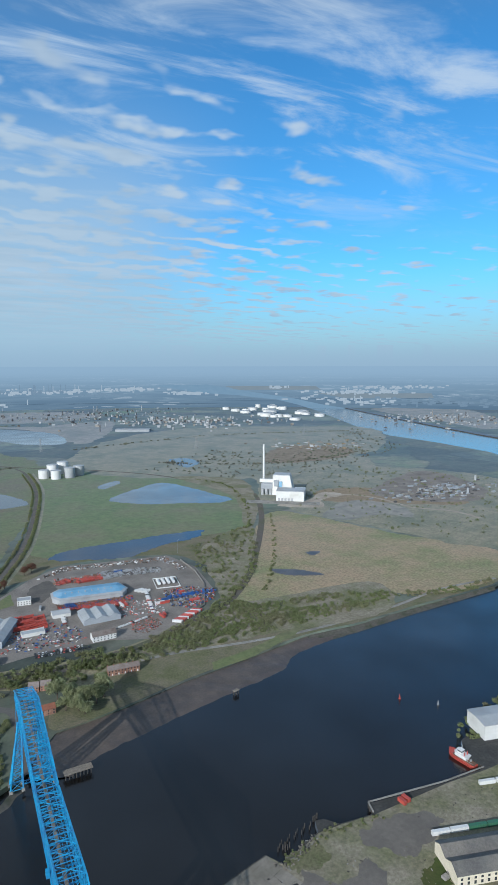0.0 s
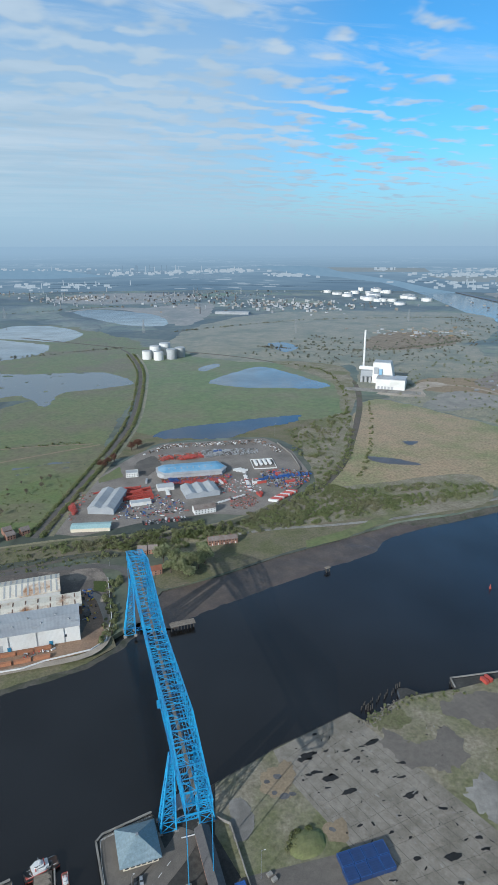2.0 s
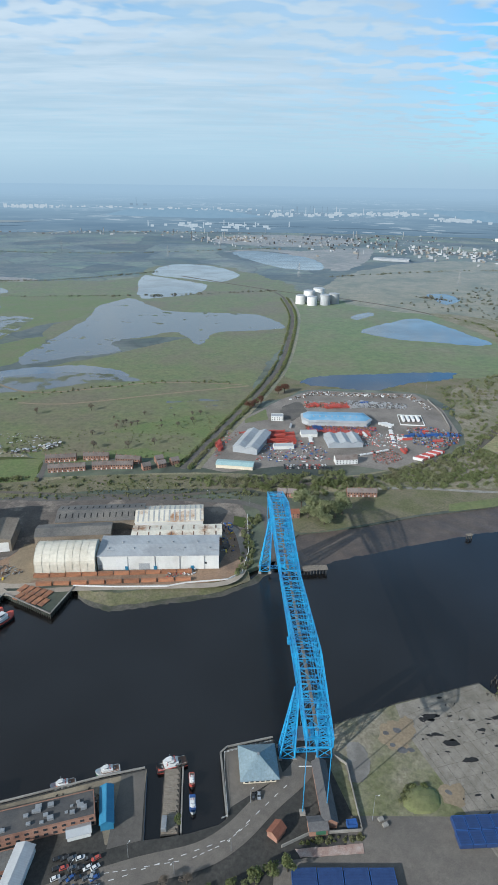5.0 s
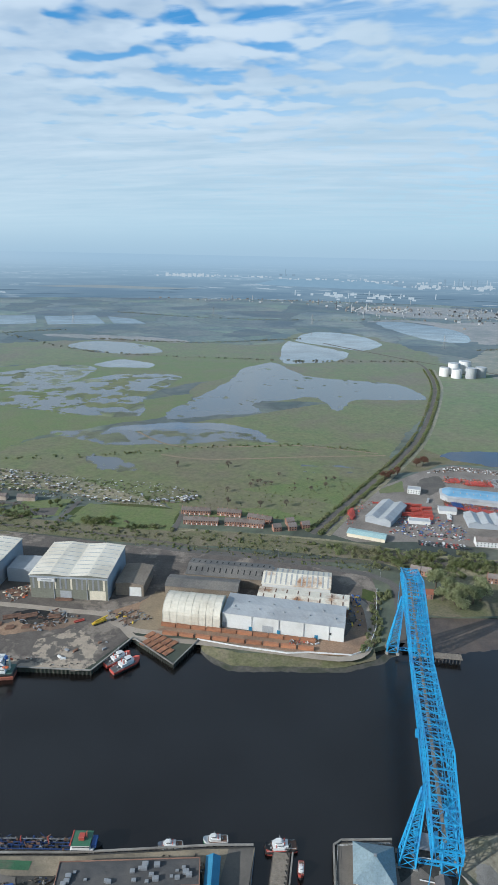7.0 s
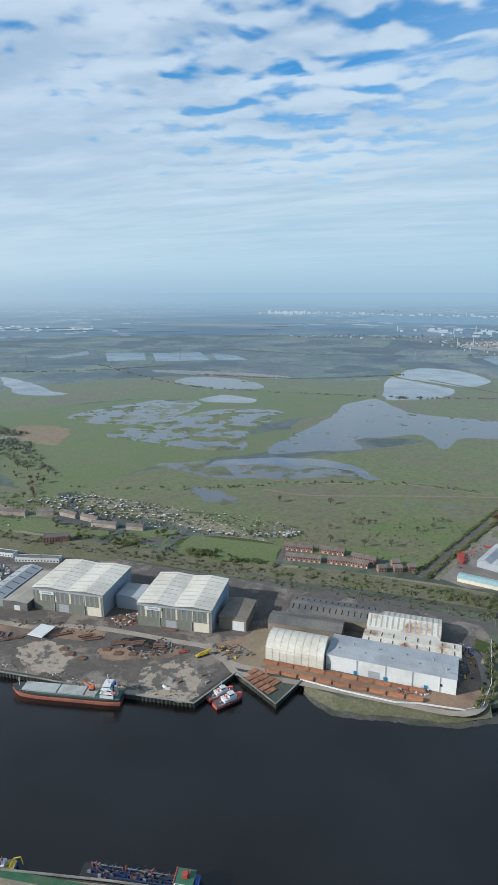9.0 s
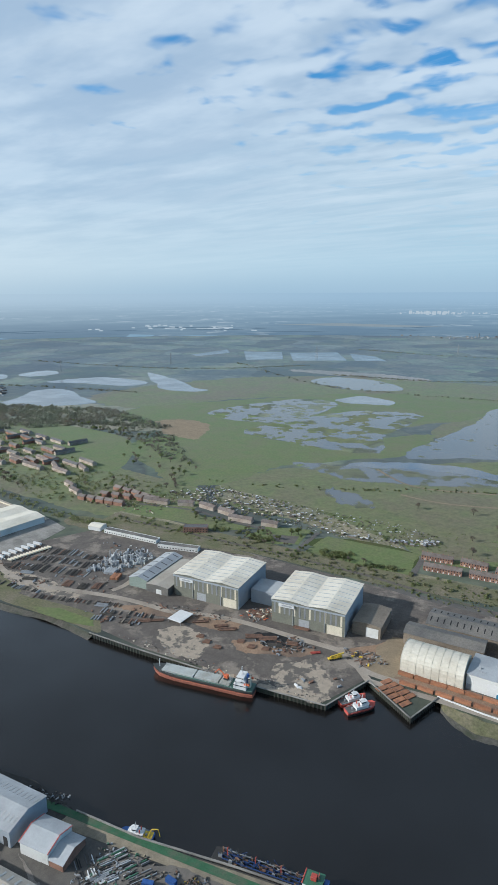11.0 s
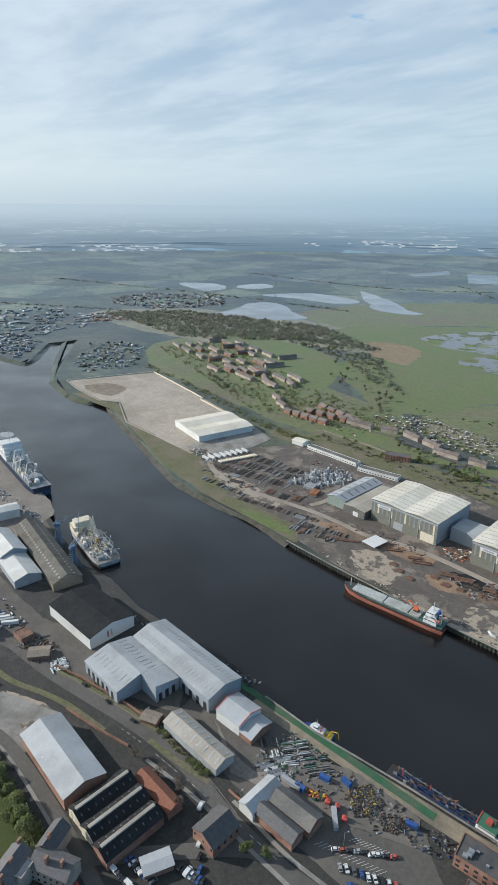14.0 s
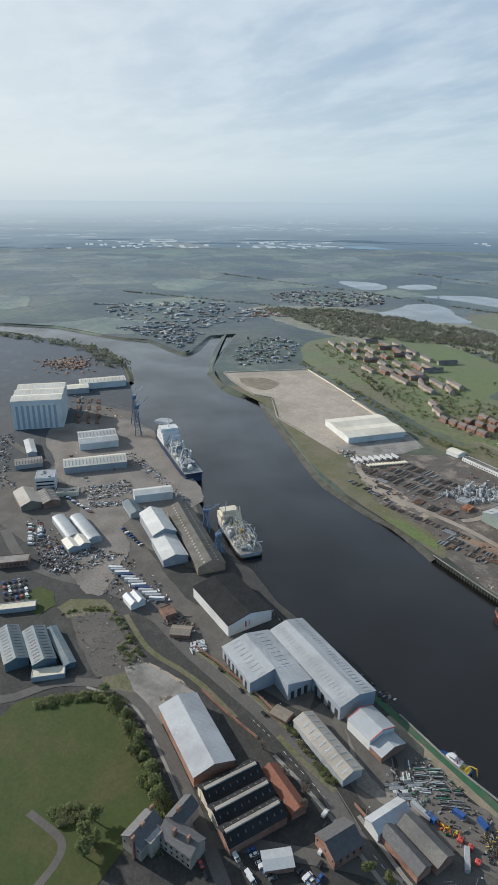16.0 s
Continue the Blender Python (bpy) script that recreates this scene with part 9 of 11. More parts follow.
cars(-104, -58, -98, -72, 3, 80, 49, "cars on the quay road")
cars(-30, -23, -24, -22, 2, 85, 50, "cars by the pavilion")
for k in range(5):
    cars(-548 + 8 * k, -270, -546 + 8 * k, -250, 5, 10, 51 + k, "cars in the works car park")
cars(-272, -128, -240, -150, 6, 120, 57, "cars along the side street", vans=0.3)
cars(-300, -198, -262, -196, 7, 5, 58, "cars along the park road")
cars(-268, -172, -250, -168, 8, 90, 59, "cars behind the workshops", vans=0.3)
cars(-268, -180, -248, -176, 8, 10, 60, "cars behind the workshops", vans=0.3)
cars(-250, -155, -236, -150, 7, 110, 61, "cars behind the brick house")
cars(-600, -160, -560, -150, 8, 100, 62, "cars by the dock sheds")
cars(-690, -200, -640, -180, 10, 60, 63, "cars by the dock sheds")
cars(-640, -230, -610, -232, 10, 90, 64, "vehicles in the scrap yard", vans=0.5)
cars(-640, -238, -600, -242, 12, 60, 65, "vehicles in the scrap yard", vans=0.5)
cars(-420, -150, -330, -128, 4, 10, 66, "cars on the dock road")
cars(-390, -210, -340, -196, 2, 12, 67, "cars on the park road")
cars(-320, -112, -282, -104, 7, 30, 68, "cars beside the striped shed", vans=0.6)
cars(-345, -180, -325, -160, 5, 20, 69, "vans behind the warehouse", vans=0.8)
clutter("dock_load", "steel load stacked on the dock apron", [(-820, -190), (-780, -110), (-700, -100), (-640, -100), (-660, -150), (-760, -190)], 40, 73, [RUST, STEEL, WHITE, CREAMWALL, BLUE], 1.0, 3.2, group="loads on the dock")
clutter("dock_load", "rusty steel section stored behind the hall", [(-1100, -160), (-960, -70), (-900, -90), (-960, -170)], 60, 74, [RUST, RUST, CREAMWALL, STEEL], 1.2, 4, group="loads on the dock")
clutter("scrap_vehicle", "wrecked vehicle in the scrap yard", [(-660, -240), (-600, -245), (-560, -215), (-570, -195), (-640, -215)], 60, 77, [WHITE, RED, BLUE, STEEL, RUST, BLACK], 1.0, 2.2, group="scrap yard")
clutter("quay_gear", "gear stacked on the quay", [(-165, -36), (-110, -20), (-108, -14), (-165, -29)], 26, 78, [DARKTIMBER, YELLOW, BLUE, WHITE], 0.5, 1.2, group="gear on the quay", zz=0.2)
# tarred stains and joints of the slab
rnd = random.Random(91)
for k in range(60):
    x, y = rnd.uniform(70, 150), 0
    y = rnd.uniform(-70, 45)
    if not (y < 52 - abs(x - 112) * 0.5 and x < 118 + (45 - y) * 0.35 and x > 64 + max(0, (15 - y)) * 0.35):
        continue
    a, s = rnd.uniform(0, 6.28), rnd.choice((0.5, 0.6, 0.8, 0.9, 1.1, 1.4, 2.2))
    pts = [(x + s * (1 + 0.5 * rnd.random()) * math.cos(t) * 1.8, y + s * (0.5 + 0.6 * rnd.random()) * math.sin(t)) for t in [2 * math.pi * j / 9 for j in range(9)]]
    patch("dark_stain", pts, BLACKROOF, "dark tarry stain on the slab", z=G + 0.262, rag=2.5, category="stain")
for k in range(11):
    f = k / 11
    v, fc = strip([(62 + 56 * f, 30 + 21 * f - 6), (100 + 74 * f, -98)], 0.14, G + 0.258, 1)
    tagged(raw("slab_joint", v, fc, DARKTIMBER), "dark joint in the old slab", "joint", kind="structure")
for k in range(14):
    f = k / 14
    v, fc = strip([(61 + 40 * f, 26 - 118 * f), (118 + 56 * f, 50 - 146 * f)], 0.12, G + 0.256, 1)
    tagged(raw("slab_joint", v, fc, DARKTIMBER), "dark joint in the old slab", "joint", kind="structure")
# road markings on the bridge road
for a, b in (((-138, -74.5), (-84, -59)), ((-82, -58), (-40, -44)), ((-38, -42), (-8, -14))):
    n = int(math.dist(a, b) / 6)
    for k in range(n):
        f0, f1 = (k + 0.1) / n, (k + 0.5) / n
        v, fc = strip([(a[0] + (b[0] - a[0]) * f0, a[1] + (b[1] - a[1]) * f0), (a[0] + (b[0] - a[0]) * f1, a[1] + (b[1] - a[1]) * f1)], 0.3, G + 0.27, 1)
        tagged(raw("lane_dash", v, fc, WHITE), "white lane dash on the road", "road marking", kind="structure")


def lamp(x, y, ang, h=9.0, m=None):
    p = empty("street_lamp", x, y, G + 0.24, ang)
    tagged(p, "slim grey street lamp by the road", "street lamp", "street lamps")
    bm = bmesh.new()
    cyl(bm, 0, 0, 0, h, 0.14, 0.08, n=6)
    part("post", bm, STEEL, p)
    bm = bmesh.new()
    bar(bm, (0, 0, h), (1.6, 0, h + 0.2), 0.1)
    part("arm", bm, STEEL, p)
    part("lantern", cube(1.4, -0.2, h + 0.05, 2.2, 0.2, h + 0.25, 0.03), WHITE, p)


for x, y, a in ((-112, -60, 60), (-88, -52, 60), (-66, -60, 240), (-40, -50, 240), (-30, -26, 45), (-420, -150, 100), (-380, -138, 100), (-336, -124, 100), (-296, -116, 100), (-258, -113, 100), (-300, -186, 90), (-340, -188, 90), (-210, -86, 60), (-200, -90, 60), (-20, 290, 200), (-60, 302, 200), (-120, 308, 180)):
    lamp(x, y, a)
lamp(30, -37, 0, 18)
# the tall mast and pylons on the plain
for x, y in ((260, 640), (300, 520)):
    lamp(x, y, 0, 20)


def pylon(x, y, h=46):
    p = empty("power_pylon", x, y, G, 20)
    tagged(p, "grey lattice power pylon on the plain", "pylon", "pylons on the plain")
    bm = bmesh.new()
    for s1 in (-1, 1):
        for s2 in (-1, 1):
            bar(bm, (4 * s1, 4 * s2, 0), (0.5 * s1, 0.5 * s2, h), 0.5)
    for k in range(6):
        z = h * k / 6
        w = 4 - 3.5 * k / 6
        bar(bm, (-w, -w, z), (w, w, z + h / 6), 0.3)
        bar(bm, (w, -w, z), (-w, w, z + h / 6), 0.3)
    part("tower", bm, STEEL, p)
    for z, w in ((0.6, 8), (0.75, 7), (0.9, 5)):
        bm = bmesh.new()
        bar(bm, (-w, 0, h * z), (w, 0, h * z), 0.5)
        part("crossarm", bm, STEEL, p)


for x, y in ((-1330, 2290), (-800, 2700), (-300, 2500), (200, 1900), (700, 1750), (1250, 1950), (1900, 2050), (-1700, 1700), (-1900, 1300)):
    pylon(x, y)

# ---------- trees and bushes ----------
TREES = {"willow": tree_kind("willow", 13, 7.0, 2400, WILLOW, 1, 0.6), "young": tree_kind("tree", 8, 3.6, 700, FOLIAGE, 2, 0.55), "dark": tree_kind("tree", 9, 4.2, 800, BUSH, 3, 0.6),
         "bare": tree_kind("bare_tree", 9, 4.0, 650, BARE, 4, 0.35), "russet": tree_kind("russet_tree", 14, 8, 1300, RUSSET, 5, 0.6)}
LABEL = {"willow": "tall pale green willow in fresh leaf", "young": "young tree in bright spring leaf", "dark": "rounded green tree beside the hedge", "bare": "leafless grey-brown tree with fine twigs", "russet": "tall reddish-brown tree in bud"}


def tree(kind, x, y, size=1.0, seed=0):
    t = place(TREES[kind], x, y, (seed * 77) % 360, LABEL[kind], "tree", "trees", z=G)
    t.scale = (size, size, size * (0.9 + 0.03 * (seed % 8)))


k = 0
for kind, pts in (("willow", [(34, 262), (44, 258), (52, 268), (40, 275), (60, 262), (30, 282), (68, 270), (48, 250)]),
                  ("russet", [(-4, 578), (6, 590), (-12, 566), (34, 632), (44, 640)]),
                  ("young", [(-402, 372), (-396, 378), (-388, 370), (-380, 382), (-250, -98), (-228, -120), (-236, -126), (-22, -62), (-30, -64), (-14, -60), (-40, -66), (2, 312), (-2, 318), (72, 330), (84, 336), (96, 330), (110, 338), (30, 330), (-66, -36)]),
                  ("bare", [(-318, -142), (-298, -138), (-284, -134), (-276, -140), (-130, 440), (-160, 430), (-200, 428), (-60, -64), (-70, -66), (-210, 470), (-640, 440), (-650, 450), (-655, 435), (-300, 545), (-230, 560)]),
                  ("dark", [(-338, -206), (-344, -212), (-330, -204), (-350, -206), (-360, -210), (-326, -205), (-318, -205), (-310, -206), (-322, -212), (-372, -208), (-384, -214), (-396, -216), (-300, -240), (-306, -244), (-312, -238), (-296, -246)])):
    for x, y in pts:
        k += 1
        tree(kind, x, y, (1.3 if kind == "willow" else 1.0) * (0.75 + 0.05 * (k % 8)), k)
rnd = random.Random(6)
for n, poly, kinds, lo, hi in ((30, [(-880, 380), (-790, 420), (-600, 420), (-620, 330), (-760, 300), (-880, 330)], ("dark", "bare", "young"), 0.5, 0.9),
                               (26, [(-900, 640), (-760, 560), (-640, 540), (-600, 470), (-660, 450), (-780, 480), (-930, 600)], ("dark", "bare"), 0.7, 1.1),
                               (20, [(-1180, 670), (-900, 650), (-880, 690), (-1150, 720)], ("dark", "young", "bare"), 0.8, 1.2),
                               (26, [(-450, 330), (-260, 340), (-250, 352), (-450, 345)], ("dark", "young", "bare"), 0.4, 0.7),
                               (22, [(-40, 316), (60, 300), (70, 340), (-30, 345)], ("dark", "young"), 0.5, 0.9),
                               (14, [(-1000, 380), (-820, 310), (-780, 300), (-960, 340)], ("dark", "bare"), 0.7, 1.0),
                               (24, [(-560, 350), (-400, 350), (-400, 366), (-560, 372)], ("dark", "young", "bare"), 0.4, 0.8),
                               (16, [(-60, 560), (-110, 470), (-240, 500), (-180, 560)], ("bare",), 0.5, 0.9)):
    for x, y, s in spread(poly, n, lo, hi, n):
        k += 1
        tree(rnd.choice(kinds), x, y, s, k)

scrub("bushes", "dense dark scrub on the railway bank", along([(-20, 325), (60, 322), (140, 335), (220, 345), (320, 352), (430, 350)], 330, 16, 1.2, 3.2, 1), BUSH, 1)
scrub("bushes", "bushes inside the curve of the railway", spread([(262, 430), (330, 560), (420, 720), (440, 760), (360, 700), (290, 660), (262, 580)], 200, 1.2, 3.4, 2), BUSH, 2)
scrub("bushes", "hedge of scrub along the dry grassland", along([(250, 395), (330, 388), (400, 380), (500, 338), (600, 336)], 190, 9, 1.2, 3.2, 3), BUSH, 3)
scrub("bushes", "scrub along the railway embankment", along([(-620, 312), (-420, 318), (-280, 332), (-150, 342), (-30, 336)], 120, 13, 0.9, 2.6, 4), BUSH, 4)
scrub("bushes", "hedge beside the road and ditch", along([(-84, 371), (-52, 463), (-8, 581), (20, 661), (56, 790), (93, 1003), (122, 1240), (122, 1476)], 900, 2.2, 1.0, 2.4, 5), BUSH, 5, per=44)
scrub("bushes", "scrub on rough ground by the plant", spread([(560, 820), (640, 600), (720, 450), (900, 480), (1200, 900), (1000, 1200), (700, 1050)], 320, 1.5, 4.0, 6), BUSH, 6, per=40)
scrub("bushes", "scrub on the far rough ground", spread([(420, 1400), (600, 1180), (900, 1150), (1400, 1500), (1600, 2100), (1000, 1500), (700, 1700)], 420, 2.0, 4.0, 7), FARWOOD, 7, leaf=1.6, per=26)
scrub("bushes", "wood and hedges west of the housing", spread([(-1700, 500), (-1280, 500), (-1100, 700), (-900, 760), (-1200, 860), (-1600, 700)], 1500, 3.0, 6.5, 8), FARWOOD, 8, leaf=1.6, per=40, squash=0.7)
scrub("bushes", "hedge along the park", along([(-402, -246), (-392, -215), (-366, -207), (-318, -204), (-300, -206)], 150, 4, 0.8, 2.2, 9), BUSH, 9, leaf=0.5)
scrub("bushes", "bushes along the striped shed", along([(-326, -122), (-300, -119), (-284, -117)], 46, 2, 0.7, 1.8, 10), BUSH, 10, leaf=0.45)
scrub("bushes", "bushes on the riverside and bridge foot", along([(-30, 176), (-24, 210), (-22, 250), (-16, 262)], 70, 5, 0.9, 2.6, 11), BUSH, 11)
scrub("bushes", "bushes along the south road", along([(-96, -78), (-50, -70), (-18, -58)], 70, 4, 0.6, 1.8, 12), BUSH, 12, leaf=0.45)
scrub("bushes", "weeds on the mound in the waste ground", spread([(46, -27), (66, -28), (62, -18), (53, -18)], 50, 0.8, 1.8, 13), FOLIAGE, 13, leaf=0.5)
scrub("bushes", "weeds and grass at the slab edge", along([(124, 42), (150, 50), (172, 52), (197, 50)], 60, 4, 0.4, 1.1, 14), BUSH, 14, leaf=0.4)
scrub("bushes", "scrub on the river bend", along([(310, 92), (345, 104), (400, 116)], 70, 8, 1.0, 2.4, 15), BUSH, 15)
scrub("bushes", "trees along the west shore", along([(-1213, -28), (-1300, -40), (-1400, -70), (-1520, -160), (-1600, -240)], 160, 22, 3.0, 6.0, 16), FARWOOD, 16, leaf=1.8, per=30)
scrub("bushes", "hedges round the wharf", along([(-1100, 300), (-900, 290), (-700, 268), (-620, 275)], 200, 8, 1.2, 3.2, 17), BUSH, 17, per=30)
FARLINES = ([(-1500, 1900), (-900, 1500), (-300, 1500), (100, 1600)], [(-1000, 1750), (-600, 1780), (-300, 2000)], [(-2300, 1500), (-1600, 1600), (-1200, 1950)], [(-2600, 700), (-1900, 950), (-1300, 1100)], [(300, 1900), (900, 2100), (1500, 2000)],
            [(-1300, 2700), (-600, 2600), (200, 2900)], [(-2200, 200), (-1800, 500), (-1500, 640)], [(500, 1500), (800, 1350), (1200, 1450)])
for k2, ln in enumerate(FARLINES):
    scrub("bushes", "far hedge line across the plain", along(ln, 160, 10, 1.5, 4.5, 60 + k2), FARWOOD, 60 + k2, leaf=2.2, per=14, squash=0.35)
scrub("bushes", "dense scrub beside the depot railway", spread([(100, 330), (230, 345), (330, 350), (300, 395), (262, 420), (200, 385), (120, 352)], 260, 1.0, 2.6, 41), BUSH, 41)
scrub("bushes", "low growth along the flood bank", along([(-620, 500), (-440, 560), (-300, 640), (-150, 690), (-30, 690)], 120, 8, 0.6, 1.6, 42), BUSH, 42)
scrub("bushes", "garden hedges round the allotments", spread([(-640, 400), (-600, 490), (-430, 470), (-240, 465), (-235, 420), (-320, 398), (-480, 395)], 380, 0.6, 1.8, 43), BUSH, 43, leaf=0.6, per=30)
scrub("bushes", "gardens and hedges among the houses", spread([(-1230, 400), (-1200, 560), (-840, 460), (-620, 440), (-600, 350), (-780, 300)], 800, 1.0, 3.2, 44), BUSH, 44, per=34)
scrub("bushes", "reeds and scrub on the rough meadow", spread([(-250, 400), (-100, 400), (-30, 560), (-240, 480)], 200, 0.4, 1.2, 45), BUSH, 45, leaf=0.5, per=24)
scrub("bushes", "wooded edge behind the playing field", spread([(-1280, 620), (-1130, 672), (-900, 640), (-760, 560), (-700, 560), (-880, 720), (-1200, 760)], 420, 1.6, 4.0, 46), FARWOOD, 46, leaf=1.2, per=34)
# allotments: small sheds and beds
rnd = random.Random(44)
ALLOT = []
for m in (WHITE, PALEROOF, SLATE, GREYWALL, CREAMWALL):
    root = part("allotment_hut", cube(-1.5, -1.1, 0, 1.5, 1.1, 2.0), TIMBER)
    bm = bmesh.new()
    for s in (-1, 1):
        bar(bm, (-1.7, s * 0.65, 2.3), (1.7, s * 0.65, 2.3), 1.4, 0.12)
    part("roof", bm, m, root)
    ALLOT.append(root)
for poly, n, sd in (([(-638, 419), (-589, 480), (-436, 462), (-386, 425), (-430, 408), (-560, 405)], 120, 1), ([(-400, 412), (-305, 408), (-241, 450), (-244, 423), (-328, 402)], 60, 2)):
    for x, y, _ in spread(poly, n, 1, 1, sd):
        place(rnd.choice(ALLOT), x, y, rnd.choice((10, 100)) + rnd.uniform(-8, 8), "small garden hut among allotment beds", "hut", "allotment huts", z=G + 0.24)

# ---------- ground details ----------
TOPS = [0]


def lay(name, pts, material, label, rag=0.0, sub=1, category=""):
    """A thin surface over the yards and verges."""
    TOPS[0] += 1
    return patch(name, pts, material, label, z=G + 0.2 + 0.001 * TOPS[0], sub=sub, rag=rag, category=category)


def ribbon(name, pts, width, material, label, category="verge"):
    TOPS[0] += 1
    return road(name, pts, width, material, label, z=G + 0.2 + 0.001 * TOPS[0], category=category)


def wall_run(name, label, pts, h, w, material, z=G + 0.1, category="wall"):
    """A low wall with a coping along a line."""
    bm = bmesh.new()
    for a, b in zip(pts, pts[1:]):
        bar(bm, (*a, z + h / 2), (*b, z + h / 2), w, h)
        bar(bm, (*a, z + h + 0.06), (*b, z + h + 0.06), w + 0.12, 0.12)
    return tagged(part(name, bm, material), label, category, kind="structure")


def junk(name, label, poly, n, seed, mats, s0=0.5, s1=2.0, h=1.2, z=G + 0.22, flat=False):
    """A dense litter of small pieces, one mass a colour."""
    rnd = random.Random(seed)
    spots = spread(poly, n, s0, s1, seed)
    for i, m in enumerate(mats):
        vs, fs = [], []
        for x, y, s in spots[i::len(mats)]:
            a = rnd.uniform(0, math.pi)
            L, W, H = s * rnd.uniform(0.35, 1.1), s * rnd.uniform(0.12, 0.4), h * rnd.uniform(0.2, 0.8)
            tilt = 0 if flat else rnd.uniform(-0.3, 0.3)
            c, d = math.cos(a), math.sin(a)
            k = len(vs)
            for zz in (0, 1):
                for u, v in ((-1, -1), (1, -1), (1, 1), (-1, 1)):
                    g = 1 - 0.2 * zz * rnd.random()
                    vs.append((x + (u * L * c - v * W * d) * g, y + (u * L * d + v * W * c) * g, z + zz * max(0.1, H * (1 + tilt * u))))
            fs += [(k + 4, k + 5, k + 6, k + 7), (k, k + 1, k + 5, k + 4), (k + 1, k + 2, k + 6, k + 5), (k + 2, k + 3, k + 7, k + 6), (k + 3, k, k + 4, k + 7)]
        tagged(raw(name, vs, fs, m), label, name.replace("_", " "), kind="stuff")


def laydown(name, label, cx, cy, ang, nx, ny, dx, dy, L, W, H, mats, seed, skip=0.2):
    """Long sections laid out side by side in ranks, one mass a colour."""
    rnd = random.Random(seed)
    c, d = math.cos(radians(ang)), math.sin(radians(ang))
    out = {m: ([], []) for m in mats}
    for i in range(nx):
        m = rnd.choice(mats)
        for j in range(ny):
            if rnd.random() < 0.3:
                m = rnd.choice(mats)
            if rnd.random() < skip:
                continue
            vs, fs = out[m]
            u0, v0, t = (j - (ny - 1) / 2) * dx + rnd.uniform(-1, 1), (i - (nx - 1) / 2) * dy + rnd.uniform(-0.2, 0.2) * dy, rnd.uniform(-0.05, 0.05)
            l, w, h = L / 2 * rnd.uniform(0.6, 1.05), W / 2 * rnd.uniform(0.6, 1.2), H * rnd.uniform(0.5, 1.2)
            k = len(vs)
            for zz in (0, h):
                for p, q in ((-l, -w), (l, -w), (l, w), (-l, w)):
                    u, v = u0 + p, v0 + q + p * t
                    vs.append((cx + u * c - v * d, cy + u * d + v * c, G + 0.24 + zz))
            fs += [(k + 4, k + 5, k + 6, k + 7), (k, k + 1, k + 5, k + 4), (k + 1, k + 2, k + 6, k + 5), (k + 2, k + 3, k + 7, k + 6), (k + 3, k, k + 4, k + 7)]
    for m, (vs, fs) in out.items():
        if vs:
            tagged(raw(name, vs, fs, m), label, name.replace("_", " "), kind="stuff")


laydown("stored_sections", "long steel sections laid out in ranks", -598, 165, 110, 22, 3, 22, 3.0, 17, 1.3, 0.9, [DARKTIMBER, RUST, BROWNROOF, STEEL, DARKTIMBER], 511)
laydown("stored_sections", "long steel sections laid out in ranks", -550, 178, 110, 10, 3, 20, 3.0, 15, 1.3, 0.9, [DARKTIMBER, BROWNROOF, STEEL, RUST], 512)
laydown("stored_sections", "dark sections laid out below the lane", -500, 116, 110, 34, 1, 10, 2.8, 9, 1.1, 0.9, [DARKTIMBER, BROWNROOF, DARKTIMBER, RUST], 513, 0.3)
laydown("stored_sections", "dark sections laid out by the quay", -440, 118, 110, 18, 2, 13, 3.0, 9, 1.2, 1.0, [DARKTIMBER, BROWNROOF, RUST, STEEL], 514, 0.35)
laydown("stored_sections", "dark sections laid out below the lane", -575, 104, 100, 20, 1, 10, 3.2, 9, 1.3, 1.0, [DARKTIMBER, STEEL, BROWNROOF], 515, 0.25)
laydown("pipe_rack", "long pale and green pipes in racks", -264, -68, 62, 14, 2, 9, 1.2, 8, 0.55, 0.6, [STEEL, WHITE, GREEN, GREYPAINT, BLACK], 516, 0.1)
laydown("pipe_rack", "long dark pipes in racks", -251, -64, 62, 12, 2, 8, 1.2, 7, 0.55, 0.6, [STEEL, SLATE, GREEN, BLACK], 517, 0.15)
laydown("pipe_rack", "bundles of pipes before the warehouse", -276, -78, 152, 10, 2, 8, 1.1, 7, 0.5, 0.6, [STEEL, SLATE, BLACK, WHITE], 518, 0.2)
junk("module_pipework", "dense silver pipework of the process modules", [(-540, 165), (-506, 186), (-500, 232), (-528, 244), (-546, 206)], 320, 519, [STEEL, PALEROOF, WHITE, GREYPAINT], 0.6, 2.4, 4.0)
# shipyard: broken pale concrete, rust and dark oil
lay("broken_concrete", [(-395, 117), (-381, 136), (-352, 131), (-345, 102), (-364, 96), (-377, 97)], BROKEN, "pale broken concrete hard standing", rag=7)
lay("broken_concrete", [(-275, 139), (-261, 154), (-240, 141), (-232, 117), (-237, 103), (-268, 108), (-281, 124)], BROKEN, "pale broken concrete hard standing", rag=7)
lay("broken_concrete", [(-330, 96), (-284, 106), (-259, 106), (-236, 116), (-230, 108), (-259, 101), (-330, 92)], BROKEN, "cracked concrete along the quay edge", rag=2)
lay("broken_concrete", [(-612, 122), (-560, 132), (-500, 122), (-520, 112), (-590, 108)], BROKEN, "patchy pale concrete in the yard", rag=5)
lay("rust_stain", [(-221, 165), (-219, 213), (-205, 217), (-193, 172), (-207, 158)], SAND, "orange sandy ground between the sheds", rag=4)
lay("rust_stain", [(-460, 130), (-420, 150), (-380, 160), (-340, 166), (-345, 150), (-400, 140)], RUSTGROUND, "ground stained brown by rust", rag=6)
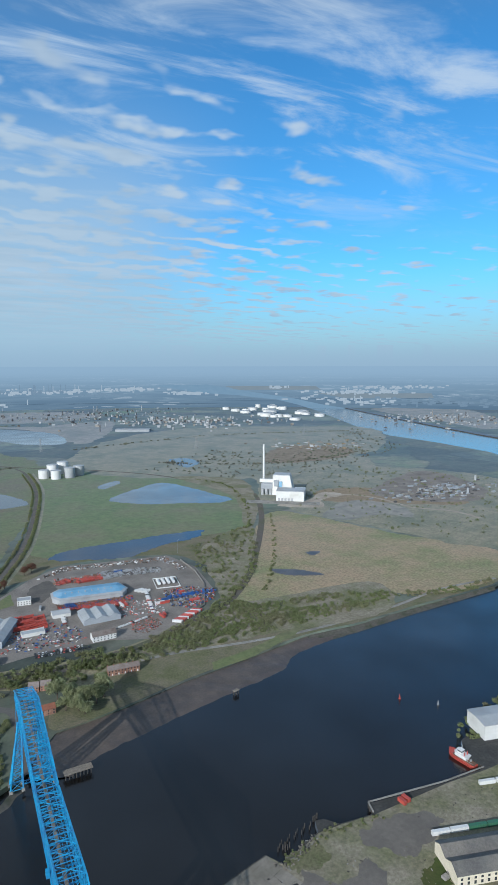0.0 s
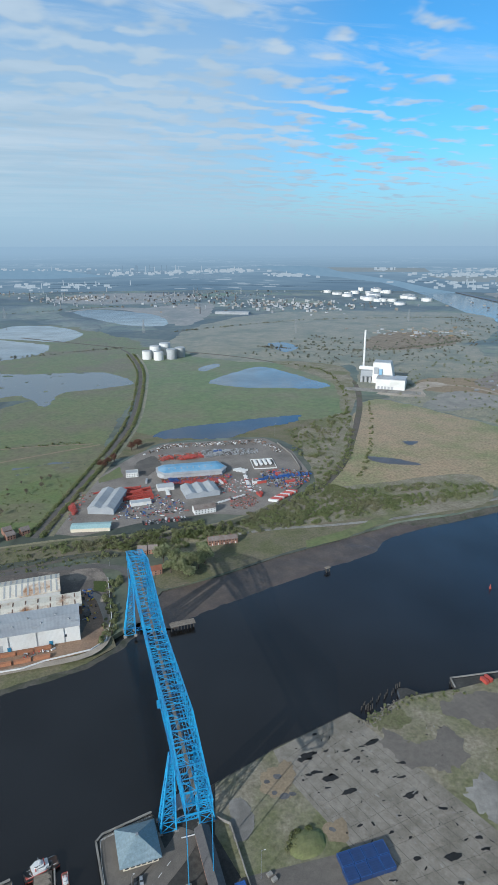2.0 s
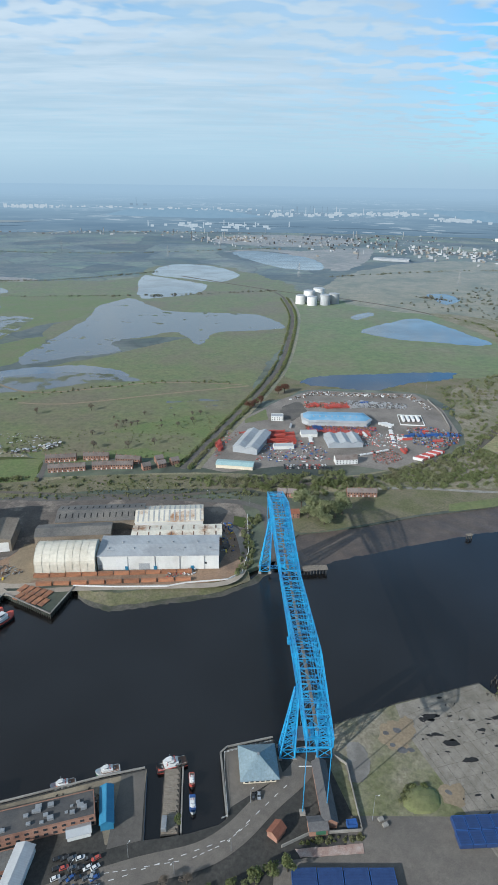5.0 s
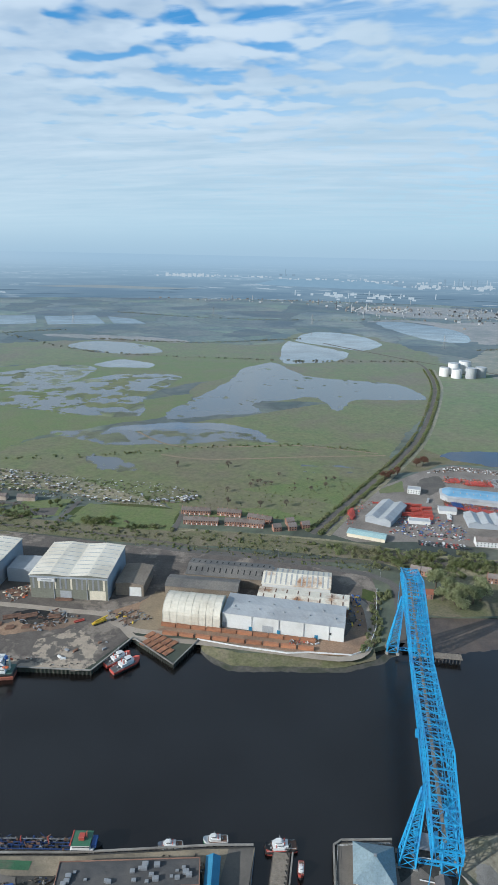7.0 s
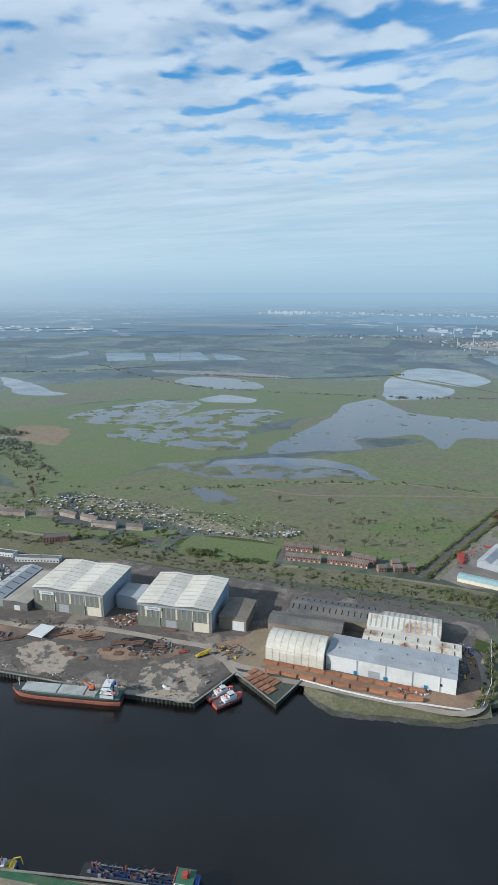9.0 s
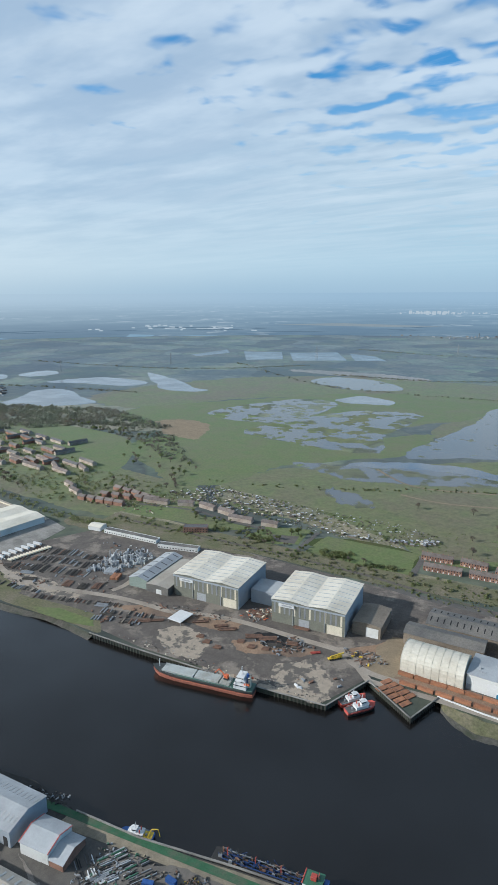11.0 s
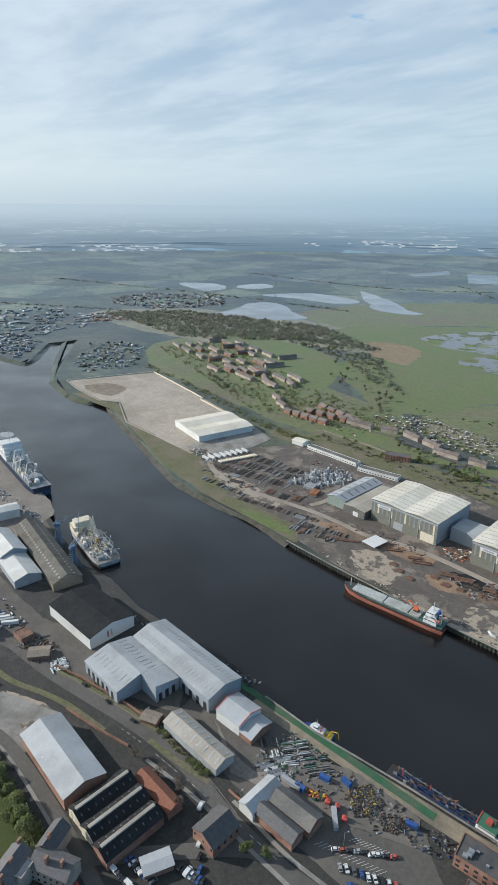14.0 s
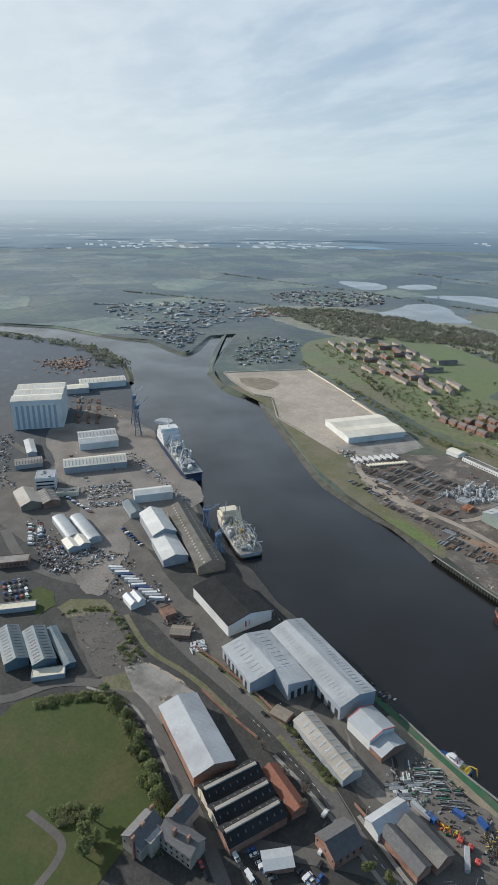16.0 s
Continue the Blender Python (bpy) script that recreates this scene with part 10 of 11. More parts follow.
lay("rust_stain", [(-330, 140), (-285, 160), (-262, 166), (-272, 152), (-310, 130)], RUSTGROUND, "ground stained brown by rust", rag=5)
lay("oil_stain", [(-322, 158), (-304, 172), (-285, 160), (-300, 148)], BLACKROOF, "dark oily ground", rag=5)
junk("yard_steel", "rusty steel sections laid out in the shipyard", [(-318, 150), (-290, 176), (-266, 168), (-288, 140)], 130, 201, [RUST, DARKTIMBER, STEEL], 0.6, 3.0, 1.0)
junk("yard_steel", "rusty steel sections laid out in the shipyard", [(-440, 150), (-400, 166), (-350, 172), (-350, 160), (-400, 148)], 90, 202, [RUST, DARKTIMBER, CONCRETE], 0.5, 2.5, 0.9)
junk("yard_steel", "dark scrap steel in the shipyard", [(-640, 150), (-520, 232), (-480, 228), (-490, 140), (-560, 132), (-640, 128)], 130, 203, [RUST, DARKTIMBER, STEEL, BROWNROOF], 0.6, 3.4, 0.9)
junk("yard_steel", "scrap and machine parts beside the halls", [(-350, 178), (-348, 193), (-331, 205), (-322, 190), (-330, 176)], 90, 204, [CREAMWALL, RUST, STEEL, ORANGE], 0.4, 1.6, 1.4)
junk("yard_steel", "scrap beside the sand-coloured ground", [(-246, 176), (-222, 190), (-206, 178), (-226, 162)], 110, 205, [RUST, DARKTIMBER, CONCRETE, STEEL], 0.4, 1.7, 1.2)
junk("quay_scrap", "loose pieces along the quay", [(-420, 98), (-330, 104), (-240, 116), (-232, 108), (-330, 93), (-420, 92)], 120, 206, [DARKTIMBER, STEEL, RUST, CREAMWALL], 0.3, 1.2, 0.7)
junk("yard_steel", "pipes and tanks beside the white shed", [(-90, 175), (-68, 181), (-66, 174), (-90, 167)], 60, 207, [RED, STEEL, WHITE, RUST], 0.4, 1.8, 1.6)
junk("yard_steel", "stored gear at the shed's east end", [(-48, 255), (-36, 255), (-34, 200), (-46, 200)], 50, 208, [BLUE, YELLOW, STEEL, DARKTIMBER], 0.5, 2.0, 1.6)
wall_run("quay_wall_white", "low white wall along the works road", [(-162, 158.5), (-129, 156.5), (-90, 156.5), (-75, 161), (-42, 165), (-30, 174), (-24, 204), (-23, 268)], 1.1, 0.3, WHITE)
lay("lawn_patch", [(-36, 267), (-25, 264), (-26, 244), (-37, 251)], LAWN, "small green lawn beside the wall", rag=1)

# greens north of the railway
lay("green", [(-366, 338), (-364, 392), (-251, 399), (-246, 341), (-301, 336)], GRASS, "bright green public grass", rag=2)
lay("green", [(-441, 381), (-389, 401), (-382, 351), (-418, 330), (-449, 338)], GRASS, "bright green public grass", rag=2)
lay("green", [(-640, 345), (-591, 372), (-511, 366), (-451, 366), (-490, 333), (-547, 334), (-598, 325), (-660, 322)], GRASS, "bright green public grass", rag=2)
lay("green", [(-248, 402), (-241, 476), (-148, 476), (-72, 455), (-90, 412), (-155, 425)], MEADOW, "rough tussocky meadow", rag=5)
lay("meadow_tint", [(-389, 545), (-228, 589), (-20, 641), (-22, 575), (-157, 534), (-275, 490)], MEADOW, "olive damp meadow", rag=14)
lay("wet_hollow", [(-458, 560), (-395, 559), (-352, 515), (-399, 512)], WETLAND, "shallow water in a hollow", rag=14, category="flood water")
lay("wet_hollow", [(-150, 585), (-60, 610), (-30, 596), (-90, 570)], WETLAND, "shallow water in a hollow", rag=12, category="flood water")
scrub("bushes", "low brambles on the railway bank", spread([(-640, 300), (-420, 316), (-267, 326), (-165, 344), (-16, 346), (-17, 302), (-108, 300), (-254, 302), (-640, 292)], 500, 0.3, 0.7, 341), BUSH, 341, leaf=0.5, per=14)
lay("car_park", [(-423, 361), (-392, 373), (-386, 350), (-411, 345)], TARMAC, "small dark car park")
ribbon("lane", [(-375, 322), (-377, 396)], 6, ROADTOP, "lane between the greens", "road")
ribbon("lane", [(-240, 330), (-246, 400)], 6, ROADTOP, "lane beside the terraces", "road")
ribbon("lane", [(-640, 358), (-560, 378), (-500, 372), (-440, 372)], 5, ROADTOP, "road in front of the terraces", "road")
scrub("bushes", "hedge on the far side of the ditch road", along([(-98, 375), (-66, 463), (-24, 581), (4, 661), (40, 790), (78, 1003), (106, 1240), (104, 1476)], 600, 1.8, 0.9, 2.2, 331), BUSH, 331, per=40)
ribbon("flood_bank", [(-341, 592), (-266, 588), (-135, 633), (-9, 673)], 5, SAND, "pale sandy flood bank", "path")
ribbon("embankment", [(-640, 300), (-420, 318), (-267, 322), (-165, 338), (-16, 340)], 34, VERGE, "olive overgrown railway bank", "embankment")
ribbon("track_bed", [(-600, 305), (-321, 318), (-205, 312), (-109, 308), (-16, 323), (60, 335)], 5, BALLAST, "brown railway track bed", "railway")
junk("garden_plots", "small beds, frames and huts of the allotments", [(-645, 407), (-595, 485), (-426, 474), (-314, 476), (-246, 465), (-257, 407), (-370, 397), (-424, 399), (-466, 407), (-566, 409)], 900, 211, [TIMBER, WHITE, BROWNROOF, FOLIAGE, GREYPAINT, DARKTIMBER], 0.5, 2.4, 1.0)
junk("garden_clutter", "sheds and fences in the gardens", [(-730, 320), (-700, 400), (-600, 400), (-590, 330)], 200, 212, [TIMBER, CREAMWALL, SLATE, BRICK], 0.6, 2.2, 1.6)
scrub("bushes", "pale blossoming bushes on the green", along([(-495, 338), (-453, 347), (-425, 337), (-415, 346)], 60, 6, 1.4, 3.2, 301), FOLIAGE, 301, per=50)
scrub("bushes", "trees in leaf on the green", along([(-343, 345), (-312, 353)], 34, 8, 1.6, 3.6, 302), FOLIAGE, 302, per=60)
scrub("bushes", "bushes on the green", along([(-290, 340), (-258, 348)], 30, 5, 1.0, 2.2, 303), BUSH, 303)
scrub("bushes", "olive scrub covering the railway bank", spread([(-640, 304), (-420, 322), (-267, 330), (-165, 347), (-16, 348), (-17, 300), (-108, 300), (-254, 302), (-420, 306), (-640, 292)], 380, 0.4, 1.3, 304), BUSH, 304, per=34)
scrub("bushes", "thick scrub above the river path", spread([(121, 346), (152, 369), (262, 425), (300, 372), (420, 352), (330, 330), (212, 322), (159, 322)], 480, 1.0, 2.8, 305), BUSH, 305, per=50)
scrub("bushes", "trees and scrub behind the bridge foot", spread([(-72, 350), (0, 352), (80, 366), (113, 350), (112, 330), (67, 318), (30, 318), (-14, 322), (-71, 326)], 230, 1.2, 3.4, 306), BUSH, 306, per=50)
scrub("bushes", "fresh green bushes behind the bridge foot", spread([(-60, 330), (0, 330), (70, 340), (90, 330), (30, 320), (-14, 324)], 60, 1.4, 3.0, 307), FOLIAGE, 307, per=50)

# depot: vehicles, skips and scrap by the hundred
junk("depot_stock", "red and rusty frames stacked in the depot", [(66, 573), (69, 597), (130, 594), (126, 570)], 225, 221, [RED, RUST, STEEL], 0.8, 2.6, 2.2)
junk("depot_stock", "heap of dark grey metal", [(125, 599), (151, 602), (218, 587), (208, 563), (147, 571)], 400, 222, [STEEL, SLATE, GREYPAINT], 0.6, 2.4, 2.0)
junk("depot_stock", "mixed stock in front of the warehouse", [(64, 483), (67, 505), (150, 497), (150, 480)], 330, 223, [RED, RUST, BLUE, STEEL], 0.7, 2.6, 2.0)
junk("depot_stock", "red and blue stock by the fence", [(186, 440), (190, 492), (225, 494), (255, 471), (240, 440), (205, 425)], 425, 224, [BLUE, RED, RUST, STEEL, DARKTIMBER, GREYPAINT], 0.7, 2.8, 2.2)
junk("depot_stock", "scrap heap by the inn", [(125, 386), (129, 420), (156, 424), (162, 396), (140, 380)], 325, 225, [DARKTIMBER, RUST, STEEL, RED], 0.5, 1.8, 1.2)
junk("depot_stock", "red stock on the west side", [(-60, 405), (-57, 460), (-30, 486), (-20, 480), (-44, 440), (-48, 405)], 90, 226, [RED, RUST, STEEL], 0.5, 1.6, 1.2)
junk("depot_stock", "small stock and vehicles between the sheds", [(-10, 392), (5, 445), (48, 450), (75, 425), (75, 392), (40, 388)], 360, 227, [WHITE, STEEL, RED, BLACK, BLUE], 0.6, 1.9, 1.4)
junk("depot_stock", "stock along the back fence", [(40, 600), (88, 646), (176, 634), (236, 628), (250, 560), (236, 560), (225, 610), (90, 625)], 400, 228, [STEEL, RUST, DARKTIMBER, WHITE], 0.7, 2.4, 1.8)
junk("depot_stock", "small stock in the middle of the yard", [(110, 436), (120, 480), (180, 470), (172, 420), (150, 430)], 240, 229, [WHITE, RED, STEEL], 0.7, 2.0, 1.5)
lay("yard_patch", [(30, 560), (60, 600), (66, 560), (44, 520)], TARMAC, "dark tarmac in the depot", rag=4)
lay("yard_patch", [(-20, 523), (10, 566), (13, 525), (-18, 512)], GRASS, "green lawn inside the depot fence", rag=2)

# dock road, verges and plots south of the river
lay("cleared_plot", [(-486, -224), (-481, -199), (-466, -190), (-423, -187), (-407, -186), (-405, -203), (-413, -219), (-450, -224)], TARMAC, "cleared plot of dark broken slabs", rag=2)
lay("verge", [(-497, -232), (-505, -221), (-493, -197), (-470, -190), (-478, -199), (-482, -226)], VERGE, "rough grass verge", rag=1.5)
lay("verge", [(-411, -216), (-410, -200), (-390, -199), (-401, -214)], VERGE, "rough grass corner", rag=1.5)
lay("verge", [(-532, -243), (-520, -232), (-501, -232), (-494, -247), (-515, -256)], LAWN, "green verge at the junction", rag=2)
lay("broken_concrete", [(-409, -200), (-411, -187), (-393, -184), (-389, -197)], BROKEN, "very pale concrete floor of a lost building", rag=0.8)
lay("broken_concrete", [(-413, -183), (-388, -168), (-376, -165), (-375, -186), (-392, -186)], BROKEN, "pale cracked concrete floor", rag=1.5)
ribbon("verge", [(-469, -186), (-433, -182), (-415, -176), (-399, -167), (-377, -157), (-345, -148)], 4, VERGE, "grass verge beside the dock road")
ribbon("verge", [(-412, -152), (-392, -143), (-371, -136), (-353, -130), (-327, -124)], 3, VERGE, "grass verge beside the dock road")
ribbon("verge", [(-323, -130), (-309, -127), (-291, -122), (-279, -118)], 3.5, VERGE, "grass verge below the striped shed")
ribbon("pavement", [(-312, -138), (-284, -131), (-262, -127), (-240, -124), (-205, -119)], 2.2, CONCRETE, "grey footway beside the road", "pavement")
ribbon("pavement", [(-262, -114.5), (-245, -113), (-222, -111), (-195, -105)], 2.2, CONCRETE, "grey footway beside the road", "pavement")
ribbon("pavement", [(-406, -226), (-387, -208), (-368, -199.5), (-322, -195.5), (-282, -194)], 1.8, CONCRETE, "grey footway beside the park", "pavement")
ribbon("park_path", [(-330, -268), (-313, -257), (-305, -255), (-297, -260), (-285, -275)], 4, TARMAC, "grey path through the park", "path")
ribbon("kerb_line", [(-415, -151.3), (-374, -138.4), (-334, -125.4), (-292, -117.4), (-255, -117.4)], 0.3, CONCRETE, "pale kerb line of the dock road", "kerb")
wall_run("brick_wall", "long red-brick boundary wall beside the dock road", [(-414, -150), (-392, -140.5), (-371, -133.5), (-353, -127.5), (-330, -121.5)], 2.0, 0.4, BRICK)
wall_run("brick_wall", "red-brick boundary wall of the warehouse yard", [(-374, -159), (-349, -151), (-326, -142)], 1.8, 0.4, BRICK)
wall_run("brick_wall", "red-brick boundary wall of the quay yard", [(-268, -113), (-250, -110), (-230, -108)], 1.8, 0.35, BRICK)
junk("plot_rubble", "rubble and weeds on the cleared plot", [(-484, -224), (-480, -200), (-466, -191), (-423, -188), (-408, -188), (-406, -203), (-413, -218)], 260, 231, [CONCRETE, DARKTIMBER, SLAB, BRICK], 0.3, 1.3, 0.5)
junk("scrap_heap", "wrecked cars and scrap in heaps", [(-613, -228), (-593, -214), (-539, -204), (-540, -225), (-559, -237), (-610, -240)], 330, 232, [STEEL, GREYPAINT, RUST, BLACK, SLATE], 0.5, 1.7, 1.5)
junk("loads", "timber and steel loads behind the wall", [(-452, -164), (-452, -143), (-431, -141), (-424, -160)], 150, 233, [DARKTIMBER, RUST, CONCRETE], 0.4, 1.8, 1.2)
junk("white_pipes", "heap of white plastic pipes", [(-420, -153), (-419, -142), (-408, -144), (-409, -155)], 60, 234, [WHITE], 0.6, 2.0, 1.6)
shed("brick_ruin", "small ruined brick store with a brown roof", -431, -163, 60, 14, 10, 3.2, 1.2, "x", BRICK, BROWNROOF, category="store")
for k in range(13):
    place(CONT[("white", "grey", "white", "navy", "grey")[k % 5]], -533 + 4.6 * k, -180 + 1.7 * k, 62 + 3 * (k % 4), "long pale lorry trailer parked in a haulage yard", "trailer", "trailers in the haulage yard", z=G + 0.24)
junk("yard_stock", "pallets, pipes and small stock on the quay yard", [(-276, -94), (-279, -62), (-265, -55), (-252, -56), (-254, -76), (-258, -92)], 170, 235, [GREEN, STEEL, GREYPAINT, DARKTIMBER, BLACK, SLATE, BROWNROOF], 0.4, 1.5, 1.1)
junk("reclaimed_parts", "heaps of dark and coloured machine parts", [(-249, -83), (-252, -68), (-248, -56), (-234, -51), (-206, -46), (-190, -56), (-204, -66), (-231, -72), (-237, -82)], 150, 236, [DARKTIMBER, RUST, STEEL, BLACK, SLATE, BROWNROOF, DARKROOF], 0.3, 1.4, 1.2)
junk("quay_stock", "small stock on the quay by the offices", [(-195, -62), (-190, -45), (-170, -38), (-166, -50)], 90, 237, [DARKTIMBER, STEEL, NAVY, BROWNROOF], 0.3, 1.3, 1.0)
junk("tyre_heap", "tyres and timbers along the river wall", [(-350, -66), (-346, -57), (-318, -49), (-316, -56)], 130, 238, [BLACK, DARKTIMBER, STEEL], 0.3, 1.4, 0.8)
junk("tyre_heap", "tyres and fenders along the quay behind the black shed", [(-470, -104), (-400, -78), (-352, -62), (-352, -58), (-400, -72), (-470, -96)], 220, 239, [BLACK, DARKTIMBER, STEEL], 0.3, 1.5, 0.9)
for pts, n, seed in (([(-704, -182), (-703, -128), (-668, -132), (-668, -178)], 240, 240), ([(-664, -180), (-654, -142), (-645, -146), (-652, -180)], 180, 2401), ([(-790, -112), (-760, -100), (-640, -82), (-600, -84), (-640, -92), (-780, -118)], 150, 2402)):
    junk("dock_stock", "crates, steel and pale plant on the dock apron", pts, n, seed, [STEEL, WHITE, GREYPAINT, BROWNROOF, DARKTIMBER], 0.6, 2.4, 1.8)
for pts, n, seed in (([(-632, -243), (-595, -229), (-548, -230), (-541, -196), (-552, -168), (-578, -195), (-596, -222)], 420, 241), ([(-500, -202), (-545, -182), (-548, -164), (-500, -150), (-462, -150)], 120, 2411), ([(-905, -252), (-900, -232), (-800, -248), (-730, -246), (-735, -262)], 160, 2412)):
    junk("parked_plant", "closely parked vehicles and scrap in the dock yards", pts, n, seed, [STEEL, SLATE, BLACK, WHITE, GREYPAINT, RUST], 0.7, 2.0, 1.5)
lay("cleared_slab", [(-414, -200), (-413, -185), (-384, -169), (-374, -163), (-381, -192), (-390, -199)], CONCRETE, "pale cracked concrete slab", rag=0.6)
lay("quay_yard_paving", [(-314, -91), (-290, -97), (-283, -70), (-260, -58), (-242, -58), (-228, -66), (-228, -86), (-250, -90), (-263, -100), (-276, -106)], DEPOT, "worn grey-brown yard paving", rag=1.5)
lay("dock_apron", [(-905, -185), (-900, -80), (-760, -62), (-640, -66), (-615, -90), (-612, -150), (-560, -165), (-500, -200), (-545, -215), (-640, -190), (-700, -192), (-770, -200)], DEPOT, "brown-grey dock apron", rag=4)
junk("quay_gear_litter", "ropes, pallets and boxes along the south quay", [(-165, -36), (-128, -24), (-108, -18), (-106, -24), (-130, -31), (-163, -42)], 170, 2432, [DARKTIMBER, STEEL, WHITE, SLATE, RUST], 0.3, 1.2, 0.9)
junk("street_clutter", "bins, pallets and parked gear behind the workshops", [(-345, -182), (-320, -160), (-300, -150), (-296, -160), (-330, -184)], 110, 242, [STEEL, DARKTIMBER, WHITE, BLUE], 0.4, 1.4, 1.2)
lay("scrub_ground", [(307, 652), (428, 743), (409, 663), (327, 516), (258, 430), (291, 412), (458, 406), (408, 316), (240, 323), (144, 329), (106, 338), (174, 365), (234, 412), (260, 482)], WASTE, "rough grass under the railway scrub", rag=4)
lay("scrub_ground", [(611, 1187), (633, 1128), (542, 905), (636, 882), (721, 963), (885, 992), (1117, 1321), (1003, 1348), (812, 1257), (731, 1215)], SCRUBLAND, "rough scrubland behind the plant", rag=6)
lay("scrub_ground", [(460, 1264), (601, 1151), (525, 909), (445, 747), (425, 752), (505, 994)], WASTE, "rough grass beside the railway", rag=4)
lay("grass_strip", [(177, 288), (241, 304), (272, 318), (313, 322), (280, 306), (217, 282), (174, 272)], MEADOW, "fresh green grass along the shore path", rag=2)
for pts in [[(442, 559), (464, 551), (444, 540)], [(359, 508), (391, 492), (412, 456), (379, 469), (356, 488)]]:
    lay("heath_puddle", pts, MUD, "muddy wet hollow on the dry grassland", rag=3)
ribbon("yard_lane", [(-250, 179), (-235, 166), (-221, 161), (-207, 159), (-180, 162)], 6, LANE, "pale worn lane past the pier", category="lane")
ribbon("railway_ballast", [(550, 954), (480, 790), (416, 669), (365, 580), (315, 498), (248, 419), (187, 385), (120, 352), (70, 344)], 9, BALLAST, "dark railway ballast curving round the depot", category="railway")
scrub("bushes", "scrub along the railway", along([(432, 750), (373, 603), (317, 501), (258, 437), (197, 388), (139, 359)], 230, 6, 1.2, 3.0, 321), BUSH, 321, leaf=0.9, per=40)
scrub("bushes", "scrub along the railway", along([(508, 808), (438, 656), (367, 525), (312, 439)], 70, 3, 0.8, 2.2, 322), BUSH, 322, leaf=0.9, per=40)
scrub("bushes", "scrub along the railway", along([(489, 1222), (539, 1105), (502, 915), (442, 762)], 110, 5, 0.8, 2.4, 323), BUSH, 323, leaf=0.9, per=40)
scrub("bushes", "overgrown hedge round the park", along([(-402, -256), (-400, -236), (-391, -217), (-370, -209.5), (-347, -207.5), (-321, -204.5), (-300, -203.5), (-285, -214)], 260, 3.2, 0.9, 2.4, 311), BUSH, 311, leaf=0.5, per=60)
scrub("bushes", "thicket in the park", spread([(-328, -258), (-325, -246), (-316, -240), (-312, -248), (-318, -258)], 50, 1.0, 2.6, 312), BUSH, 312, leaf=0.5)
scrub("bushes", "brambles along the cleared plot", along([(-488, -228), (-484, -204), (-470, -193), (-440, -190), (-422, -188)], 90, 2.5, 0.5, 1.5, 313), BUSH, 313, leaf=0.4)
scrub("bushes", "brambles between the plot and the road", along([(-466, -194), (-440, -191), (-428, -196), (-415, -194)], 60, 4, 0.6, 1.8, 314), BUSH, 314, leaf=0.4)
scrub("bushes", "weeds along the dock road wall", along([(-410, -148), (-371, -132), (-335, -121)], 60, 1.2, 0.4, 1.1, 315), BUSH, 315, leaf=0.35)

# wharf
lay("bare_earth", [(-1040, 150), (-1030, 190), (-985, 196), (-960, 160), (-1000, 140)], EARTH, "low mound of brown earth on the wharf", rag=6)
wall_run("wharf_wall", "pale concrete wall round the wharf", [(-1088, 136), (-1050, 287), (-901, 273), (-860, 268), (-858, 262), (-702, 246)], 1.6, 0.8, CREAMWALL)
wall_run("wharf_wall", "pale concrete river wall of the wharf", [(-760, 124), (-830, 118), (-918, 151), (-945, 132), (-1033, 130), (-1088, 136)], 1.0, 0.6, CONCRETE)
junk("wharf_stock", "vehicles and stock at the warehouse end of the wharf", [(-690, 130), (-680, 150), (-640, 150), (-640, 128)], 70, 243, [WHITE, STEEL, RUST], 0.8, 2.6, 1.6)

# waste ground and old slab
for pts, m, lb in (([(130, 30), (150, 20), (172, 26), (168, 6), (145, 0), (128, 12)], OLDTAR, "dark muddy ground"), ([(176, 40), (220, 44), (240, 30), (200, 20)], OLDTAR, "dark muddy ground"),
                   ([(150, -20), (172, -14), (186, -30), (164, -44)], CONCRETE, "pale trodden ground"), ([(190, 4), (206, 10), (216, -2), (200, -12)], LAWN, "bright grass patch"),
                   ([(128, 44), (150, 44), (150, 34), (130, 32)], VERGE, "grassy ground"), ([(180, -30), (230, -20), (250, -50), (200, -60)], VERGE, "grassy ground")):
    lay("ground_patch", pts, m, lb, rag=9)
junk("slab_break", "broken slab edges and rubble", [(62, 30), (112, 48), (172, -96), (104, -96), (66, 10)], 260, 251, [CONCRETE, SLAB, BLACKROOF, SLAB], 0.3, 1.6, 0.22, z=G + 0.25, flat=True)
junk("shore_rubble", "rubble and driftwood at the river's edge", [(116, 46), (124, 44), (142, 51), (156, 56), (150, 46), (124, 36)], 150, 252, [TIMBER, CONCRETE, DARKTIMBER], 0.3, 1.3, 0.5)
junk("waste_rubble", "scattered rubble on waste ground", [(130, 40), (200, 48), (290, 50), (300, -60), (180, -90), (150, -20)], 160, 253, [CONCRETE, DARKTIMBER, VERGE], 0.3, 1.1, 0.4)
for x, y, a in ((203, -6, 8), (208, -5, 10), (226, 4, -30), (229, 0, -34), (224, 8, -10)):
    ob = part("concrete_block", cube(-2.0, -1.6, 0, 2.0, 1.6, 1.6, 0.12), CONCRETE)
    ob.matrix_basis = pose(x, y, G + 0.24, 0, 0, a)
    tagged(ob, "square pale concrete block on waste ground", "concrete block", "concrete blocks")

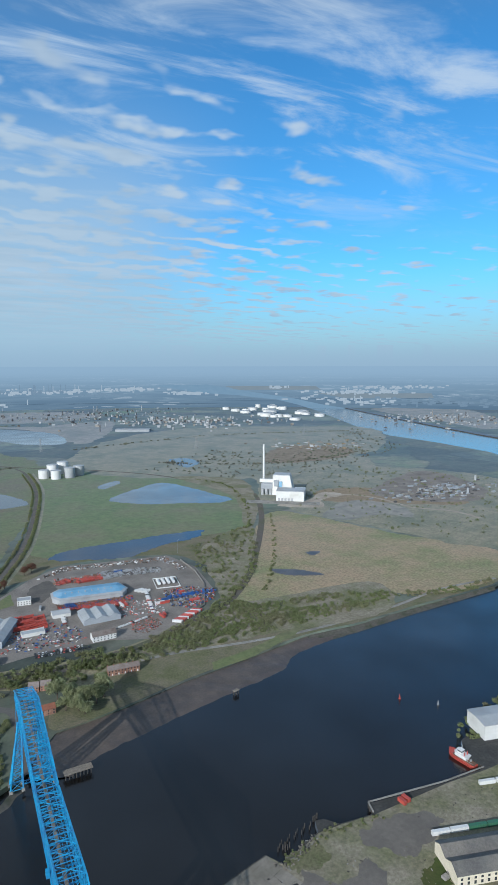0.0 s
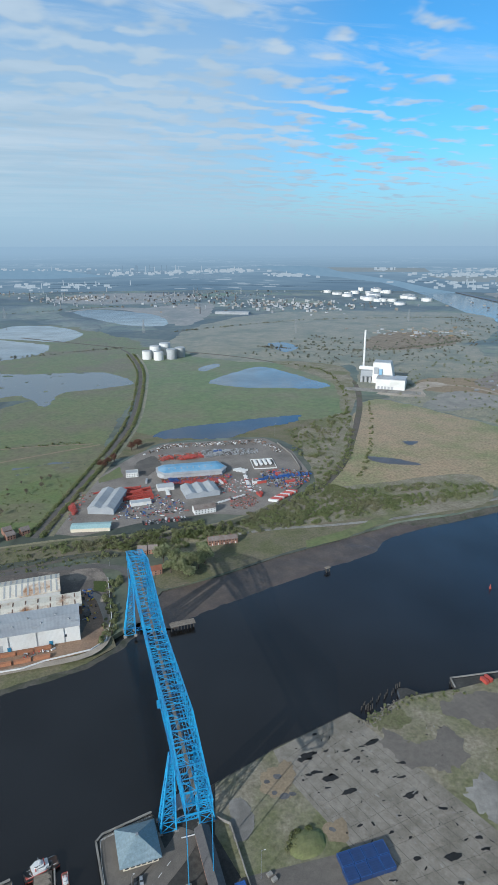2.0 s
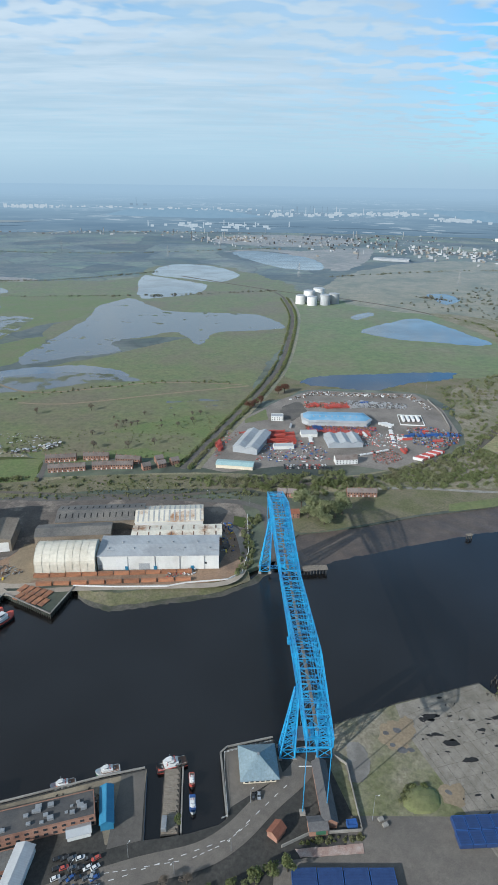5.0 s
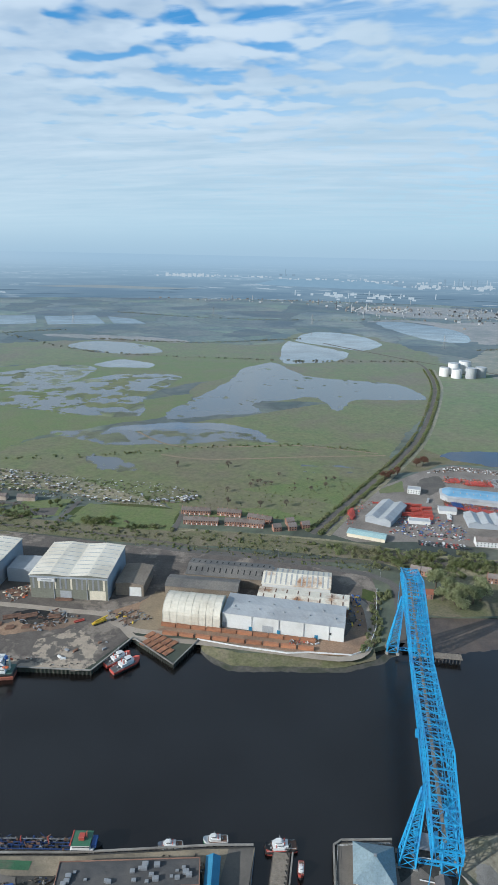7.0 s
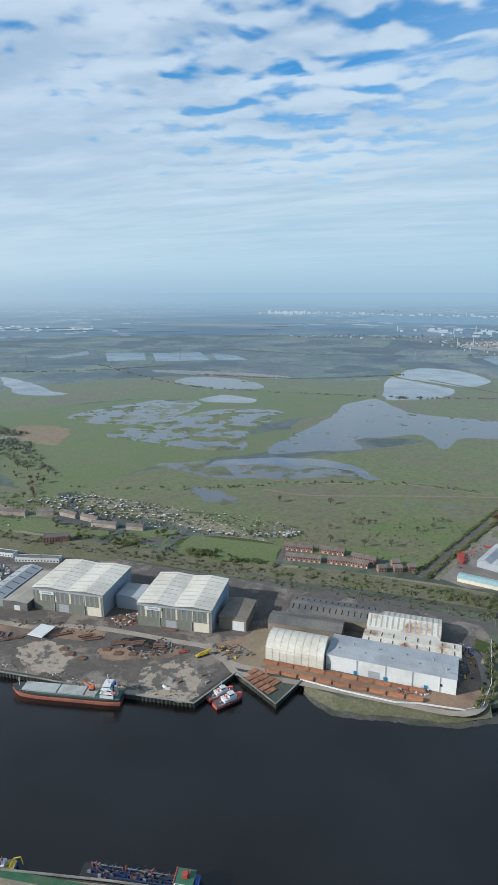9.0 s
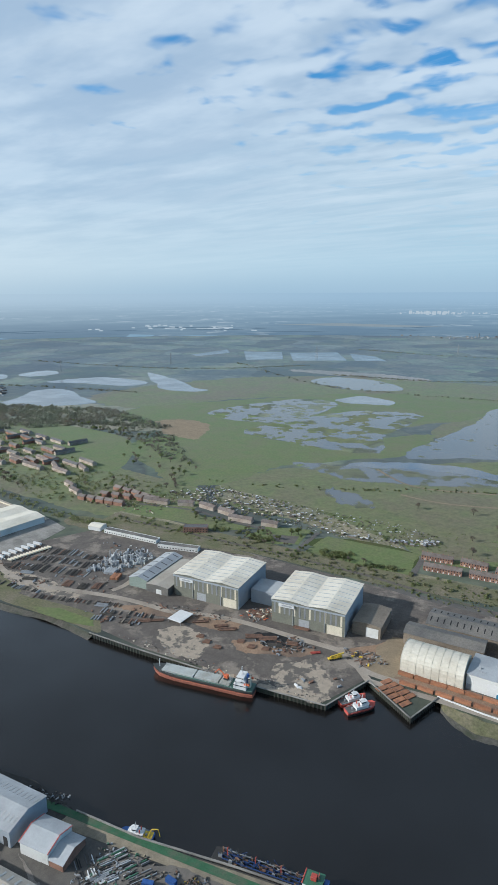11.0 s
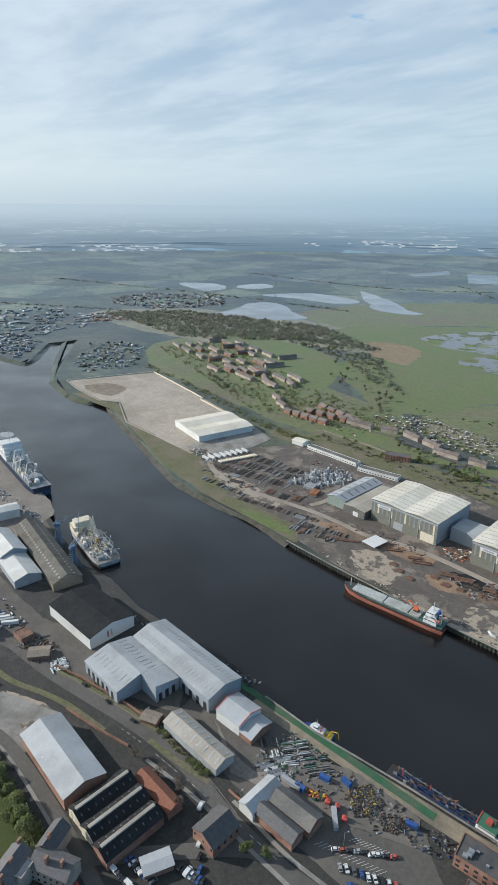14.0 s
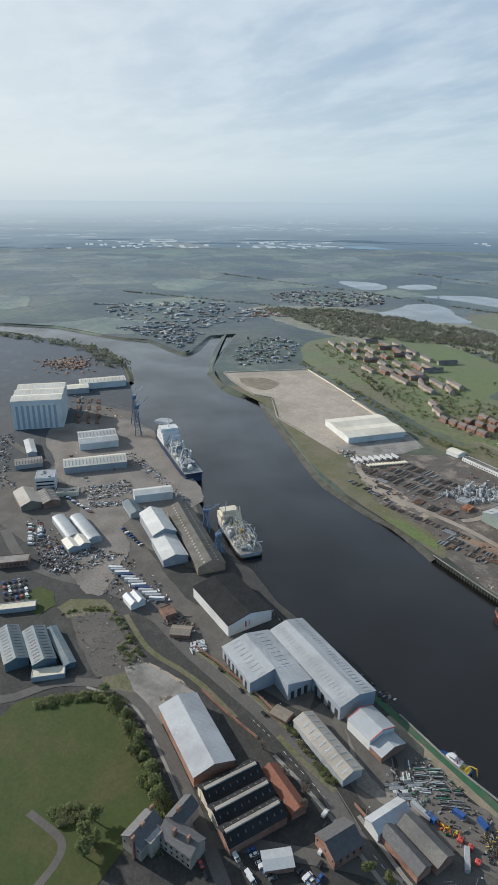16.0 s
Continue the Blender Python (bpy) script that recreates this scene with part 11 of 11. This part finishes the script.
# yard west of the quay: pipes in bundles, machine heaps, lorries, parking bays
junk("machine_heap", "heap of dark machine parts with yellow pieces", [(-230, -62), (-225, -51), (-212, -53), (-211, -63), (-217, -71)], 760, 261, [DARKTIMBER, RUST, STEEL, BLACK, DARKTIMBER, BROWNROOF, SLATE, BLACK, DARKTIMBER, SLATE, STEEL, YELLOW], 0.25, 0.9, 1.2)
junk("machine_heap", "heap of scrap engines and pipes", [(-211, -58), (-199, -49), (-194, -51), (-198, -62), (-206, -64)], 420, 262, [DARKTIMBER, STEEL, BLACK, RUST, BROWNROOF], 0.25, 0.9, 1.2)
junk("grab_heap", "red, green and yellow grabs piled together", [(-245, -80), (-238, -76), (-233, -74), (-236, -81)], 60, 263, [RED, GREEN, YELLOW, RED], 0.4, 1.4, 1.8)
for k in range(9):
    pb = empty("pipe_bundle", -270 + 2.6 * (k % 5), -88 + 9.5 * (k // 5) + 0.8 * (k % 5), G + 0.24, 70)
    tagged(pb, "bundle of long pale pipes on the yard", "pipe bundle", "pipe bundles on the yard")
    for j in range(4):
        part("pipe", cube(-4, 0.5 * j - 1.0, 0.02, 4, 0.5 * j - 0.62, 0.4, 0.08), [STEEL, GREYPAINT, WHITE][k % 3], pb)
lay("yard_dust", [(-252, -86), (-256, -62), (-232, -50), (-196, -44), (-188, -58), (-214, -74), (-234, -84)], OLDTAR, "brown dusty ground of the reclamation yard", rag=2)
lay("yard_dust", [(-300, -92), (-290, -72), (-274, -66), (-262, -84), (-275, -98)], TARMAC, "brown dusty yard ground", rag=4)
for k in range(16):
    ribbon("bay_line", [(-219 + 1.9 * k, -97 + 0.9 * k), (-217.4 + 1.9 * k, -92.6 + 0.9 * k)], 0.15, WHITE, "white parking bay line", "road marking")
for k in range(13):
    ribbon("bay_line", [(-210 + 1.6 * k, -82 + 0.8 * k), (-208.4 + 1.6 * k, -77.8 + 0.8 * k)], 0.15, WHITE, "white parking bay line", "road marking")
for a, b in (((-312, -132), (-292, -128)), ((-288, -127), (-270, -124)), ((-262, -120.5), (-246, -119.5)), ((-242, -119), (-222, -116)), ((-340, -139), (-322, -134))):
    for q in range(4):
        f0, f1 = q / 4, (q + 0.5) / 4
        ribbon("centre_line", [(a[0] + (b[0] - a[0]) * f0, a[1] + (b[1] - a[1]) * f0), (a[0] + (b[0] - a[0]) * f1, a[1] + (b[1] - a[1]) * f1)], 0.2, WHITE, "white dashed centre line", "road marking")
for a, b in (((-98, -59), (-82, -57)), ((-80, -56.5), (-62, -54)), ((-58, -53), (-44, -47)), ((-42, -45.5), (-30, -36))):
    for q in range(4):
        f0, f1 = q / 4, (q + 0.55) / 4
        ribbon("centre_line", [(a[0] + (b[0] - a[0]) * f0, a[1] + (b[1] - a[1]) * f0), (a[0] + (b[0] - a[0]) * f1, a[1] + (b[1] - a[1]) * f1)], 0.25, WHITE, "white dashed lane line", "road marking")
for x, y in ((-258, -171), (-258, -167), (-257.5, -162.5), (-257.5, -158.5)):
    place(CARS["blue"], x, y, 15, "blue car parked in a row", "car", "blue cars in the side street")
shed("flat_store", "low store with a pale flat roof behind the workshops", -254, -171, 75, 14, 9, 3.6, 0.6, "x", BRICK, PALEROOF, category="store")
shed("low_brown_store", "low brown-roofed store behind the wall", -338, -128, 30, 11, 8, 3.0, 0.8, "x", BRICK, BROWNROOF, category="store")

# bridge foot: railings, gates, mound, sandy patches and the ruined floor
def railing(label, pts, h=1.2, m=None):
    r = empty("railing", 0, 0, G + 0.1, 0)
    tagged(r, label, "railing")
    for a, b in zip(pts, pts[1:]):
        n = max(2, int(math.dist(a, b) / 2.2))
        bm = bmesh.new()
        for z in (0.55, h):
            bar(bm, (*a, z), (*b, z), 0.09)
        part("rail", bm, m or WHITE, r)
        for q in range(n):
            f = q / n
            x, y = a[0] + (b[0] - a[0]) * f, a[1] + (b[1] - a[1]) * f
            part("post", cube(x - 0.06, y - 0.06, 0, x + 0.06, y + 0.06, h), m or WHITE, r)
    return r


railing("white railing round the pavilion quay", [(-44.5, -34), (-41.5, -33), (-43.2, -9), (-43.4, 4), (-30, 8), (-17, 10.8)])
g = empty("bridge_gate", 2, 4, G + 0.1, 0)
tagged(g, "white arched gate at the bridge landing", "gate")
bm = bmesh.new()
for k in range(10):
    a0, a1 = math.pi * k / 10, math.pi * (k + 1) / 10
    bar(bm, (-5.5 * math.cos(a0), 0, 2.6 + 1.0 * math.sin(a0)), (-5.5 * math.cos(a1), 0, 2.6 + 1.0 * math.sin(a1)), 0.35)
part("arch", bm, WHITE, g)
for x in (-5.5, 5.5):
    part("post", cube(x - 0.35, -0.35, 0, x + 0.35, 0.35, 2.8), WHITE, g)
part("barrier", cube(-5.2, -10.2, 0.7, 5.2, -9.9, 1.2), WHITE, g)
mv, mf = [], []
for i in range(13):
    for j in range(13):
        u, v = i / 6 - 1, j / 6 - 1
        h = max(0.0, 1 - u * u - v * v)
        mv.append((58 + 10.5 * u + 1.5 * v, -26 + 8.5 * v, G - 0.4 + 0.55 * min(1.0, 8 * h) + 2.6 * h ** 0.8 + 0.25 * noise.noise(Vector((u * 3, v * 3, 1))) * (h > 0)))
mf = [(i * 13 + j, i * 13 + 13 + j, i * 13 + 14 + j, i * 13 + j + 1) for i in range(12) for j in range(12)]
tagged(raw("earth_mound", mv, mf, GRASS), "grass-grown earth mound on the waste ground", "mound", kind="structure")
lay("sandy_patch", [(51, 22), (59, 27), (68, 26), (68, 14), (62, 9), (55, 11), (51, 15)], SAND, "bare sandy earth", rag=5)
lay("sandy_patch", [(70, -20), (81, -17), (79, -28), (70, -28)], SAND, "bare sandy earth", rag=5)
for x, y, r in ((49, 16, 1.4), (56, 18, 2.0), (51, 8, 1.6), (56, 4, 2.2), (61, 4, 1.8), (74, -22, 1.4)):
    lay("puddle", [(x + r * math.cos(a) * 1.3, y + r * math.sin(a)) for a in [k * math.pi / 4 for k in range(8)]], SLATE, "dark wet hollow", rag=1.6)
lay("pale_earth", [(26, 10), (34, 8), (36, -8), (27, -14), (24, -4)], CONCRETE, "pale trodden earth", rag=5)
lay("ruined_floor", [(-9, -50), (23, -48), (23, -53), (-7, -54)], mat("pink_brick_floor", (0.30, 0.20, 0.165), (0.40, 0.33, 0.29), 0.3, 0.95, c3=(0.24, 0.15, 0.12), big=0.2), "pale pink brick floor of a lost building", rag=0.8)
scrub("bushes", "overgrown strip beside the bridge yard wall", along([(-7, -47), (23, -45)], 60, 1.4, 0.4, 1.0, 321), FOLIAGE, 321, leaf=0.35)
for x, y in ((34.5, -36.5), (36, -39.5)):
    ob = part("concrete_block", cube(-1.4, -1.0, 0, 1.4, 1.0, 1.2, 0.1), CONCRETE)
    ob.matrix_basis = pose(x, y, G + 0.26, 0, 0, 20)
    tagged(ob, "square pale concrete block on waste ground", "concrete block", "concrete blocks")
lay("bank_dust", [(-660, 250), (-560, 268), (-440, 290), (-420, 300), (-620, 292), (-680, 270)], VERGE, "rough grass behind the yard", rag=4)
lay("grass_bank", [(-525, 86), (-502, 97), (-460, 101), (-451, 92), (-475, 84), (-510, 82)], GRASS, "bright green grass bank above the river wall", rag=1.5)
lay("wharf_apron", [(-700, 135), (-655, 150), (-648, 200), (-655, 240), (-700, 250)], CONCRETE, "pale concrete apron beside the wharf warehouse", rag=1)
ribbon("yard_lane", [(-485, 150), (-482, 165), (-486, 190)], 6, LANE, "pale concrete lane between the stores", "road")
ribbon("yard_lane", [(-668, 150), (-622, 122), (-563, 118), (-505, 133)], 7, LANE, "pale concrete lane through the shipyard", "road")
ribbon("yard_lane", [(-505, 133), (-472, 142), (-439, 147), (-405, 150), (-374, 163), (-337, 170), (-282, 173), (-243, 174), (-219, 156)], 6.5, LANE, "pale concrete lane through the shipyard", "road")

# far towns and works round the bend of the river
junk("headland_works", "blue-grey and pale sheds on the river headland", [(-1570, 40), (-1440, 96), (-1300, 122), (-1340, 155), (-1420, 215), (-1560, 210)], 210, 501, [TEALROOF, PALEROOF, GREYWALL, BEIGEROOF, SLATE], 3, 10, 5)
junk("headland_works", "long sheds behind the headland", [(-1960, 60), (-1640, 80), (-1500, 240), (-1560, 420), (-1900, 420)], 240, 502, [DARKROOF, BEIGEROOF, GREYWALL, PALEROOF, TEALROOF], 4, 15, 5)
junk("headland_works", "rows of red and pale stock behind the headland", [(-1720, 430), (-1600, 400), (-1540, 520), (-1680, 560)], 160, 503, [RUST, PALEROOF, CONCRETE], 3, 14, 4)
junk("works_across", "small works and parked vehicles behind the wharf", [(-1340, 290), (-1200, 200), (-1110, 180), (-1110, 280), (-1240, 370), (-1330, 370)], 170, 504, [PALEROOF, GREYWALL, STEEL, DARKTIMBER], 2, 8, 5)
junk("far_village", "far village of small pale houses", [(-1970, 650), (-1990, 800), (-1810, 980), (-1600, 850), (-1650, 660), (-1850, 600)], 420, 505, [PALEROOF, BEIGEROOF, SLATE, TILE], 4, 10, 5)
